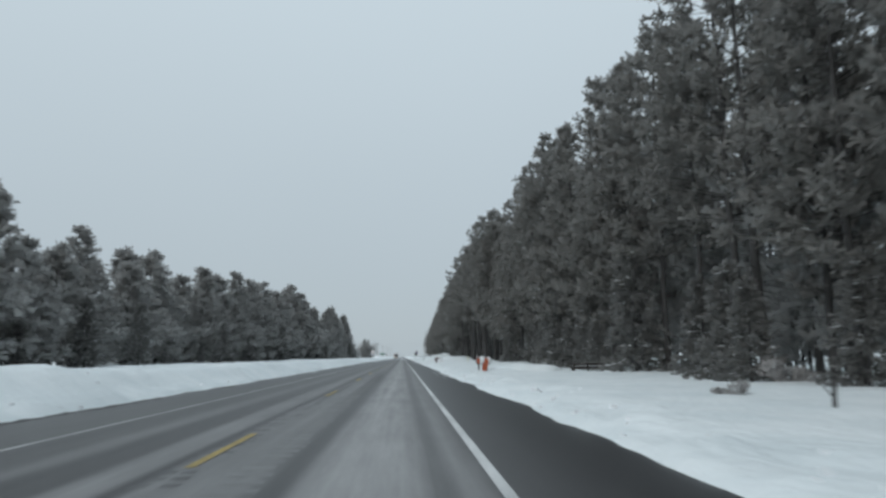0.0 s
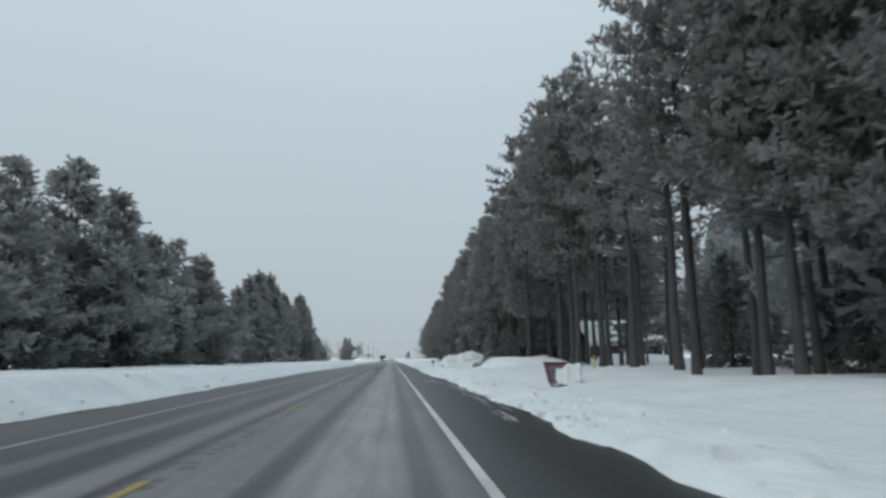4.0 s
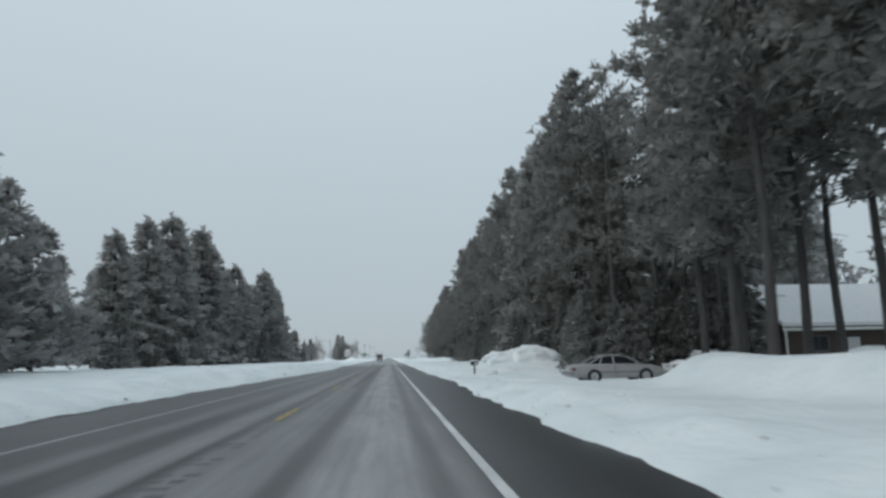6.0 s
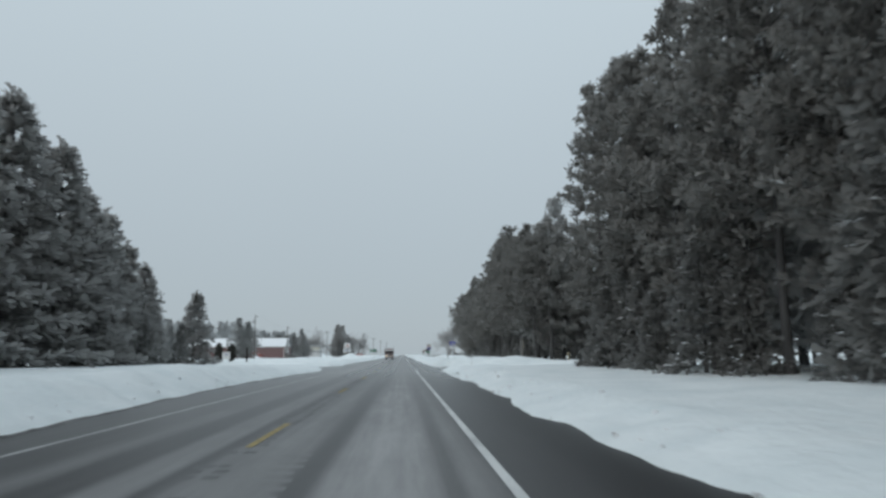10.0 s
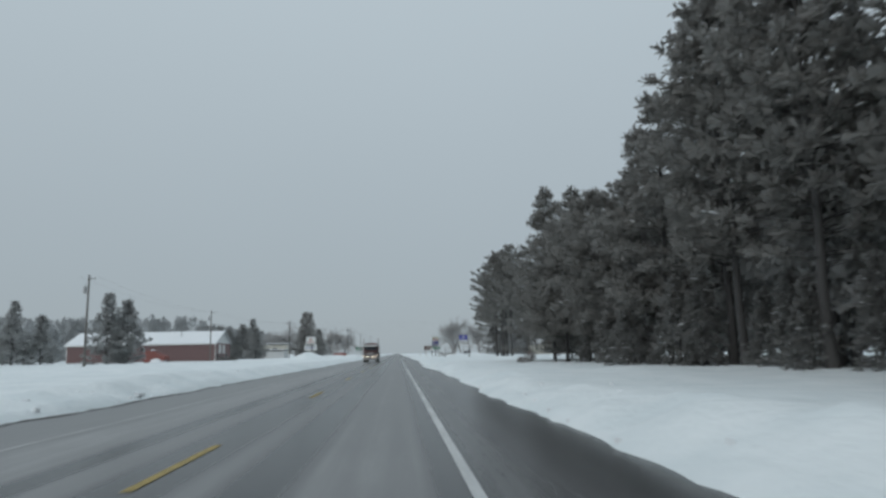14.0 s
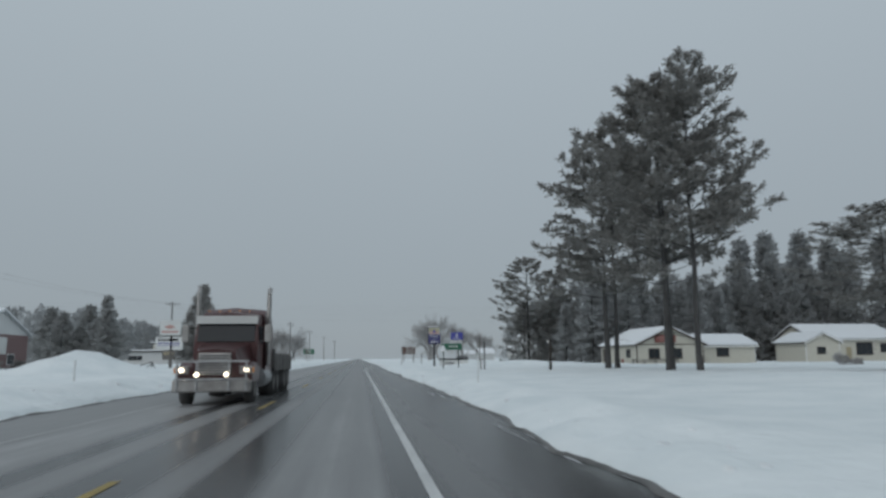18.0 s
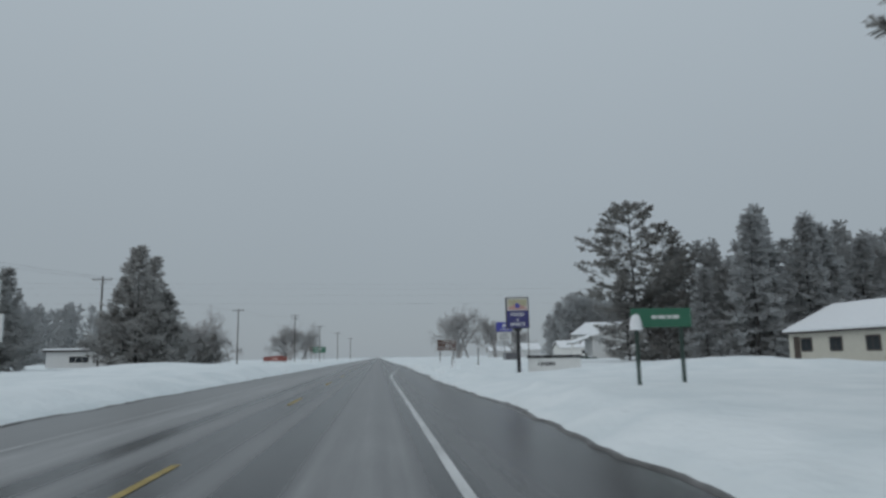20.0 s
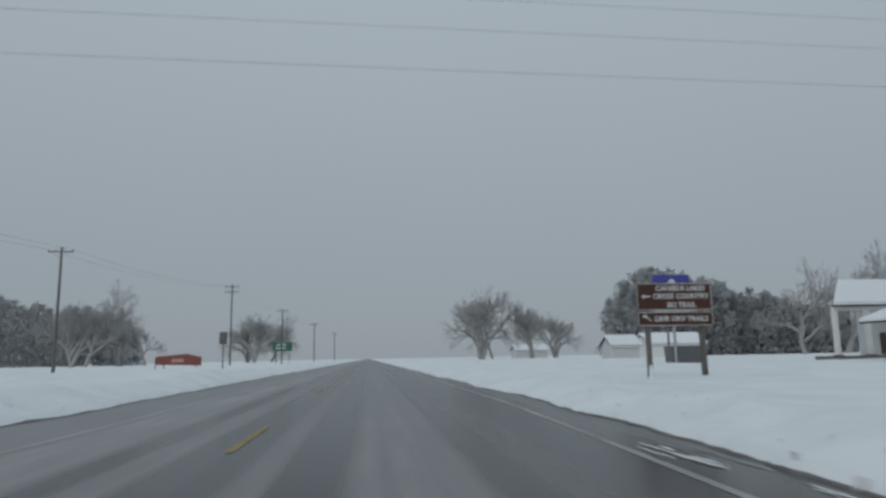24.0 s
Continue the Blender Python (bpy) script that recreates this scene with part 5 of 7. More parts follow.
def semi(m):
    """A bonneted tractor with a high sleeper and a low loaded flatbed; it faces -y."""
    tr = thing("semi_truck", "maroon bonneted semi truck with lit headlamps and a low salt-caked trailer", "truck", m)
    # bonnet and cab
    part("bonnet", loft([[(a, y, b) for a, b in ((-w, .75), (-w, 1.35), (-w + .12, zt), (0, zt + .08), (w - .12, zt), (w, 1.35), (w, .75))] for y, w, zt in ((.15, .72, 1.72), (.6, .78, 1.82), (1.9, .95, 2.0))]), TRUCKRED, tr)
    part("cab", loft([[(a, y, b) for a, b in ((-1.08, .8), (-1.1, 1.9), (-1.04, zt), (0, zt + .12), (1.04, zt), (1.1, 1.9), (1.08, .8))] for y, zt in ((1.85, 2.05), (2.05, 2.75), (2.25, 3.0), (3.3, 3.1))]), TRUCKRED, tr)
    part("sleeper", loft([[(a, y, b) for a, b in ((-1.18, .9), (-1.2, 2.6), (-1.1, zt), (0, zt + .1), (1.1, zt), (1.2, 2.6), (1.18, .9))] for y, zt in ((3.25, 3.12), (3.6, 3.28), (5.0, 3.32), (5.1, 3.2))]), TRUCKRED, tr)
    ws = part("windscreen", box(-.98, .98, -.015, .015, -.34, .34, .01), GLASS, tr)
    ws.matrix_basis = pose(0, 1.915, 2.39, -16, 0, 0)
    part("visor", prism([(-1.05, 2.70), (1.05, 2.70), (1.05, 2.98), (-1.05, 2.98)], .22, 'y'), SIGNWHITE, tr, "pale salt-dusted visor").location.y = 1.98
    gr = part("grille", box(-.52, .52, .06, .14, .95, 1.66, .02), CHROME, tr)
    for k in range(8):
        part("grille_bar", box(-.46, .46, .035, .062, 1.0 + k * .08, 1.03 + k * .08), GREYPLASTIC, gr)
    part("bumper", box(-1.22, 1.22, -.28, -.05, .42, .80, .05), CHROME, tr)
    guard = part("bull_bar", box(-1.15, 1.15, -.34, -.28, .80, .86, .01), GALV, tr)
    for x in (-1.1, -.5, .5, 1.04):
        part("guard_post", box(x, x + .06, -.34, -.28, .45, 1.40, .01), GALV, guard)
    part("guard_rail", box(-1.15, 1.15, -.34, -.28, 1.36, 1.42, .01), GALV, guard)
    for s in (-1, 1):
        fen = part("fender", loft([[(s * a, y, b) for a, b in ((.70, .72), (1.2, .72), (1.2, zt - .12), (1.1, zt), (.70, zt))] for y, zt in ((.12, 1.22), (.5, 1.36), (1.3, 1.36), (1.75, 1.1))]), TRUCKRED, tr)
        part("headlamp_housing", box(s * 1.0 - .2, s * 1.0 + .2, .04, .14, .98, 1.24, .02), CHROME, fen)
        part("headlamp", rod((s * 1.02, .045, 1.11), (s * 1.02, .0, 1.11), .075, sides=16), HEADLIGHT, fen, "lit warm headlamp")
        part("turn_signal", box(s * 1.22 - .04, s * 1.22 + .04, .05, .12, 1.02, 1.2, .01), MARKER, fen, "amber marker lamp")
        part("fog_lamp", rod((s * .46, -.31, .98), (s * .46, -.36, .98), .07, sides=16), HEADLIGHT, tr, "lit warm fog lamp")
        part("exhaust_pipe", rod((s * 1.28, 3.15, 1.2), (s * 1.28, 3.15, 3.85), .085, sides=12), CHROME, tr)
        part("exhaust_elbow", rod((s * 1.28, 3.15, 3.83), (s * 1.28, 3.32, 4.08), .085, sides=12), CHROME, tr)
        mir = part("mirror", box(s * 1.42 - .12, s * 1.42 + .12, 1.98, 2.06, 2.05, 2.65, .03), CHROME, tr)
        part("mirror_arm", rod((s * 1.06, 2.05, 2.55), (s * 1.4, 2.02, 2.55), .02, sides=6), BLACKMETAL, mir)
        part("side_window", box(s * 1.09 - .02, s * 1.09 + .02, 2.2, 3.05, 2.0, 2.62, .01), GLASS, tr)
        part("fuel_tank", rod((s * .98, 2.6, .78), (s * .98, 4.3, .78), .33, sides=18), GALV, tr)
        wheel_y(tr, s * 1.02, .95, .52, .52, .30)
        for y in (5.6, 6.9):
            wheel_y(tr, s * .95, y, .52, .52, .55)
        for y in (9.3, 10.55):
            wheel_y(tr, s * .98, y, .50, .50, .55)
        part("trailer_side", box(s * 1.27 - .03, s * 1.27 + .03, 5.4, 11.9, .98, 1.66, .02), TRAILERGREY, tr)
        for k in range(6):
            part("stake_pocket", box(s * 1.31 - .03, s * 1.31 + .03, 5.7 + k * 1.1, 5.8 + k * 1.1, .94, 1.70, .01), TRAILERGREY, tr)
        part("mud_flap", box(s * .95 - .3, s * .95 + .3, 11.3, 11.33, .25, 1.1), RUBBER, tr)
    part("chassis", box(-.45, .45, .8, 7.6, .7, .95, .02), BLACKMETAL, tr)
    part("trailer_deck", box(-1.28, 1.28, 5.4, 11.9, 1.08, 1.3, .02), TRAILERGREY, tr)
    part("headboard", box(-1.28, 1.28, 5.36, 5.46, 1.3, 1.85, .02), TRAILERGREY, tr)
    part("tail_board", box(-1.28, 1.28, 11.82, 11.9, .95, 1.68, .02), TRAILERGREY, tr)
    part("load_cover", lump(2.4, 6.2, .2, 14, .2, at=(0, 8.6, 1.56)), TRAILERGREY, tr, "salt-caked load under a grey sheet", True)
    for k in range(5):
        part("roof_marker", box(-.72 + k * .35, -.66 + k * .35, 2.2, 2.3, 3.14, 3.19, .01), MARKER, tr, "amber roof marker lamp")
    return tr


def wheel_y(parent, x, y, z, r, w):
    bm = rod((x - w / 2, y, z), (x + w / 2, y, z), r, sides=22)
    ty = part("wheel", bm, SALTRUBBER, parent, "", True)
    part("rim", rod((x - w / 2 - .008, y, z), (x + w / 2 + .008, y, z), r * .55, sides=14), TRAILERGREY, ty, "salt-caked wheel rim")
    return ty


semi(pose(-4.55, 451.3, -0.035, 0, 0, 0))


# ---- buildings ----
def window(parent, x0, x1, y, z0, z1, frame_mat, face=-1, panes=2):
    """A window in a wall that faces -y (or +y): frame, sill and panes, set 2 cm proud."""
    w = part("window", box(x0 - .07, x1 + .07, y + face * .045, y + face * .003, z0 - .07, z1 + .07, .01), frame_mat, parent)
    step = (x1 - x0) / panes
    for k in range(panes):
        part("pane", box(x0 + k * step + .03, x0 + (k + 1) * step - .03, y + face * .056, y + face * .046, z0 + .02, z1 - .02), PANE, w)
    part("sill", box(x0 - .12, x1 + .12, y + face * .12, y + face * .003, z0 - .12, z0 - .07, .008), frame_mat, w)
    return w


def window_x(parent, x, y0, y1, z0, z1, frame_mat, face=-1, panes=2):
    w = part("window", box(min(x + face * .045, x + face * .003), max(x + face * .045, x + face * .003), y0 - .07, y1 + .07, z0 - .07, z1 + .07, .01), frame_mat, parent)
    step = (y1 - y0) / panes
    for k in range(panes):
        a, b = x + face * .056, x + face * .046
        part("pane", box(min(a, b), max(a, b), y0 + k * step + .03, y0 + (k + 1) * step - .03, z0 + .02, z1 - .02), PANE, w)
    return w


def slab_roof(parent, lo, hi, along, a0, a1, t, mat, name="roof"):
    """One roof slope from its eave (u, z) to its ridge (u, z), drawn along the other axis from a0 to a1."""
    (u0, z0), (u1, z1) = lo, hi
    bm = prism([(u0, z0), (u1, z1), (u1, z1 + t), (u0, z0 + t)], a1 - a0, 'y' if along == 'y' else 'x')
    ob = part(name, bm, mat, parent)
    if along == 'y':
        ob.location.y = (a0 + a1) / 2
    else:
        ob.location.x = (a0 + a1) / 2
    return ob


def gable_house(name, label, x0, x1, y0, y1, z, eave, ridge, along, wall_mat, roof_mat, snow=.22, over=.45, gable_mat=None, category="house", snow_sides=(True, True), trim=None):
    """Walls, two roof slopes with their snow, gables and trim; the ridge runs along x or y."""
    h = thing(name, label, category, pose(0, 0, z))
    part("wall", box(x0, x1, y0, y1, -.8, eave), wall_mat, h)
    trim = trim or WHITEPAINT
    if along == 'x':
        m = (y0 + y1) / 2
        for x in (x0 + .05, x1 - .05):
            g = part("gable", prism([(y0, eave), (y1, eave), (m, ridge)], .1, 'x'), gable_mat or wall_mat, h)
            g.location.x = x
        k = (ridge - eave) / (m - y0)
        for lo, s, ok in ((y0 - over, -1, snow_sides[0]), (y1 + over, 1, snow_sides[1])):
            slab_roof(h, (lo, eave - over * k), (m, ridge), 'x', x0 - over, x1 + over, .14, roof_mat)
            if ok:
                slab_roof(h, (lo - s * .1, eave - over * k + .14 + .02), (m, ridge + .15), 'x', x0 - over + .1, x1 + over - .1, snow, LOAD, "roof_snow")
            part("fascia", box(x0 - over, x1 + over, lo - .03, lo + .03, eave - over * k - .1, eave - over * k + .1), trim, h)
        part("corner_board", box(x0 - .02, x0 + .12, y0 - .02, y0 + .1, -.3, eave), trim, h)
        part("corner_board", box(x1 - .12, x1 + .02, y0 - .02, y0 + .1, -.3, eave), trim, h)
    else:
        m = (x0 + x1) / 2
        for y in (y0 + .05, y1 - .05):
            g = part("gable", prism([(x0, eave), (x1, eave), (m, ridge)], .1, 'y'), gable_mat or wall_mat, h)
            g.location.y = y
        k = (ridge - eave) / (m - x0)
        for lo, s, ok in ((x0 - over, -1, snow_sides[0]), (x1 + over, 1, snow_sides[1])):
            slab_roof(h, (lo, eave - over * k), (m, ridge), 'y', y0 - over, y1 + over, .14, roof_mat)
            if ok:
                slab_roof(h, (lo - s * .1, eave - over * k + .16), (m, ridge + .15), 'y', y0 - over + .1, y1 + over - .1, snow, LOAD, "roof_snow")
            bb = part("barge_board", prism([(lo, eave - over * k - .08), (m, ridge - .08), (m, ridge + .12), (lo, eave - over * k + .12)], .05, 'y'), trim, h)
            bb.location.y = y0 - over - .03
        part("corner_board", box(x0 - .02, x0 + .12, y0 - .02, y0 + .1, -.3, eave), trim, h)
        part("corner_board", box(x1 - .12, x1 + .02, y0 - .02, y0 + .1, -.3, eave), trim, h)
    return h


# brown cottage among the pines
cot = gable_house("cottage", "low dark-brown cottage under a thick snow roof among pines", 27.8, 38.5, 190.0, 198.5, .0, 3.02, 5.9, 'x', BROWNWALL, SHINGLE, .3)
window(cot, 35.3, 36.5, 190.0, 1.35, 2.15, OLDWOOD)
window(cot, 29.6, 30.9, 190.0, 1.2, 2.2, OLDWOOD)
part("door", box(32.4, 33.3, 189.95, 189.99, .1, 2.1, .01), GREYSIDING, cot)
part("chimney", box(35.5, 36.2, 194.6, 195.3, 4.6, 6.5, .02), OLDWOOD, cot)
lean = thing("garden_shed", "small pale shed with a snow roof behind pine trunks", "shed", pose(0, 0, .3))
part("wall", box(44.5, 48.5, 165.0, 169.0, -.5, 2.3), GREYSIDING, lean)
slab_roof(lean, (164.5, 2.2), (169.5, 3.1), 'x', 44.1, 48.9, .12, SHINGLE)
slab_roof(lean, (164.55, 2.34), (169.45, 3.24), 'x', 44.2, 48.8, .25, LOAD, "roof_snow")
part("door", box(46.0, 47.0, 164.95, 164.99, 0, 2.0, .01), WHITEPAINT, lean)

# red steel hall on the far side of the field
hall = gable_house("steel_hall", "long red steel hall with a snow-covered roof", -86.0, -48.0, 519.0, 535.0, .5, 4.6, 7.7, 'x', BARNRED, GALV, .25, .5, GREYSIDING, "hall")
for k in range(38):
    part("wall_rib", box(-85.7 + k, -85.62 + k, 518.96, 518.998, 0, 4.6), BARNRED, hall)
for y in (522.5, 526.5):
    part("sign_panel", box(-47.99, -47.93, y, y + 2.4, 1.9, 4.2, .01), SIGNWHITE, hall)
part("door", box(-47.99, -47.94, 525.2, 526.2, 0, 2.1, .01), GREYPLASTIC, hall)
for y in (520.4, 529.4):
    window_x(hall, -48.0, y, y + 1.9, .5, 1.9, WHITEPAINT, 1)
part("vent_pipe", rod((-58.0, 523.0, 6.2), (-58.0, 523.0, 7.9), .12, sides=10), GALV, hall)
for x, y, w in ((-46.0, 521.5, 3.5), (-45.5, 528.0, 2.6)):
    t_ = thing("planter_shrub", "low dark shrub poking through the snow", "shrub", at_ground(x, y))
    v, f = blades(np.random.RandomState(int(w * 10)).normal(0, 1, (60, 3)) * [w * .22, .4, .25] + [0, 0, .35], np.tile([0, 0, 1.], (60, 1)), np.random.RandomState(3), 6, .5, .07, .9)
    mesh_part("foliage", np_mesh("foliage", v, f, NEEDLE), t_)
annex = thing("low_store", "low flat-roofed store with snow on its roof", "building", pose(0, 0, .4))
part("wall", box(-60.0, -44.0, 604.0, 614.0, -.5, 3.0), GREYSIDING, annex)
part("roof", box(-60.5, -43.5, 603.4, 614.6, 3.0, 3.3, .03), SHINGLE, annex)
part("roof_snow", box(-60.4, -43.6, 603.5, 614.5, 3.3, 3.65, .1), LOAD, annex, "even white snow on the roof", True)
window(annex, -56.0, -52.5, 604.0, 1.0, 2.2, WHITEPAINT, panes=3)
far_l = thing("roadside_house", "low tan house with a snow roof behind snow mounds", "house", pose(0, 0, 1.8))
part("wall", box(-60.5, -49.0, 640.0, 650.0, -.5, 4.4), CREAM, far_l)
part("roof", box(-61.2, -48.2, 639.0, 651.0, 4.4, 4.7, .03), SHINGLE, far_l)
part("roof_snow", box(-61.1, -48.3, 639.1, 650.9, 4.7, 5.05, .1), LOAD, far_l, "even white snow on the roof", True)
window(far_l, -55.0, -52.5, 640.0, 1.6, 3.0, WHITEPAINT)
t_ = thing("red_hopper", "red steel hopper half buried in drifted snow", "hopper", at_ground(-52.7, 489.0, -12))
part("body", prism([(-2.5, -.4), (-2.35, 2.7), (-1.9, 2.9), (-.2, 2.6), (.9, 1.9), (2.2, 1.55), (2.4, .7), (.4, -.4)], 2.0, 'y', bevel=.06), RED, t_)
part("rim", box(-2.4, -.1, -1.06, 1.06, 2.62, 2.72, .02), BARNRED, t_)
part("drawbar", rod((2.2, 0, .8), (3.6, 0, .35), .07, sides=8), BLACKMETAL, t_)
part("snow_drift", lump(3.4, 2.6, .8, 8, .3, at=(.6, -.9, .1)), LOAD, t_, "white snow drifted against it", True)
part("snow_cap", lump(1.8, 1.5, .2, 18, at=(-1.2, 0, 2.72)), LOAD, t_, "white snow cap", True)

# cream motel and its neighbours
motel = gable_house("motel", "cream motel with a snow-covered roof and red gable sign", 38.5, 48.4, 520.0, 534.0, .55, 2.45, 4.75, 'y', CREAM, SHINGLE, .22, .45, trim=BROWNWALL)
part("gable_band", box(38.9, 48.0, 519.93, 519.99, 2.40, 2.52), BROWNWALL, motel)
sg = part("motel_sign", box(41.2, 44.3, 519.86, 519.98, 2.72, 3.78, .02), RED, motel, "red sign board")
bars((.5, .8, .6, .4), 41.5, 3.45, .16, 519.85, SIGNROSE, sg)
bars((.7, 1.0), 41.8, 3.05, .12, 519.85, SIGNROSE, sg)
window(motel, 40.3, 41.8, 520.0, .55, 1.85, BROWNWALL)
window(motel, 43.6, 45.1, 520.0, .55, 1.85, BROWNWALL)
for y in (522.2, 526.6, 530.6):
    window_x(motel, 38.5, y, y + 1.5, .7, 1.8, BROWNWALL)
part("door", box(38.44, 38.49, 532.3, 533.2, 0, 2.0, .01), BROWNWALL, motel)
wing = gable_house("motel_wing", "cream motel wing under deep roof snow", 48.9, 58.0, 523.0, 531.0, .55, 2.3, 3.7, 'x', CREAM, SHINGLE, .3, .4)
window(wing, 52.0, 53.8, 523.0, .8, 1.9, BROWNWALL)
lodge = gable_house("lodge", "cream lodge with snow-covered gable roofs", 78.0, 94.0, 538.0, 549.0, .6, 3.5, 5.9, 'x', CREAM, SHINGLE, .3)
window(lodge, 81.0, 82.6, 538.0, 1.2, 2.6, BROWNWALL)
window(lodge, 86.0, 89.0, 538.0, .8, 2.8, BROWNWALL, panes=3)
window(lodge, 90.6, 92.2, 538.0, 1.2, 2.6, BROWNWALL)
part("gable_trim", box(78.0, 94.0, 537.96, 537.99, 3.33, 3.47), BROWNWALL, lodge)
part("door", box(84.0, 85.0, 537.95, 537.99, 0, 2.1, .01), PALEWOOD, lodge)
low = gable_house("low_lodge", "low cream cabin with a snow roof", 71.6, 77.6, 531.0, 539.0, .6, 2.8, 4.2, 'y', CREAM, SHINGLE, .3)
window(low, 73.6, 75.0, 531.0, 1.0, 2.0, BROWNWALL)
fence = thing("rail_fence", "weathered wooden rail fence before the motel", "fence", pose(0, 0, 0))
for k in range(5):
    x = 34.6 + k * 1.5
    part("post", box(x - .07, x + .07, 511.93, 512.07, gz(x, 512) - .4, gz(x, 512) + .62, .01), OLDWOOD, fence)
for dz in (.28, .5):
    for k in range(4):
        x = 34.6 + k * 1.5
        part("rail", rod((x, 511.9, gz(x, 512) + dz), (x + 1.5, 511.9, gz(x + 1.5, 512) + dz), .05, sides=7), OLDWOOD, fence)
t_ = thing("fire_hydrant", "small red hydrant standing in the snow", "hydrant", at_ground(35.4, 517.5))
part("barrel", rod((0, 0, -.2), (0, 0, .55), .14, sides=12), RED, t_)
part("cap", rod((0, 0, .55), (0, 0, .72), .16, .06, sides=12), RED, t_)
for s in (-1, 1):
    part("nozzle", rod((s * .1, 0, .4), (s * .24, 0, .4), .07, sides=10), RED, t_)

# grey house with a pillared porch
house = gable_house("grey_house", "pale grey house with snow roof and pillared porch", 42.4, 67.2, 605.0, 610.6, .55, 4.0, 8.3, 'y', GREYSIDING, SHINGLE, .25, .5)
part("gable_vent", box(54.5, 55.1, 604.93, 604.99, 6.9, 7.5, .01), WHITEPAINT, house)
slab_roof(house, (38.7, 2.72), (42.0, 3.90), 'y', 604.5, 611.0, .14, SHINGLE)
slab_roof(house, (38.65, 2.88), (42.1, 4.11), 'y', 604.6, 610.9, .25, LOAD, "roof_snow")
def slanted_slab(points, t):
    """A four-cornered roof sheet of even thickness."""
    bm = bmesh.new()
    lo = [bm.verts.new(p) for p in points]
    hi = [bm.verts.new((x, y, z + t)) for x, y, z in points]
    bm.faces.new(lo[::-1])
    bm.faces.new(hi)
    for i in range(4):
        bm.faces.new((lo[i], lo[(i + 1) % 4], hi[(i + 1) % 4], hi[i]))
    bmesh.ops.recalc_face_normals(bm, faces=bm.faces)
    return bm


part("porch_roof", slanted_slab(((41.6, 617.9, 4.62), (60.0, 617.9, 4.62), (60.0, 624.0, 7.35), (47.0, 624.0, 7.35)), .14), SHINGLE, house)
part("porch_snow", slanted_slab(((41.65, 617.8, 4.78), (60.0, 617.8, 4.78), (60.0, 624.1, 7.51), (47.0, 624.1, 7.51)), .3), LOAD, house, "deep white snow on the porch roof")
part("porch_beam", box(41.8, 60.0, 618.2, 618.5, 4.28, 4.6, .02), WHITEPAINT, house)
part("porch_wall", box(50.0, 60.0, 621.0, 626.0, -.5, 4.5), GREYSIDING, house)
for x in (42.0, 45.2):
    col = part("porch_column", box(x - .2, x + .2, 618.15, 618.55, .2, 4.28, .03), WHITEPAINT, house)
    part("column_base", box(x - .36, x + .36, 618.0, 618.7, -.4, .22, .03), BROWNWALL, col)
part("hanging_lantern", box(44.0, 44.22, 619.2, 619.42, 2.9, 3.5, .03), BROWNWALL, house)
part("door", box(49.93, 49.98, 622.0, 622.9, .2, 2.3, .01), BROWNWALL, house)
part("porch_floor", box(41.5, 50.0, 617.9, 621.0, -.5, .12, .02), OLDWOOD, house)


def capped_shrub(x, y, r, h, seed):
    s = thing("clipped_shrub", "rounded dark shrub under a thick snow cap", "shrub", at_ground(x, y), "shrubs before the grey house")
    rs = np.random.RandomState(seed)
    p = rs.normal(0, 1, (170, 3))
    p /= np.linalg.norm(p, axis=1, keepdims=True)
    c = p * [r, r, h * .5] * rs.uniform(.75, 1, (170, 1)) + [0, 0, h * .5]
    v, f = blades(c, p, rs, 7, .3, .06, .5)
    mesh_part("foliage", np_mesh("foliage", v, f, NEEDLE), s)
    part("snow_cap", lump(r * 2.0, r * 2.0, .5, seed, .2, at=(0, 0, h - .15)), LOAD, s, "thick white snow cap", True)
    part("stem", rod((0, 0, -.2), (0, 0, h * .5), .08, sides=7), BARK, s)


capped_shrub(46.4, 603.6, 1.0, 2.1, 2)
capped_shrub(56.4, 603.6, 1.0, 1.9, 3)
capped_shrub(43.0, 609.5, .8, 1.6, 4)
t_ = thing("flatbed_trailer", "low dark green flatbed trailer sunk in snow", "trailer", at_ground(38.0, 598.5, 6, -.3))
part("deck", box(-2.6, 2.6, -1.0, 1.0, .35, .62, .03), GREENTRAILER, t_)
part("fender", box(-.8, .8, -1.15, -.98, .3, .85, .04), GREENTRAILER, t_)
part("headboard", box(-2.65, -2.5, -1.0, 1.0, .6, .95, .02), GREENTRAILER, t_)
wheel(t_, 0, -1.05, .32, .34, .2, GALV)
part("snow_cap", lump(4.6, 1.7, .28, 15, .3, at=(0, .05, .6)), LOAD, t_, "white snow on the deck", True)
t_ = thing("dumpster", "dark steel rubbish container standing in snow", "dumpster", at_ground(29.2, 622.5))
part("body", prism([(-1.5, -.2), (1.5, -.2), (1.6, 1.5), (-1.6, 1.5)], 1.7, 'y', bevel=.03), GREYPLASTIC, t_)
part("lid", box(-1.62, 1.62, -.9, .9, 1.5, 1.58, .02), GREYPLASTIC, t_)
shed = gable_house("white_shed", "white shed under a thick rounded snow roof", 66.0, 80.0, 717.0, 727.0, .5, 3.0, 5.2, 'x', WHITEPAINT, SHINGLE, .45)
window(shed, 74.0, 75.2, 717.0, 1.0, 2.0, BROWNWALL)
shed = gable_house("white_shed", "small white shed with snow roof among far trees", 46.0, 51.6, 688.0, 694.0, .5, 2.4, 4.0, 'x', GREYSIDING, SHINGLE, .4)
shed = gable_house("far_garage", "distant pale garage with a snow roof", 61.0, 75.0, 845.0, 853.0, .5, 3.0, 5.0, 'x', GREYSIDING, SHINGLE, .4)

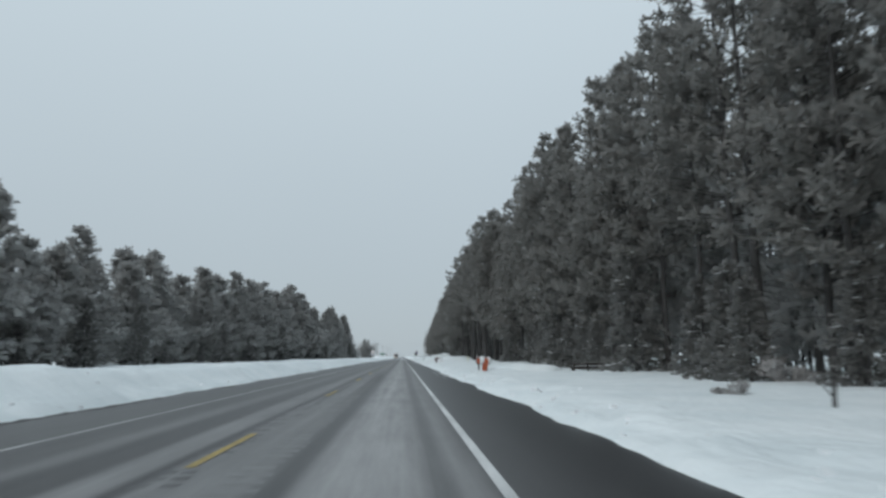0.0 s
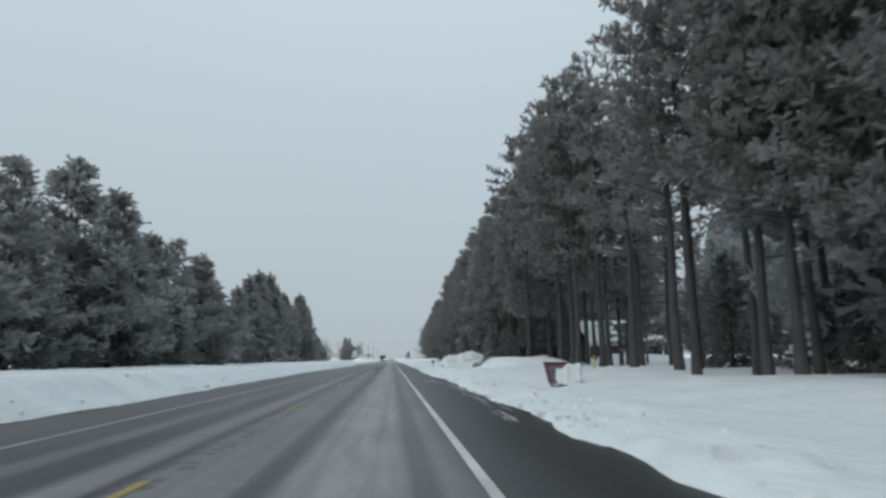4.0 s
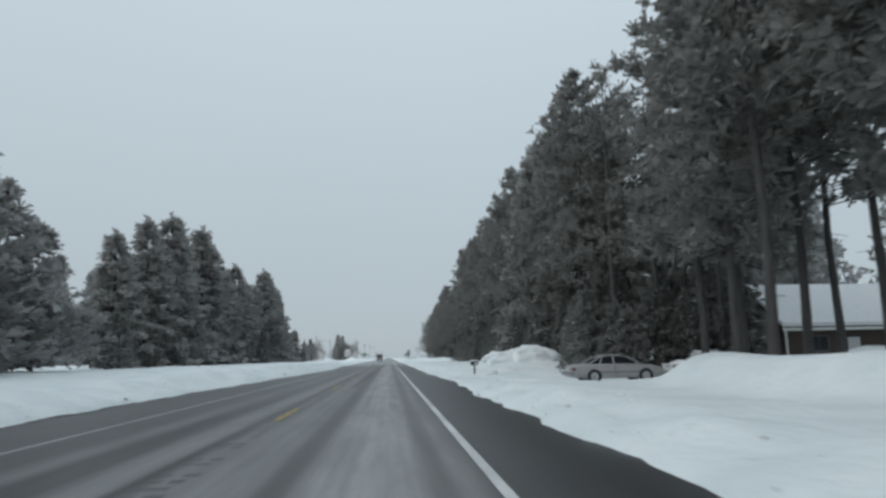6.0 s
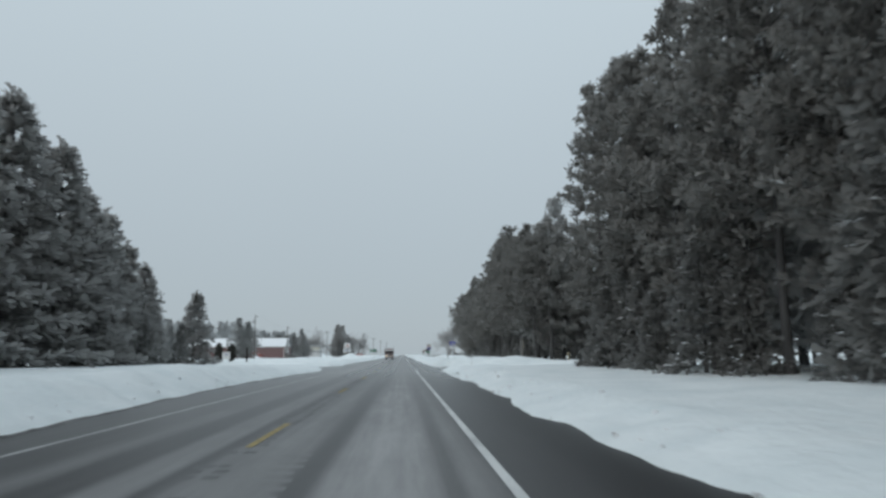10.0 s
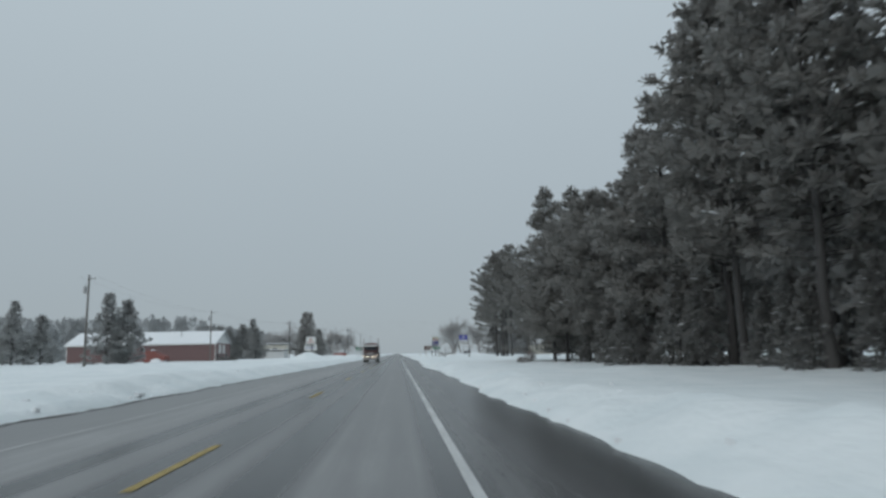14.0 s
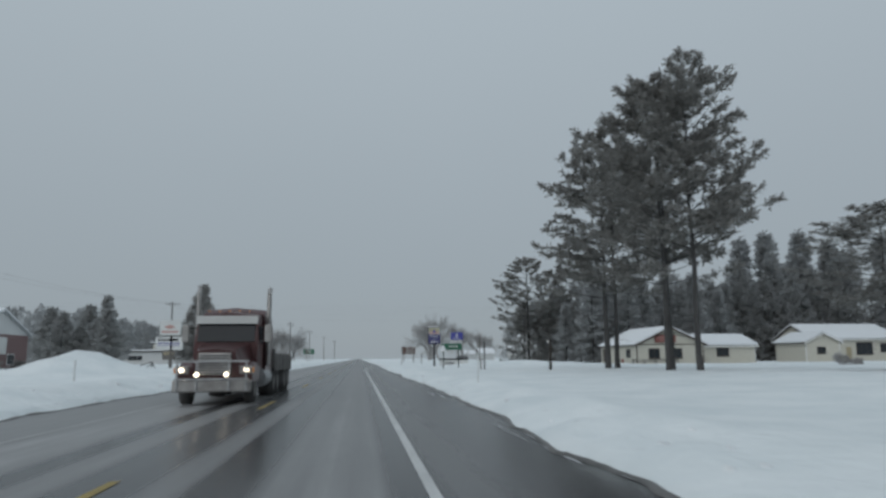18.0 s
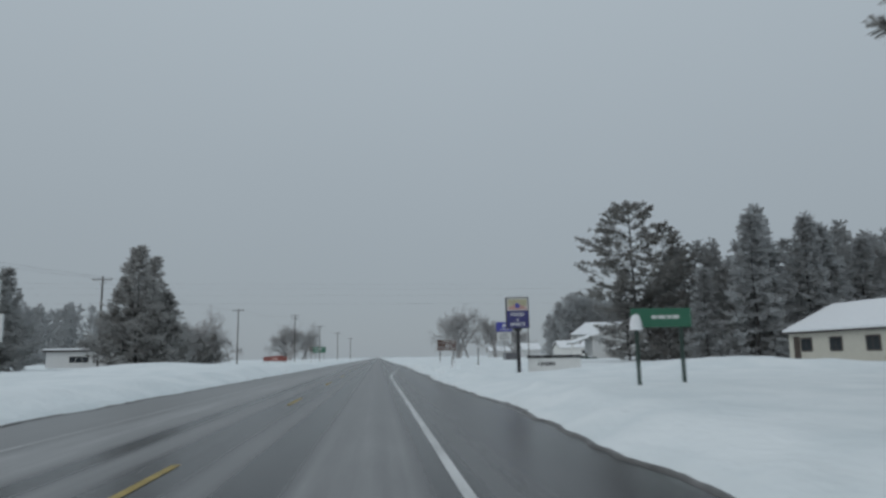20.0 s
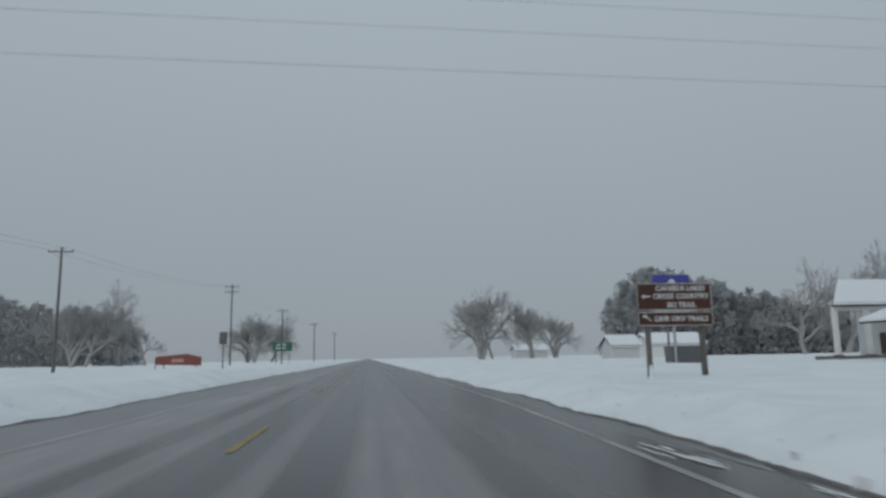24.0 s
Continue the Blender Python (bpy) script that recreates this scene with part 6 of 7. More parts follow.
# ---- signs ----
t_ = thing("pole_sign", "navy food-and-spirits sign on a black steel pole", "sign", pose(10.55, 523.9, 0.40, 0, 0, -6))
part("pole", rod((0, 0, -1.0), (0, 0, 2.9), .15, .13, sides=14), BLACKMETAL, t_)
part("flare", rod((0, 0, 2.7), (0, 0, 2.96), .15, .42, sides=14), BLACKMETAL, t_)
part("base_plate", box(-.28, .28, -.28, .28, -.9, -.3, .02), BLACKMETAL, t_)
cab_ = part("cabinet", box(-.87, .87, -.22, .22, 2.95, 5.3, .03), BLACKMETAL, t_)
part("navy_face", box(-.81, .81, -.232, -.222, 3.0, 4.27), SIGNNAVY, cab_)
part("picture_border", box(-.78, .78, -.232, -.222, 4.3, 5.22), SIGNWHITE, cab_)
part("picture_field", box(-.72, .72, -.238, -.233, 4.62, 5.15), SIGNYELLOW, cab_)
part("picture_hill", prism([(-.72, 4.36), (.72, 4.36), (.72, 4.52), (.25, 4.72), (0, 4.86), (-.3, 4.70), (-.72, 4.54)], .008, 'y'), SIGNROSE, cab_).location.y = -.243
part("picture_mark", rod((0, -.246, 4.66), (0, -.252, 4.66), .19, sides=18), SIGNBLUE, cab_)
letters("FOOD", .37, SIGNWHITE, cab_, pose(0, -.236, 3.98), bold=.008)
letters("&", .24, SIGNWHITE, cab_, pose(0, -.236, 3.60), bold=.005)
letters("SPIRITS", .355, SIGNWHITE, cab_, pose(0, -.236, 3.24), bold=.008)
snow_cap(t_, -.9, .6, -.18, .18, 5.3, .1)
t_ = thing("reader_board", "white letter board sunk in snow below its dark lamp rail", "sign", pose(13.35, 524.2, -.26, 0, 0, -6))
part("board", box(-2.0, 2.0, -.08, .08, -.02, 1.36, .02), SIGNWHITE, t_)
part("lamp_rail", box(-2.05, 2.05, -.16, .12, 1.36, 1.58, .02), BLACKMETAL, t_)
for k in range(5):
    part("lamp", rod((-1.7 + k * .8, -.17, 1.47), (-1.7 + k * .8, -.20, 1.47), .055, sides=10), SIGNWHITE, t_)
for x in (-1.6, 1.5):
    part("leg", box(x, x + .1, -.05, .05, -.5, .25, .01), BLACKMETAL, t_)
for k, (h, w) in enumerate(((.22, .10), (.30, .13), (.26, .12), (.34, .13), (.24, .15), (.30, .12), (.22, .10))):
    part("print_bar", box(-1.25 + k * .2, -1.25 + k * .2 + w, -.092, -.082, .92 - h / 2, .92 + h / 2), INK, t_)
snow_cap(t_, -1.6, -.4, -.1, .1, 1.58, .07)

t_ = thing("street_sign", "green road-name sign on two posts, partly snow-plastered", "sign", at_ground(8.95, 493.9, 0, -.18))
for x in (-.85, .62):
    part("post", box(x, x + .1, -.02, .08, -.5, 2.55, .01), GREENTRAILER, t_)
bl = part("blade", box(-.98, 1.0, -.05, -.02, 1.95, 2.55, .01), SIGNGREEN, t_)
bars((.16, .24, .14, .2), -.3, 2.27, .11, -.052, SIGNWHITE, bl)
part("stuck_snow", lump(.4, .1, .22, 33, .3, at=(-.82, -.06, 2.12)), LOAD, bl, "snow stuck to the sign", True)
t_ = thing("delineator", "slim leaning white delineator in the snowbank", "delineator", at_ground(5.8, 301.0))
part("blade", rod((0, 0, -.3), (.22, 0, 1.4), .022, .018, sides=7), SIGNWHITE, t_)
t_ = thing("delineator", "slim white delineator in the snowbank", "delineator", at_ground(5.4, 458.9))
part("blade", rod((0, 0, -.3), (.05, 0, 1.25), .024, .022, sides=7), SIGNWHITE, t_)
t_ = thing("delineator", "slim white delineator in the snowbank", "delineator", at_ground(-13.1, 462.4))
part("blade", rod((0, 0, -.3), (.0, 0, 1.0), .035, .035, sides=7), SIGNWHITE, t_)
t_ = thing("lamp_post_stub", "weathered dark wooden post with a small lamp", "post", at_ground(15.6, 483.0))
part("post", rod((0, 0, -.5), (.05, 0, 2.4), .12, .10, sides=10), DARKWOOD, t_)
part("lamp", box(-.24, -.05, -.08, .08, 2.24, 2.4, .03), WHITEPAINT, t_)
t_ = thing("service_post", "black post with a snow-crusted box at its foot", "post", at_ground(10.5, 485.3))
part("post", rod((.08, 0, -.5), (.08, 0, 2.3), .06, .05, sides=8), BLACKMETAL, t_)
part("cabinet", box(-.28, .02, -.14, .14, -.3, .85, .03), OLDWOOD, t_)
part("snow_crust", box(-.22, .0, -.16, -.13, -.1, .8, .01), LOAD, t_, "snow crusted on the box", True)
t_ = thing("timber_post", "weathered timber post wedged in a snowbank", "post", at_ground(6.7, 534.6))
part("post", box(-.1, .1, -.1, .1, -.5, 1.05, .02), OLDWOOD, t_)
part("snow_crust", box(-.06, .105, -.135, -.098, .1, .95, .015), PILE, t_, "snow plastered on the post", True)
part("snow_foot", lump(.5, .45, .35, 41, at=(0, 0, -.05)), LOAD, t_, "snow banked at its foot", True)
t_ = thing("dark_post", "slim dark wooden post in the snow", "post", at_ground(10.8, 546.6))
part("post", rod((0, 0, -.5), (.02, 0, 1.8), .055, .05, sides=9), DARKWOOD, t_)

t_ = thing("blue_sign", "blue motel sign above a white letter board", "sign", at_ground(27.6, 620.8))
part("pole", rod((0, 0, -.5), (0, 0, 6.0), .13, sides=12), GALV, t_)
bs = part("cabinet", box(-1.75, 1.75, -.15, .15, 6.1, 8.15, .03), SIGNBLUE, t_)
part("emblem", prism([(-.45, 7.2), (.45, 7.2), (.32, 7.55), (.12, 7.75), (-.12, 7.75), (-.32, 7.55)], .01, 'y'), SIGNWHITE, bs).location.y = -.156
part("emblem_gap", prism([(-.14, 7.2), (.14, 7.2), (0, 7.45)], .01, 'y'), SIGNBLUE, bs).location.y = -.164
bars((.5, .4), -.5, 6.98, .1, -.152, SIGNWHITE, bs)
bars((.55, .8, .45), -1.0, 6.5, .16, -.152, SIGNWHITE, bs, .12)
lb = part("letter_board", box(-1.55, 1.55, -.1, .1, 4.2, 5.85, .02), SIGNWHITE, t_)
for z in (5.45, 5.0, 4.55):
    bars((.4, .6, .5, .45), -1.2, z, .2, -.102, GREYPLASTIC, lb, .12)

t_ = thing("trail_sign", "brown trail sign with white lettering on wooden posts", "sign", at_ground(11.35, 585.7))
g0 = gz(11.35, 585.7)
up_ = part("upper_panel", box(-1.57, 1.57, -.05, .02, 2.92 - g0, 4.02 - g0, .015), SIGNBROWN, t_)
dn_ = part("lower_panel", box(-1.57, 1.57, -.05, .02, 2.30 - g0, 2.88 - g0, .015), SIGNBROWN, t_)
for z0, z1, pn in ((2.92, 4.02, up_), (2.30, 2.88, dn_)):
    z0, z1 = z0 - g0, z1 - g0
    for a, b, c, d in ((-1.55, 1.55, z0 + .02, z0 + .045), (-1.55, 1.55, z1 - .045, z1 - .02), (-1.55, -1.525, z0 + .02, z1 - .02), (1.525, 1.55, z0 + .02, z1 - .02)):
        part("border", box(a, b, -.056, -.049, c, d), SIGNWHITE, pn)
letters("CANADA LAKES", .285, SIGNWHITE, up_, pose(.28, -.056, 3.80 - g0), bold=.007)
letters("CROSS COUNTRY", .285, SIGNWHITE, up_, pose(.28, -.056, 3.48 - g0), bold=.007)
letters("SKI TRAIL", .285, SIGNWHITE, up_, pose(.28, -.056, 3.13 - g0), bold=.007)
letters("DNR ORV TRAILS", .285, SIGNWHITE, dn_, pose(.24, -.056, 2.58 - g0), bold=.007)
for z, pn, slope in ((3.48 - g0, up_, 0), (2.6 - g0, dn_, .1)):
    ar = part("arrow", prism([(-1.38, z + slope), (-1.22, z + .09 + slope), (-1.22, z + .03 + slope), (-1.0, z + .03 - slope), (-1.0, z - .03 - slope), (-1.22, z - .03 + slope), (-1.22, z - .09 + slope)], .008, 'y'), SIGNWHITE, pn)
    ar.location.y = -.054
part("post", box(-1.22, -1.04, .02, .18, -.5, 3.98 - g0, .015), OLDWOOD, t_)
part("post", box(1.02, 1.22, .02, .18, -.5, 3.98 - g0, .015), OLDWOOD, t_)
part("stuck_snow", lump(.22, .22, .5, 51, at=(-1.13, .05, 0)), LOAD, t_, "snow stuck on the post", True)

t_ = thing("shop_sign", "stacked white shop signs with faded print on a post", "sign", at_ground(-22.0, 513.0))
g0 = gz(-22, 513)
part("post", box(-.2, .1, -.12, .12, -.6, 4.3 - g0, .02), OLDWOOD, t_)
a_ = part("upper_panel", box(-1.45, .95, -.12, .1, 4.35 - g0, 6.1 - g0, .02), SIGNWHITE, t_)
part("faded_emblem", prism([(-.95, 5.3 - g0), (-.3, 5.05 - g0), (.4, 5.3 - g0), (-.3, 5.6 - g0)], .01, 'y'), SIGNROSE, a_).location.y = -.126
bars((1.9,), -1.2, 4.75 - g0, .22, -.122, SIGNROSE, a_)
b_ = part("lower_panel", box(-1.85, 1.25, -.12, .1, 2.6 - g0, 4.15 - g0, .02), SIGNWHITE, t_)
bars((.25, .2, .3, .5, .7), -1.55, 3.8 - g0, .24, -.122, INK, b_, .08)
bars((.5, .7, .4, .6), -1.6, 3.4 - g0, .12, -.122, SIGNBLUE, b_, .1)
bars((2.5,), -1.6, 3.12 - g0, .05, -.122, SIGNBLUE, b_)
c_ = part("shield_panel", prism([(-1.1, 2.55 - g0), (.5, 2.55 - g0), (.38, 1.45 - g0), (-.98, 1.45 - g0)], .14, 'y', bevel=.01), OLDWOOD, t_)
bars((.3, .3, .3), -.85, 2.2 - g0, .3, -.072, PALEWOOD, c_, .08)
t_ = thing("pipe_rack", "bent pipe rack poking out of the snow", "rack", at_ground(-23.6, 510.0))
for a, b in (((-.9, 0, -.2), (-.9, 0, .35)), ((-.9, 0, .35), (.3, 0, .75)), ((.3, 0, .75), (.3, 0, -.2)), ((.3, 0, .75), (.75, 0, -.2)), ((-.2, 0, .1), (.3, 0, .55))):
    part("pipe", rod(a, b, .05, sides=7), BLACKMETAL, t_)
t_ = thing("red_board_sign", "long faded red board sign on low posts", "sign", at_ground(-27.2, 659.0))
part("board", prism([(-3.0, .5), (3.2, .3), (3.2, 1.5), (1.2, 1.95), (-1.2, 1.75), (-3.0, 1.6)], .12, 'y', bevel=.01), RED, t_)
for x in (-3.1, -1.9, 2.4):
    part("post", box(x, x + .12, .06, .16, -.5, 1.4, .01), OLDWOOD, t_)
part("emblem", prism([(-.9, .8), (.9, .8), (.7, 1.3), (-.7, 1.3)], .01, 'y'), SIGNROSE, t_).location.y = -.066
for x, y, k in ((-36.3, 615.4, 0), (-34.8, 619.2, 0), (-37.4, 628.6, 1)):
    t_ = thing("fence_post", "short weathered wooden fence post in the snow", "post", at_ground(x, y))
    part("post", rod((0, 0, -.4), (.02, 0, 1.25), .11, .1, sides=9), OLDWOOD, t_)
    if k:
        part("brace", rod((.1, 0, 1.0), (.75, 0, -.2), .08, sides=8), OLDWOOD, t_)
t_ = thing("broken_pole", "grey splintered pole stub at the side road", "post", at_ground(15.2, 327.2))
part("pole", rod((-.05, 0, -.5), (-.12, 0, 2.5), .17, .15, sides=10), OLDWOOD, t_)
part("splinter", rod((.08, 0, 1.3), (-.06, 0, 2.45), .05, .09, sides=6), PALEWOOD, t_)
t_ = thing("bollard", "short yellowed timber bollard", "post", at_ground(21.5, 328.8))
part("post", rod((0, 0, -.4), (0, 0, 1.1), .09, sides=9), PALEWOOD, t_)
t_ = thing("boarded_fence", "low white boarded fence", "fence", at_ground(27.0, 330.5))
for k in range(6):
    part("board", box(-1.4 + k * .47, -.98 + k * .47, -.02, .02, -.2, .95, .01), WHITEPAINT, t_)
t_ = thing("field_post", "dark wooden post at the edge of the field", "post", at_ground(-21.7, 335.1))
part("post", rod((0, 0, -.4), (0, 0, 1.9), .12, .1, sides=9), DARKWOOD, t_)
t_ = thing("plot_sign", "white notice board between two dark cedars", "sign", at_ground(-24.5, 335.2))
part("board", box(-.55, .55, -.03, .03, .35, 1.3, .01), SIGNWHITE, t_)
bars((.5,), -.25, .95, .1, -.032, SIGNBLUE, t_)
for x in (-.5, .42):
    part("post", box(x, x + .08, .03, .1, -.4, 1.3, .01), OLDWOOD, t_)

# ---- utility poles and wires ----


def utility_pole(x, y, top, arms=1, label="grey wooden utility pole with crossarm and insulators"):
    p = thing("utility_pole", label, "utility pole", pose(x, y, 0), "utility poles along the field")
    part("pole", rod((0, 0, -.6), (.03, 0, top), .17, .11, sides=10), OLDWOOD, p)
    for k in range(arms):
        z = top - .45 - k * .9
        arm = part("crossarm", box(-1.25, 1.25, -.16, -.06, z - .06, z + .06, .01), OLDWOOD, p)
        for dx in (-1.15, -.45, .45, 1.15):
            part("insulator", rod((dx, -.11, z + .06), (dx, -.11, z + .24), .055, .035, sides=8), GREYPLASTIC, arm)
        for s in (-1, 1):
            part("brace", rod((s * .75, -.11, z - .05), (0, -.11, z - .7), .025, sides=6), GALV, arm)
    return p


POLES = ((-39.9, 425.0, 12.3, 0), (-43.0, 495.4, 12.1, 0), (-36.0, 565.5, 12.6, 1), (-31.5, 631.0, 12.9, 1), (-25.2, 685.0, 14.9, 2), (-20.8, 722.0, 13.1, 1), (-17.5, 775.0, 12.5, 1), (-14.5, 840.0, 12.0, 1))
for x, y, top, arms in POLES:
    p = utility_pole(x, y, top, arms, "grey wooden utility pole" if not arms else "grey wooden utility pole with crossarm and insulators")
    if not arms:
        part("side_arm", box(0, .9, -.05, .05, top - .5, top - .4, .01), OLDWOOD, p)
        tf = part("transformer", rod((-.42, 0, top - 2.4), (-.42, 0, top - 1.5), .22, sides=12), GALV, p)
        part("bushing", rod((-.42, 0, top - 1.5), (-.42, 0, top - 1.25), .05, sides=8), GREYPLASTIC, tf)
p = utility_pole(38.7, 646.6, 9.0, 0, "slim grey utility pole without crossarm")


def wire(a, b, sag, r=.018):
    ob = new("overhead_wire", None)
    scene.collection.objects.unlink(ob)
    bpy.data.objects.remove(ob)
    t = np.linspace(0, 1, 15)
    a, b = np.array(a, float), np.array(b, float)
    p = a + (b - a) * t[:, None]
    p[:, 2] -= sag * 4 * t * (1 - t)
    v, f = tube(p, np.full(15, r), 4)
    return tagged(new("overhead_wire", np_mesh("overhead_wire", v, f, CABLE)), "thin dark overhead wire between utility poles", "wire", "overhead wires")


for (x0, y0, z0, _), (x1, y1, z1, _) in zip(POLES, POLES[1:]):
    for dx in (-1.15, 1.15):
        wire((x0 + dx, y0, z0 - .2), (x1 + dx, y1, z1 - .2), 1.0, .011)
for x, y, z in ((-95, 577.5, 14.2), (95, 579.5, 13.2)):
    utility_pole(x, y, z, 0, "grey wooden utility pole carrying wires over the road")
for z, y in ((9.7, 577.2), (11.0, 577.5), (12.0, 577.8), (12.7, 578.1)):
    wire((-95, 577.5, z + 1.1), (95, 579.5, z - .3), .5, .0065)

# ---- trees of the open country ----
RED_PINE = "open-grown pine with a long bare trunk and tufted crown"
lone = [make_conifer("pine_tree", 61, 22.5, 6.5, 5.6, RED_PINE, shape="round", tufts=17, whorl=.86, per=6, blade=.42, width=.065, count=10, start=.46, fan=1.0, gap=.16, snow=.02, dead=14, up=.26, droop=.08),
        make_conifer("pine_tree", 62, 22.5, 8.5, 5.6, RED_PINE, shape="round", tufts=17, whorl=.92, per=6, blade=.42, width=.065, count=10, start=.46, fan=1.0, gap=.16, snow=.02, dead=16, up=.30, droop=.07)]
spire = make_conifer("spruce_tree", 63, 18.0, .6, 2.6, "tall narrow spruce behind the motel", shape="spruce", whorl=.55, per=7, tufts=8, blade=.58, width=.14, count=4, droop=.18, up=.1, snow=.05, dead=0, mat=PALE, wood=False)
RP = "open-grown pines before the motel"
plant(lone[0], 22.6, 488.7, .96, 3.4, rt, group=RP, wide=1.3)
plant(lone[1], 23.9, 489.6, .92, .8, rt, group=RP, wide=1.2)
plant(lone[0], 22.1, 475.1, .98, 1.0, rt, group=RP, wide=1.1)
plant(lone[1], 22.9, 476.4, .94, 4.4, rt, group=RP, wide=1.05)
plant(lone[1], 23.4, 473.2, .97, 2.2, rt, group=RP, wide=1.08)
plant(lone[0], 32.0, 555.0, .93, .4, rt, group=RP, wide=1.3)
plant(lone[0], 37.0, 557.5, .78, 2.9, rt, group=RP)
plant(scots[1], 31.6, 557.0, .70, 2.0, rt, wide=1.5, label="low bushy pine under a taller one")
plant(lone[1], 36.1, 471.0, .53, 1.2, rt, wide=1.9, label="small pine with a bare trunk alone in the snow field")
plant(scots[1], 53.0, 473.5, 1.05, 2.0, rt, wide=1.35)
plant(scots[1], 60.0, 470.0, 1.05, 4.0, rt)
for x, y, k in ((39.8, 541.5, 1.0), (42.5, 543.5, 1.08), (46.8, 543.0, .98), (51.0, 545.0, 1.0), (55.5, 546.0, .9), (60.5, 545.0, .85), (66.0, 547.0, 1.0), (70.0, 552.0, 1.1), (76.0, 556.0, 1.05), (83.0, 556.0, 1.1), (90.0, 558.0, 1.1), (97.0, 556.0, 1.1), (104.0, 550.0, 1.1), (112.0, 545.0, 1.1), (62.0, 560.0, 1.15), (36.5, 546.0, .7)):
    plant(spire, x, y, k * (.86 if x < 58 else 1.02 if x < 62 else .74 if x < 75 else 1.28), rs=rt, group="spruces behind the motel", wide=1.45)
FIELD = "pines scattered over the left field"
for x, y, h in ((-53.7, 465.0, 13.6), (-51.0, 467.5, 11.5), (-84.0, 490.0, 13.5), (-80.0, 494.0, 11.0), (-73.0, 447.0, 11.8), (-70.0, 450.0, 10.0), (-92.0, 455.0, 12.5), (-98.0, 470.0, 13.0), (-48.2, 566.0, 12.8), (-52.0, 568.0, 11.5), (-56.0, 566.0, 10.5), (-60.0, 570.0, 11.0), (-46.0, 561.0, 10.0), (-27.8, 555.0, 15.0), (-25.3, 557.5, 9.5), (-29.8, 556.5, 11.0), (-31.6, 572.5, 15.8), (-33.0, 577.0, 12.0), ):
    pr, own = ((hazy[1] if x < -36 else scots[1], 16.5) if h > 11.9 else (hazy[0] if x < -36 else scots[0], 12.5))
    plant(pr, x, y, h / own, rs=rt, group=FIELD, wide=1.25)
for x, y, h in ((-34.0, 596.0, 6.4), (-31.5, 598.0, 5.0), (-28.6, 596.0, 5.4), (-32.6, 594.6, 4.6), (-30.2, 594.8, 4.2)):
    plant(scots[0], x, y, h / 12.5, rs=rt, wide=1.6, label="low dense pine at the field edge")
for x, h in ((-25.75, 2.5), (-24.0, 2.35)):
    t_ = thing("cedar_bush", "small dark columnar cedar beside a notice board", "shrub", at_ground(x, 336.0))
    rs_ = np.random.RandomState(int(h * 100))
    q = rs_.normal(0, 1, (260, 3))
    q /= np.linalg.norm(q, axis=1, keepdims=True)
    c = q * [.5, .5, h * .52] * rs_.uniform(.6, 1, (260, 1)) + [0, 0, h * .46]
    mesh_part("foliage", np_mesh("foliage", *blades(c, q * [.5, .5, .2] + [0, 0, .8], rs_, 8, .26, .04, .4), DARKNEEDLE), t_)
    part("stem", rod((0, 0, -.2), (0, 0, h * .5), .06, sides=7), BARK, t_)
BARE = "leafless grey tree with fine spreading branches"
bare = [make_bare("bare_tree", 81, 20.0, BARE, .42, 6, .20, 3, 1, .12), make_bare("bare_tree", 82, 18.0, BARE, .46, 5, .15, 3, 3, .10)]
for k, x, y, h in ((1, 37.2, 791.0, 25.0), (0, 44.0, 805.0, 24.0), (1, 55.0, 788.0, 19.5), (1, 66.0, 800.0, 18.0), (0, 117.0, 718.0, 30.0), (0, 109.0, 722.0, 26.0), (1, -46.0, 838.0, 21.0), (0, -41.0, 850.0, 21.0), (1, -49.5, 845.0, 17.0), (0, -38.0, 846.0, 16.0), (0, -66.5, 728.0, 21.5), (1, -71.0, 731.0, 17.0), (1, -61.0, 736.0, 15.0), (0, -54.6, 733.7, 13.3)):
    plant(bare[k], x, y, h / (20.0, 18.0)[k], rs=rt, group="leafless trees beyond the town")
shrub = make_bare("bare_bush", 84, 1.6, "small leafless bush poking through the snow", .7, 4, .2, 3, 3)
plant(shrub, 9.4, 17.0, .36, rs=rt)
plant(shrub, 15.6, 26.0, .8, rs=rt)
plant(shrub, 52.0, 497.0, 1.0, rs=rt)
plant(shrub, 15.4, 413.0, .8, rs=rt)
t_ = thing("sapling_stump", "dark snapped sapling in the snow", "sapling", at_ground(9.2, 12.4))
part("stem", rod((0, 0, -.3), (.06, 0, .55), .055, .045, sides=7), BARK, t_)
part("side_shoot", rod((.02, 0, .2), (-.2, .05, .5), .02, .012, sides=5), BARK, t_)


def far_woods(spots, seed, mat, label, n=210, length=1.15, width=.34):
    """Distant woods as one mass of tapering blades."""
    rs = np.random.RandomState(seed)
    c, d = [], []
    for x, y, h in spots:
        k = rs.rand(n)
        full = rs.uniform(.17, .30) * h
        r = full * np.clip(1 - k ** rs.uniform(1.3, 2.6), 0, 1) ** .7 * (.8 + .3 * np.sin(k * rs.uniform(9, 16) + rs.uniform(0, 6))) + .3
        a = rs.uniform(0, 6.28, n)
        q = rs.rand(n) ** .5
        c.append(np.stack([x + r * np.cos(a) * q, y + r * np.sin(a) * q, h * (.03 + .93 * k)], -1))
        d.append(np.stack([np.cos(a) * .6, np.sin(a) * .6, np.full(n, .6)], -1))
    v, f = blades(np.concatenate(c), np.concatenate(d), rs, 3, length, width, .9)
    ob = new("far_woods", np_mesh("far_woods", v, f, mat))
    return tagged(ob, label, "woods", kind="stuff")


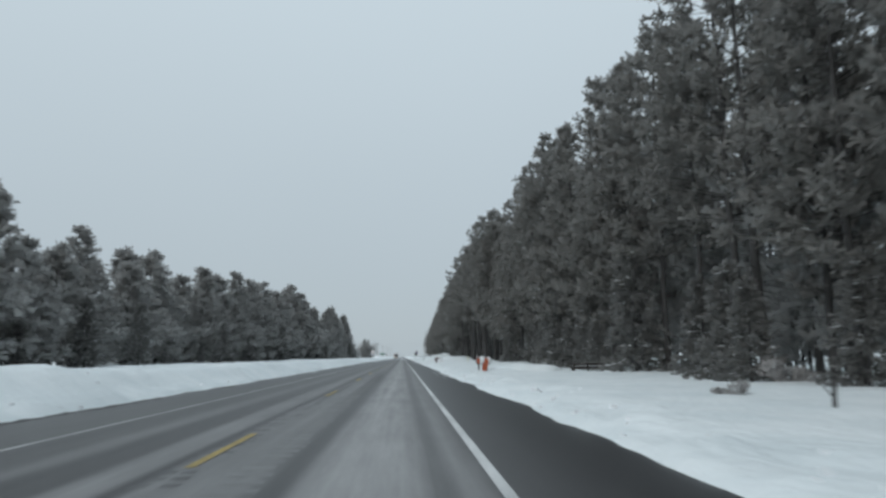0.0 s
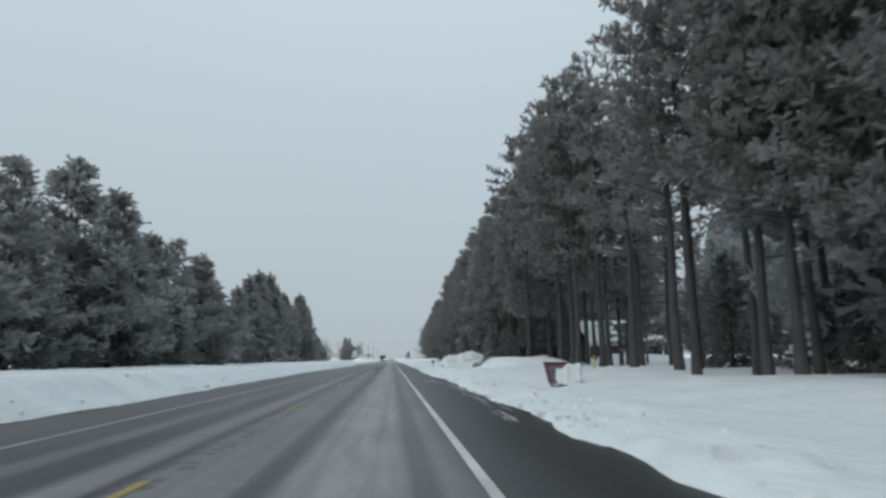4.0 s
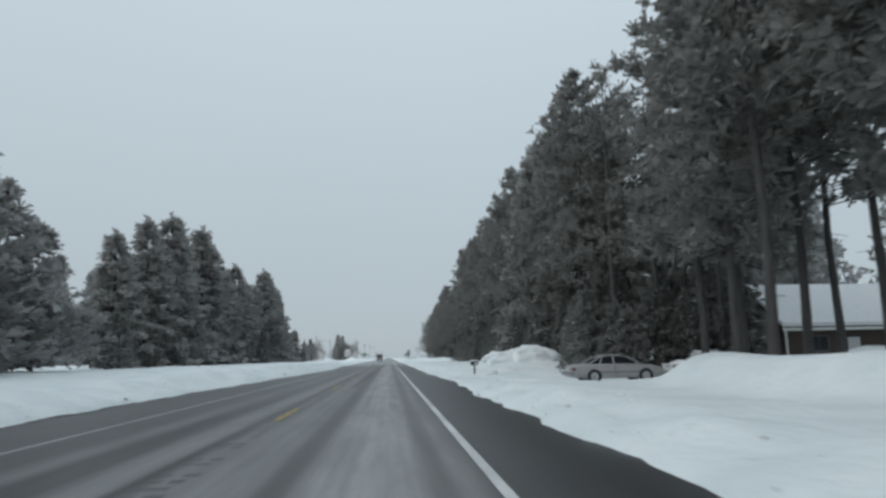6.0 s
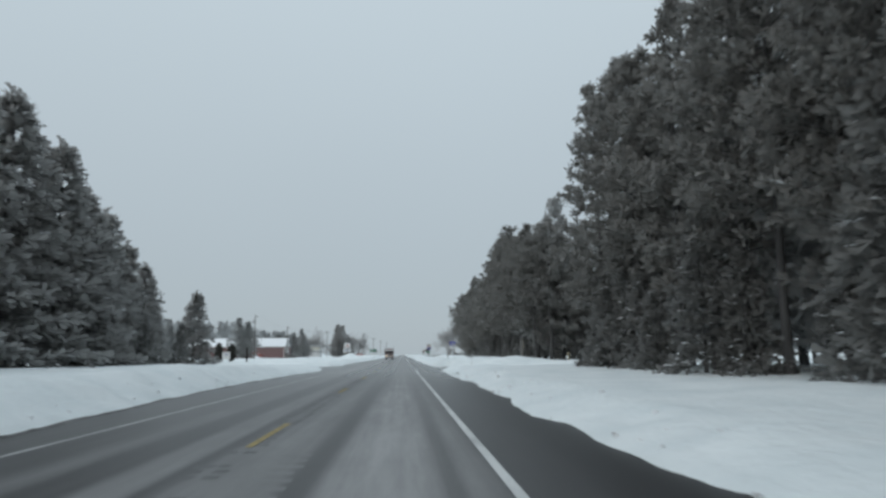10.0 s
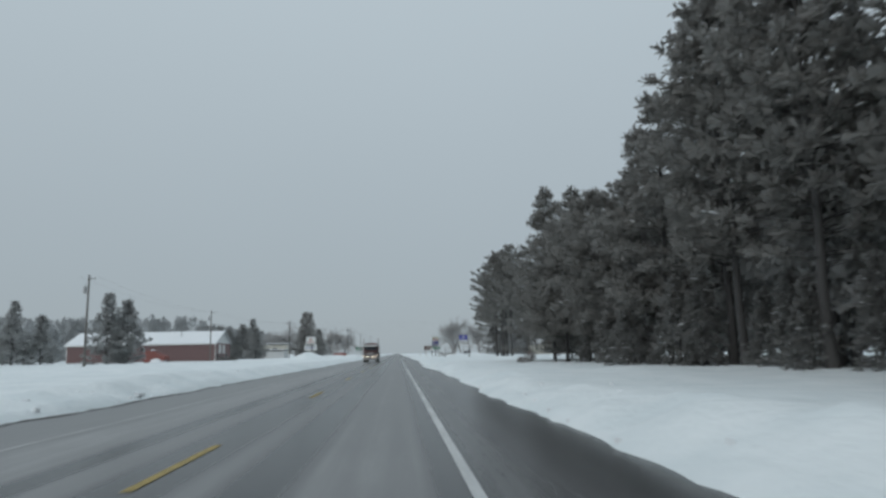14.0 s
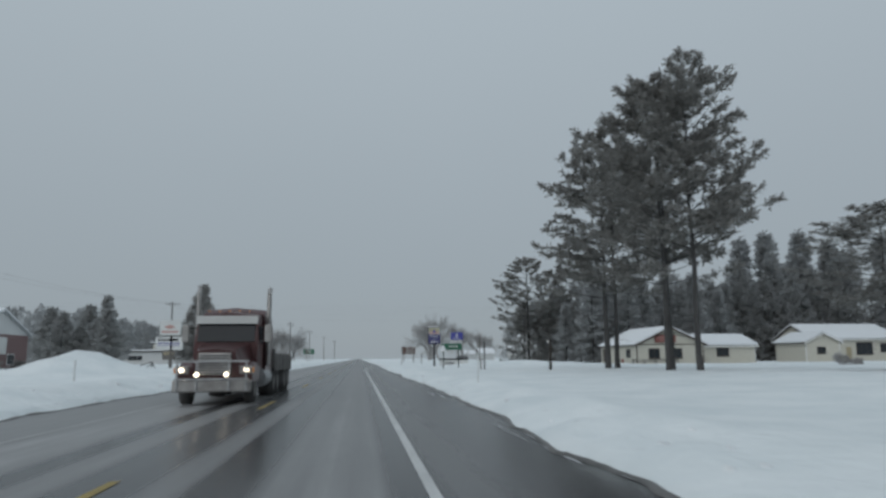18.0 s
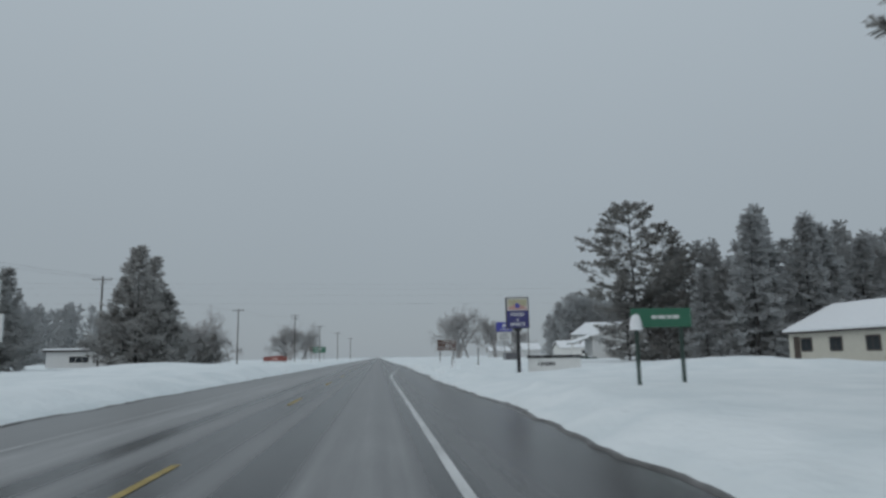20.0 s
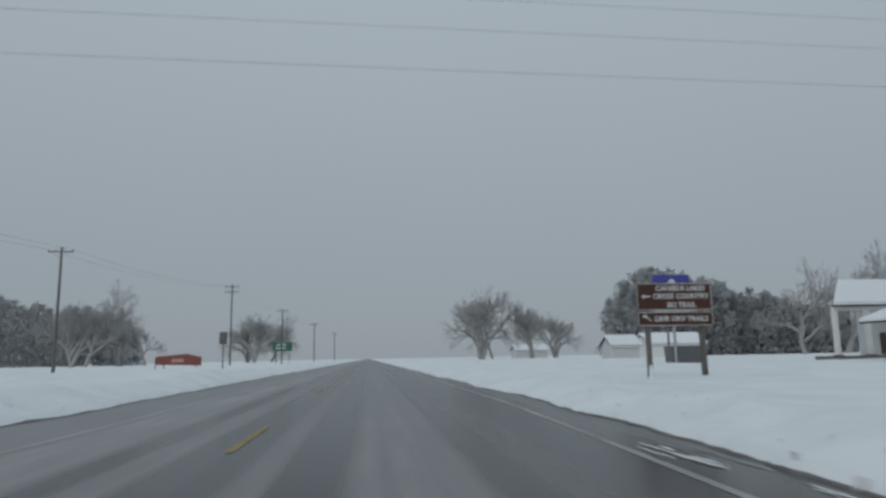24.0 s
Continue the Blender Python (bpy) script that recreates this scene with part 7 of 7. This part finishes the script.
rw = random.Random(9)
# spruce grey with the haze behind the motel mixed into it
GREYWOODS = surface("hazed_spruce_mass", (0.34, 0.345, 0.345), (0.42, 0.425, 0.425), 0.1, 2, 0.85, bump=0, spec=0.04, island=0.03, through_light=0.65)
RIDGE = ((-85, 12), (-92, 18), (-99, 22), (-112, 23), (-125, 24.5), (-146, 31), (-330, 33))
# the woods below carry their haze in the needle colour
far_woods([(-85 - 1.5 * k + rw.uniform(-2, 2), 815 + rw.uniform(-8, 25), float(np.interp(85 + 1.5 * k, [-p[0] for p in RIDGE], [p[1] for p in RIDGE])) * rw.uniform(.88, 1.03)) for k in range(160)], 91, PALE, "far wooded ridge in painted haze grey")
far_woods([(-150 - 2.0 * k + rw.uniform(-2, 2), 640 + rw.uniform(-12, 12), 17 + rw.uniform(-3, 3)) for k in range(60)], 92, PALE, "far wooded ridge beyond the field in painted haze grey")
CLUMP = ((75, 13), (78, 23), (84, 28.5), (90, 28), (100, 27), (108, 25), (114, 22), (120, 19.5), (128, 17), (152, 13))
far_woods([(75 + .6 * k + rw.uniform(-1, 1), 760 + rw.uniform(-6, 14), float(np.interp(75 + .6 * k, *zip(*CLUMP))) * rw.uniform(.85, 1.02)) for k in range(128)], 93, PALE, "far evergreen clump behind the town in painted haze grey")
far_woods([(125 + 2.4 * k + rw.uniform(-2, 2), 800 + rw.uniform(-12, 12), 16 + rw.uniform(-4, 4)) for k in range(36)], 94, PALE, "low far woods beyond the town in painted haze grey")
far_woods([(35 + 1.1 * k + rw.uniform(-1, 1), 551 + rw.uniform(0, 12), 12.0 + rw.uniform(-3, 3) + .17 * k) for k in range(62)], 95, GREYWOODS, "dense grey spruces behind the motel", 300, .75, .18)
# dark box on a post and a green road sign further along
t_ = thing("post_box_sign", "narrow dark board on a post beside the road", "sign", at_ground(-14.9, 628.7))
part("post", box(-.06, .06, -.06, .06, -.5, 2.6, .01), OLDWOOD, t_)
part("board", box(-.36, .36, -.1, .02, 2.35, 3.55, .015), OLDWOOD, t_)
t_ = thing("direction_sign", "green direction sign on two posts", "sign", at_ground(-21.4, 728.5))
for x in (-1.6, 1.5):
    part("post", box(x, x + .14, .02, .16, -.5, 4.9, .01), OLDWOOD, t_)
pn = part("panel", box(-2.3, 2.3, -.04, .02, 2.9, 5.0, .02), SIGNGREEN, t_)
bars((.9, 1.3), -1.5, 4.4, .3, -.042, SIGNWHITE, pn, .2)
bars((1.4, .8), -1.6, 3.6, .3, -.042, SIGNWHITE, pn, .2)


def slush(x, y, w, l, seed, mat=SLUSH, label="ragged streaks of grey slush on the wet shoulder"):
    """Ragged slivers of slush, drawn out along their longer side."""
    rs = np.random.RandomState(seed)
    v, f = [], []
    along = l >= w
    for j in range(6):
        L, W = max(l, w) * rs.uniform(.25, .9), min(l, w) * rs.uniform(.05, .18)
        cu, cv = rs.uniform(-.5, .5) * max(l, w), rs.uniform(-.5, .5) * min(l, w)
        m, n = 12, len(v)
        t = np.linspace(-.5, .5, m)
        wid = W * np.sqrt(np.maximum(0, 1 - (2 * t) ** 2)) * rs.uniform(.35, 1.3, m)
        mid = cv + np.cumsum(rs.normal(0, .12, m)) * W
        for s in (-1, 1):
            for i in range(m):
                a, b = cu + t[i] * L, mid[i] + s * wid[i] / 2 + s * .004
                v.append((b, a, .004 + .0015 * j) if along else (a, b, .004 + .0015 * j))
        f += [(n + i, n + m + i, n + m + i + 1, n + i + 1) if along else (n + i, n + i + 1, n + m + i + 1, n + m + i) for i in range(m - 1)]
    ob = new("slush_patch", np_mesh("slush_patch", v, f, mat))
    ob.matrix_basis = pose(x, y, float(road_z(x)) + .004)
    return tagged(ob, label, "slush", "slush patches on the shoulder", "stuff")


for k, (x, y, w, l) in enumerate(((1.9, 134.5, .5, 1.1), (2.5, 136.0, .5, 1.4), (2.95, 128.5, .6, 7.0), (2.95, 122.5, .7, 6.0), (2.9, 57.5, .8, 6.0), (2.7, 60.5, .6, 3.6), (2.95, 116.0, .6, 5.0), (2.6, 110.5, .5, 3.0), (3.0, 199.0, .4, 2.0), (3.9, 569.0, .4, 2.0), (3.7, 548.5, .8, 3.5), (4.1, 552.0, .8, 4.0), (4.4, 556.0, .8, 4.0), (3.1, 430.0, .7, 5.0), (3.3, 441.0, .6, 6.0), (3.4, 470.0, .6, 5.0), (3.4, 457.0, .6, 5.0), (6.0, 311.2, 3.0, 1.0), (8.2, 319.4, 5.5, .9), (12.5, 319.0, 5.0, .8), (4.6, 306.5, .9, 2.6), (6.2, 321.0, 4.0, .9))):
    slush(x, y, w, l, 200 + k)


def tyre_ridge(points, seed):
    """A low ridge of snow pressed up beside a tyre track."""
    t = np.linspace(0, 1, len(points))
    u = np.linspace(0, 1, 60)
    x, y = np.interp(u, t, [p[0] for p in points]), np.interp(u, t, [p[1] for p in points])
    k = np.ones(9) / 9
    x[4:-4], y[4:-4] = np.convolve(x, k, "valid"), np.convolve(y, k, "valid")
    dx, dy = np.gradient(x), np.gradient(y)
    n = np.hypot(dx, dy)
    sx, sy = -dy / n, dx / n
    h = (.05 + .05 * vnoise(u * 40, seed, 1.0)) * np.sin(np.pi * u) ** .5
    w = .16 + .08 * vnoise(u * 40, seed + 7, 1.0)
    x, y, sx, sy, h, w, u = (a[5:-5] for a in (x, y, sx, sy, h, w, u))
    h = h * np.minimum(1, np.minimum(np.arange(len(h)), np.arange(len(h))[::-1]) / 8)
    rows = []
    for off, up in ((-1, -.05), (-.5, .7), (0, 1.0), (.5, .7), (1, -.05)):
        a, b = x + sx * w * off, y + sy * w * off
        rows.append(np.stack([a, b, ground_z(a, b) + h * up - .012], -1))
    m = len(u)
    q = np.array([(r * m + i, (r + 1) * m + i, (r + 1) * m + i + 1, r * m + i + 1) for r in range(4) for i in range(m - 1)])
    return tagged(new("tyre_ridge", np_mesh("tyre_ridge", np.concatenate(rows), q, SNOW, True)), "low ridge of snow beside a tyre track", "snow", "tyre tracks in the drive")


tyre_ridge(((6.0, 184.5), (6.4, 181.3), (7.2, 178.4), (8.8, 176.4)), 3)
tyre_ridge(((6.2, 185.0), (5.6, 181.0), (4.8, 177.4), (3.9, 174.4)), 5)
tyre_ridge(((7.6, 185.4), (7.9, 183.0), (9.2, 180.6), (11.5, 179.0)), 9)
for k, (x, y, w, l) in enumerate(((3.0, 46.6, .8, 4.5), (2.7, 49.6, .7, 2.6), (3.3, 44.0, .6, 2.4), (3.42, 569.0, .55, 2.0), (3.6, 566.4, .4, 1.4), (2.2, 135.2, .5, 1.6), (2.6, 133.6, .45, 1.2), (3.0, 126.0, .5, 3.0), (3.0, 59.0, .5, 2.6), (3.2, 55.5, .5, 2.2))):
    slush(x, y, w, l, 280 + k, PILE, "ragged white remains of snow on the wet shoulder")
for k, (x, y, w, l) in enumerate(((4.5, 183.6, 2.4, .5), (4.9, 182.9, 1.8, .4))):
    slush(x, y, w, l, 260 + k).location.z = gz(x, y) + .06


def side_rim():
    """Dark wet slush along the foot of the bank beyond the side road."""
    x = np.arange(4.6, 40, .22)
    y = np.full(len(x), 319.0)
    for _ in range(400):
        y = np.where(snow_depth_in(x, y) < .02, y + .05, y)
    z = np.where(x < 6.9, road_z(x), -.195)
    h, w = .05 + .06 * vnoise(x, 71, .6), .10 + .22 * vnoise(x, 72, 1.4)
    rows = [np.stack([x, y - w, z + .003], -1), np.stack([x, y - w * .5, z + h * .6], -1), np.stack([x, y + .05, z + h], -1), np.stack([x, y + .35, z + h * .4], -1)]
    n = len(x)
    q = np.array([(k * n + i, k * n + i + 1, (k + 1) * n + i + 1, (k + 1) * n + i) for k in range(3) for i in range(n - 1)])
    return tagged(new("slush_rim", np_mesh("slush_rim", np.concatenate(rows), q, RIM, True)), "dark ragged ridge of dirty slush and bank shade along the road edge", "slush", kind="stuff")


side_rim()


def slush_rim(edge, side, y0, y1, seed):
    """A low ragged dark ridge where snow meets asphalt: dirty wet slush, on the left also bank shade."""
    rs = np.random.RandomState(seed)
    y = np.arange(y0, y1, .22)
    e = np.array([float(edge(v)) for v in y]) + side * .06
    w = .02 + .06 * vnoise(y, seed, 1.3) ** 2 + .06 * vnoise(y, seed + 9, .5) * vnoise(y, seed + 5, 6.0)
    h = .025 + .04 * vnoise(y, seed + 3, .6)
    z = road_z(e)
    rows = [np.stack([e - side * w, y, z - .02], -1), np.stack([e - side * w * .6, y, z + h * .55 + rs.uniform(-.008, .008, len(y))], -1),
            np.stack([e + side * .02, y, z + h + rs.uniform(-.012, .012, len(y))], -1), np.stack([e + side * .12, y, z + h * .5], -1)]
    n = len(y)
    q = np.array([(k * n + i, (k + 1) * n + i, (k + 1) * n + i + 1, k * n + i + 1) for k in range(3) for i in range(n - 1)])
    ob = new("slush_rim", np_mesh("slush_rim", np.concatenate(rows), q, RIM, True))
    return tagged(ob, "dark ragged ridge of dirty slush and bank shade along the road edge", "slush", kind="stuff")


slush_rim(edge_right, 1, 420, 640, 7)
# the left rims also stand in for the shade under the bank
slush_rim(edge_left, -1, 342, 640, 17)
slush_rim(edge_left, -1, -6, 300, 27)


# ---- chunks of snow thrown out by the plough ----
def snow_clods(seed, count, zones, lo, hi, reach=1.0, share=.72, mat=PILE):
    """Small angular chunks lying on the banks, denser where the plough piled them up."""
    rs = np.random.RandomState(seed)
    v, f, n = [], [], 0
    corners = np.array([(sx, sy, sz) for sx in (-1, 1) for sy in (-1, 1) for sz in (-1, 1)], float)
    quads = np.array([(0, 1, 3, 2), (4, 6, 7, 5), (0, 4, 5, 1), (2, 3, 7, 6), (0, 2, 6, 4), (1, 5, 7, 3)])
    pick = np.concatenate([[i] * z[2] for i, z in enumerate(zones)])
    for k in range(count):
        z0, z1, _ = zones[rs.choice(pick)]
        y = rs.uniform(z0, z1)
        s = abs(rs.normal(0, reach)) + .1
        right = rs.rand() < share
        x = float(edge_right(y)) + s if right else float(edge_left(y)) - s
        if float(snow_depth_in(np.array([x]), np.array([y]))[0]) < .05:
            continue
        r = rs.uniform(lo, hi) * (1.8 if rs.rand() < .1 else 1)
        c = corners * r * rs.uniform(.6, 1.3, 3) + rs.normal(0, r * .22, (8, 3))
        a = rs.uniform(0, 6.28)
        c[:, 0], c[:, 1] = c[:, 0] * math.cos(a) - c[:, 1] * math.sin(a), c[:, 0] * math.sin(a) + c[:, 1] * math.cos(a)
        v.append(c + [x, y, gz(x, y) + r * .1])
        f.append(quads + n)
        n += 8
    ob = new("snow_clods", np_mesh("snow_clods", np.concatenate(v), np.concatenate(f), mat))
    return tagged(ob, "small chunks of snow scattered over the ploughed banks", "snow", kind="stuff")


snow_clods(301, 1500, ((-6, 300, 5), (100, 135, 2), (185, 215, 1), (321, 336, 3), (336, 420, 1), (420, 480, 1), (515, 580, 2)), .02, .055)
snow_clods(302, 520, ((322, 336, 4), (196, 203, 1), (520, 560, 1)), .03, .085, 4.5, .95, SNOW)
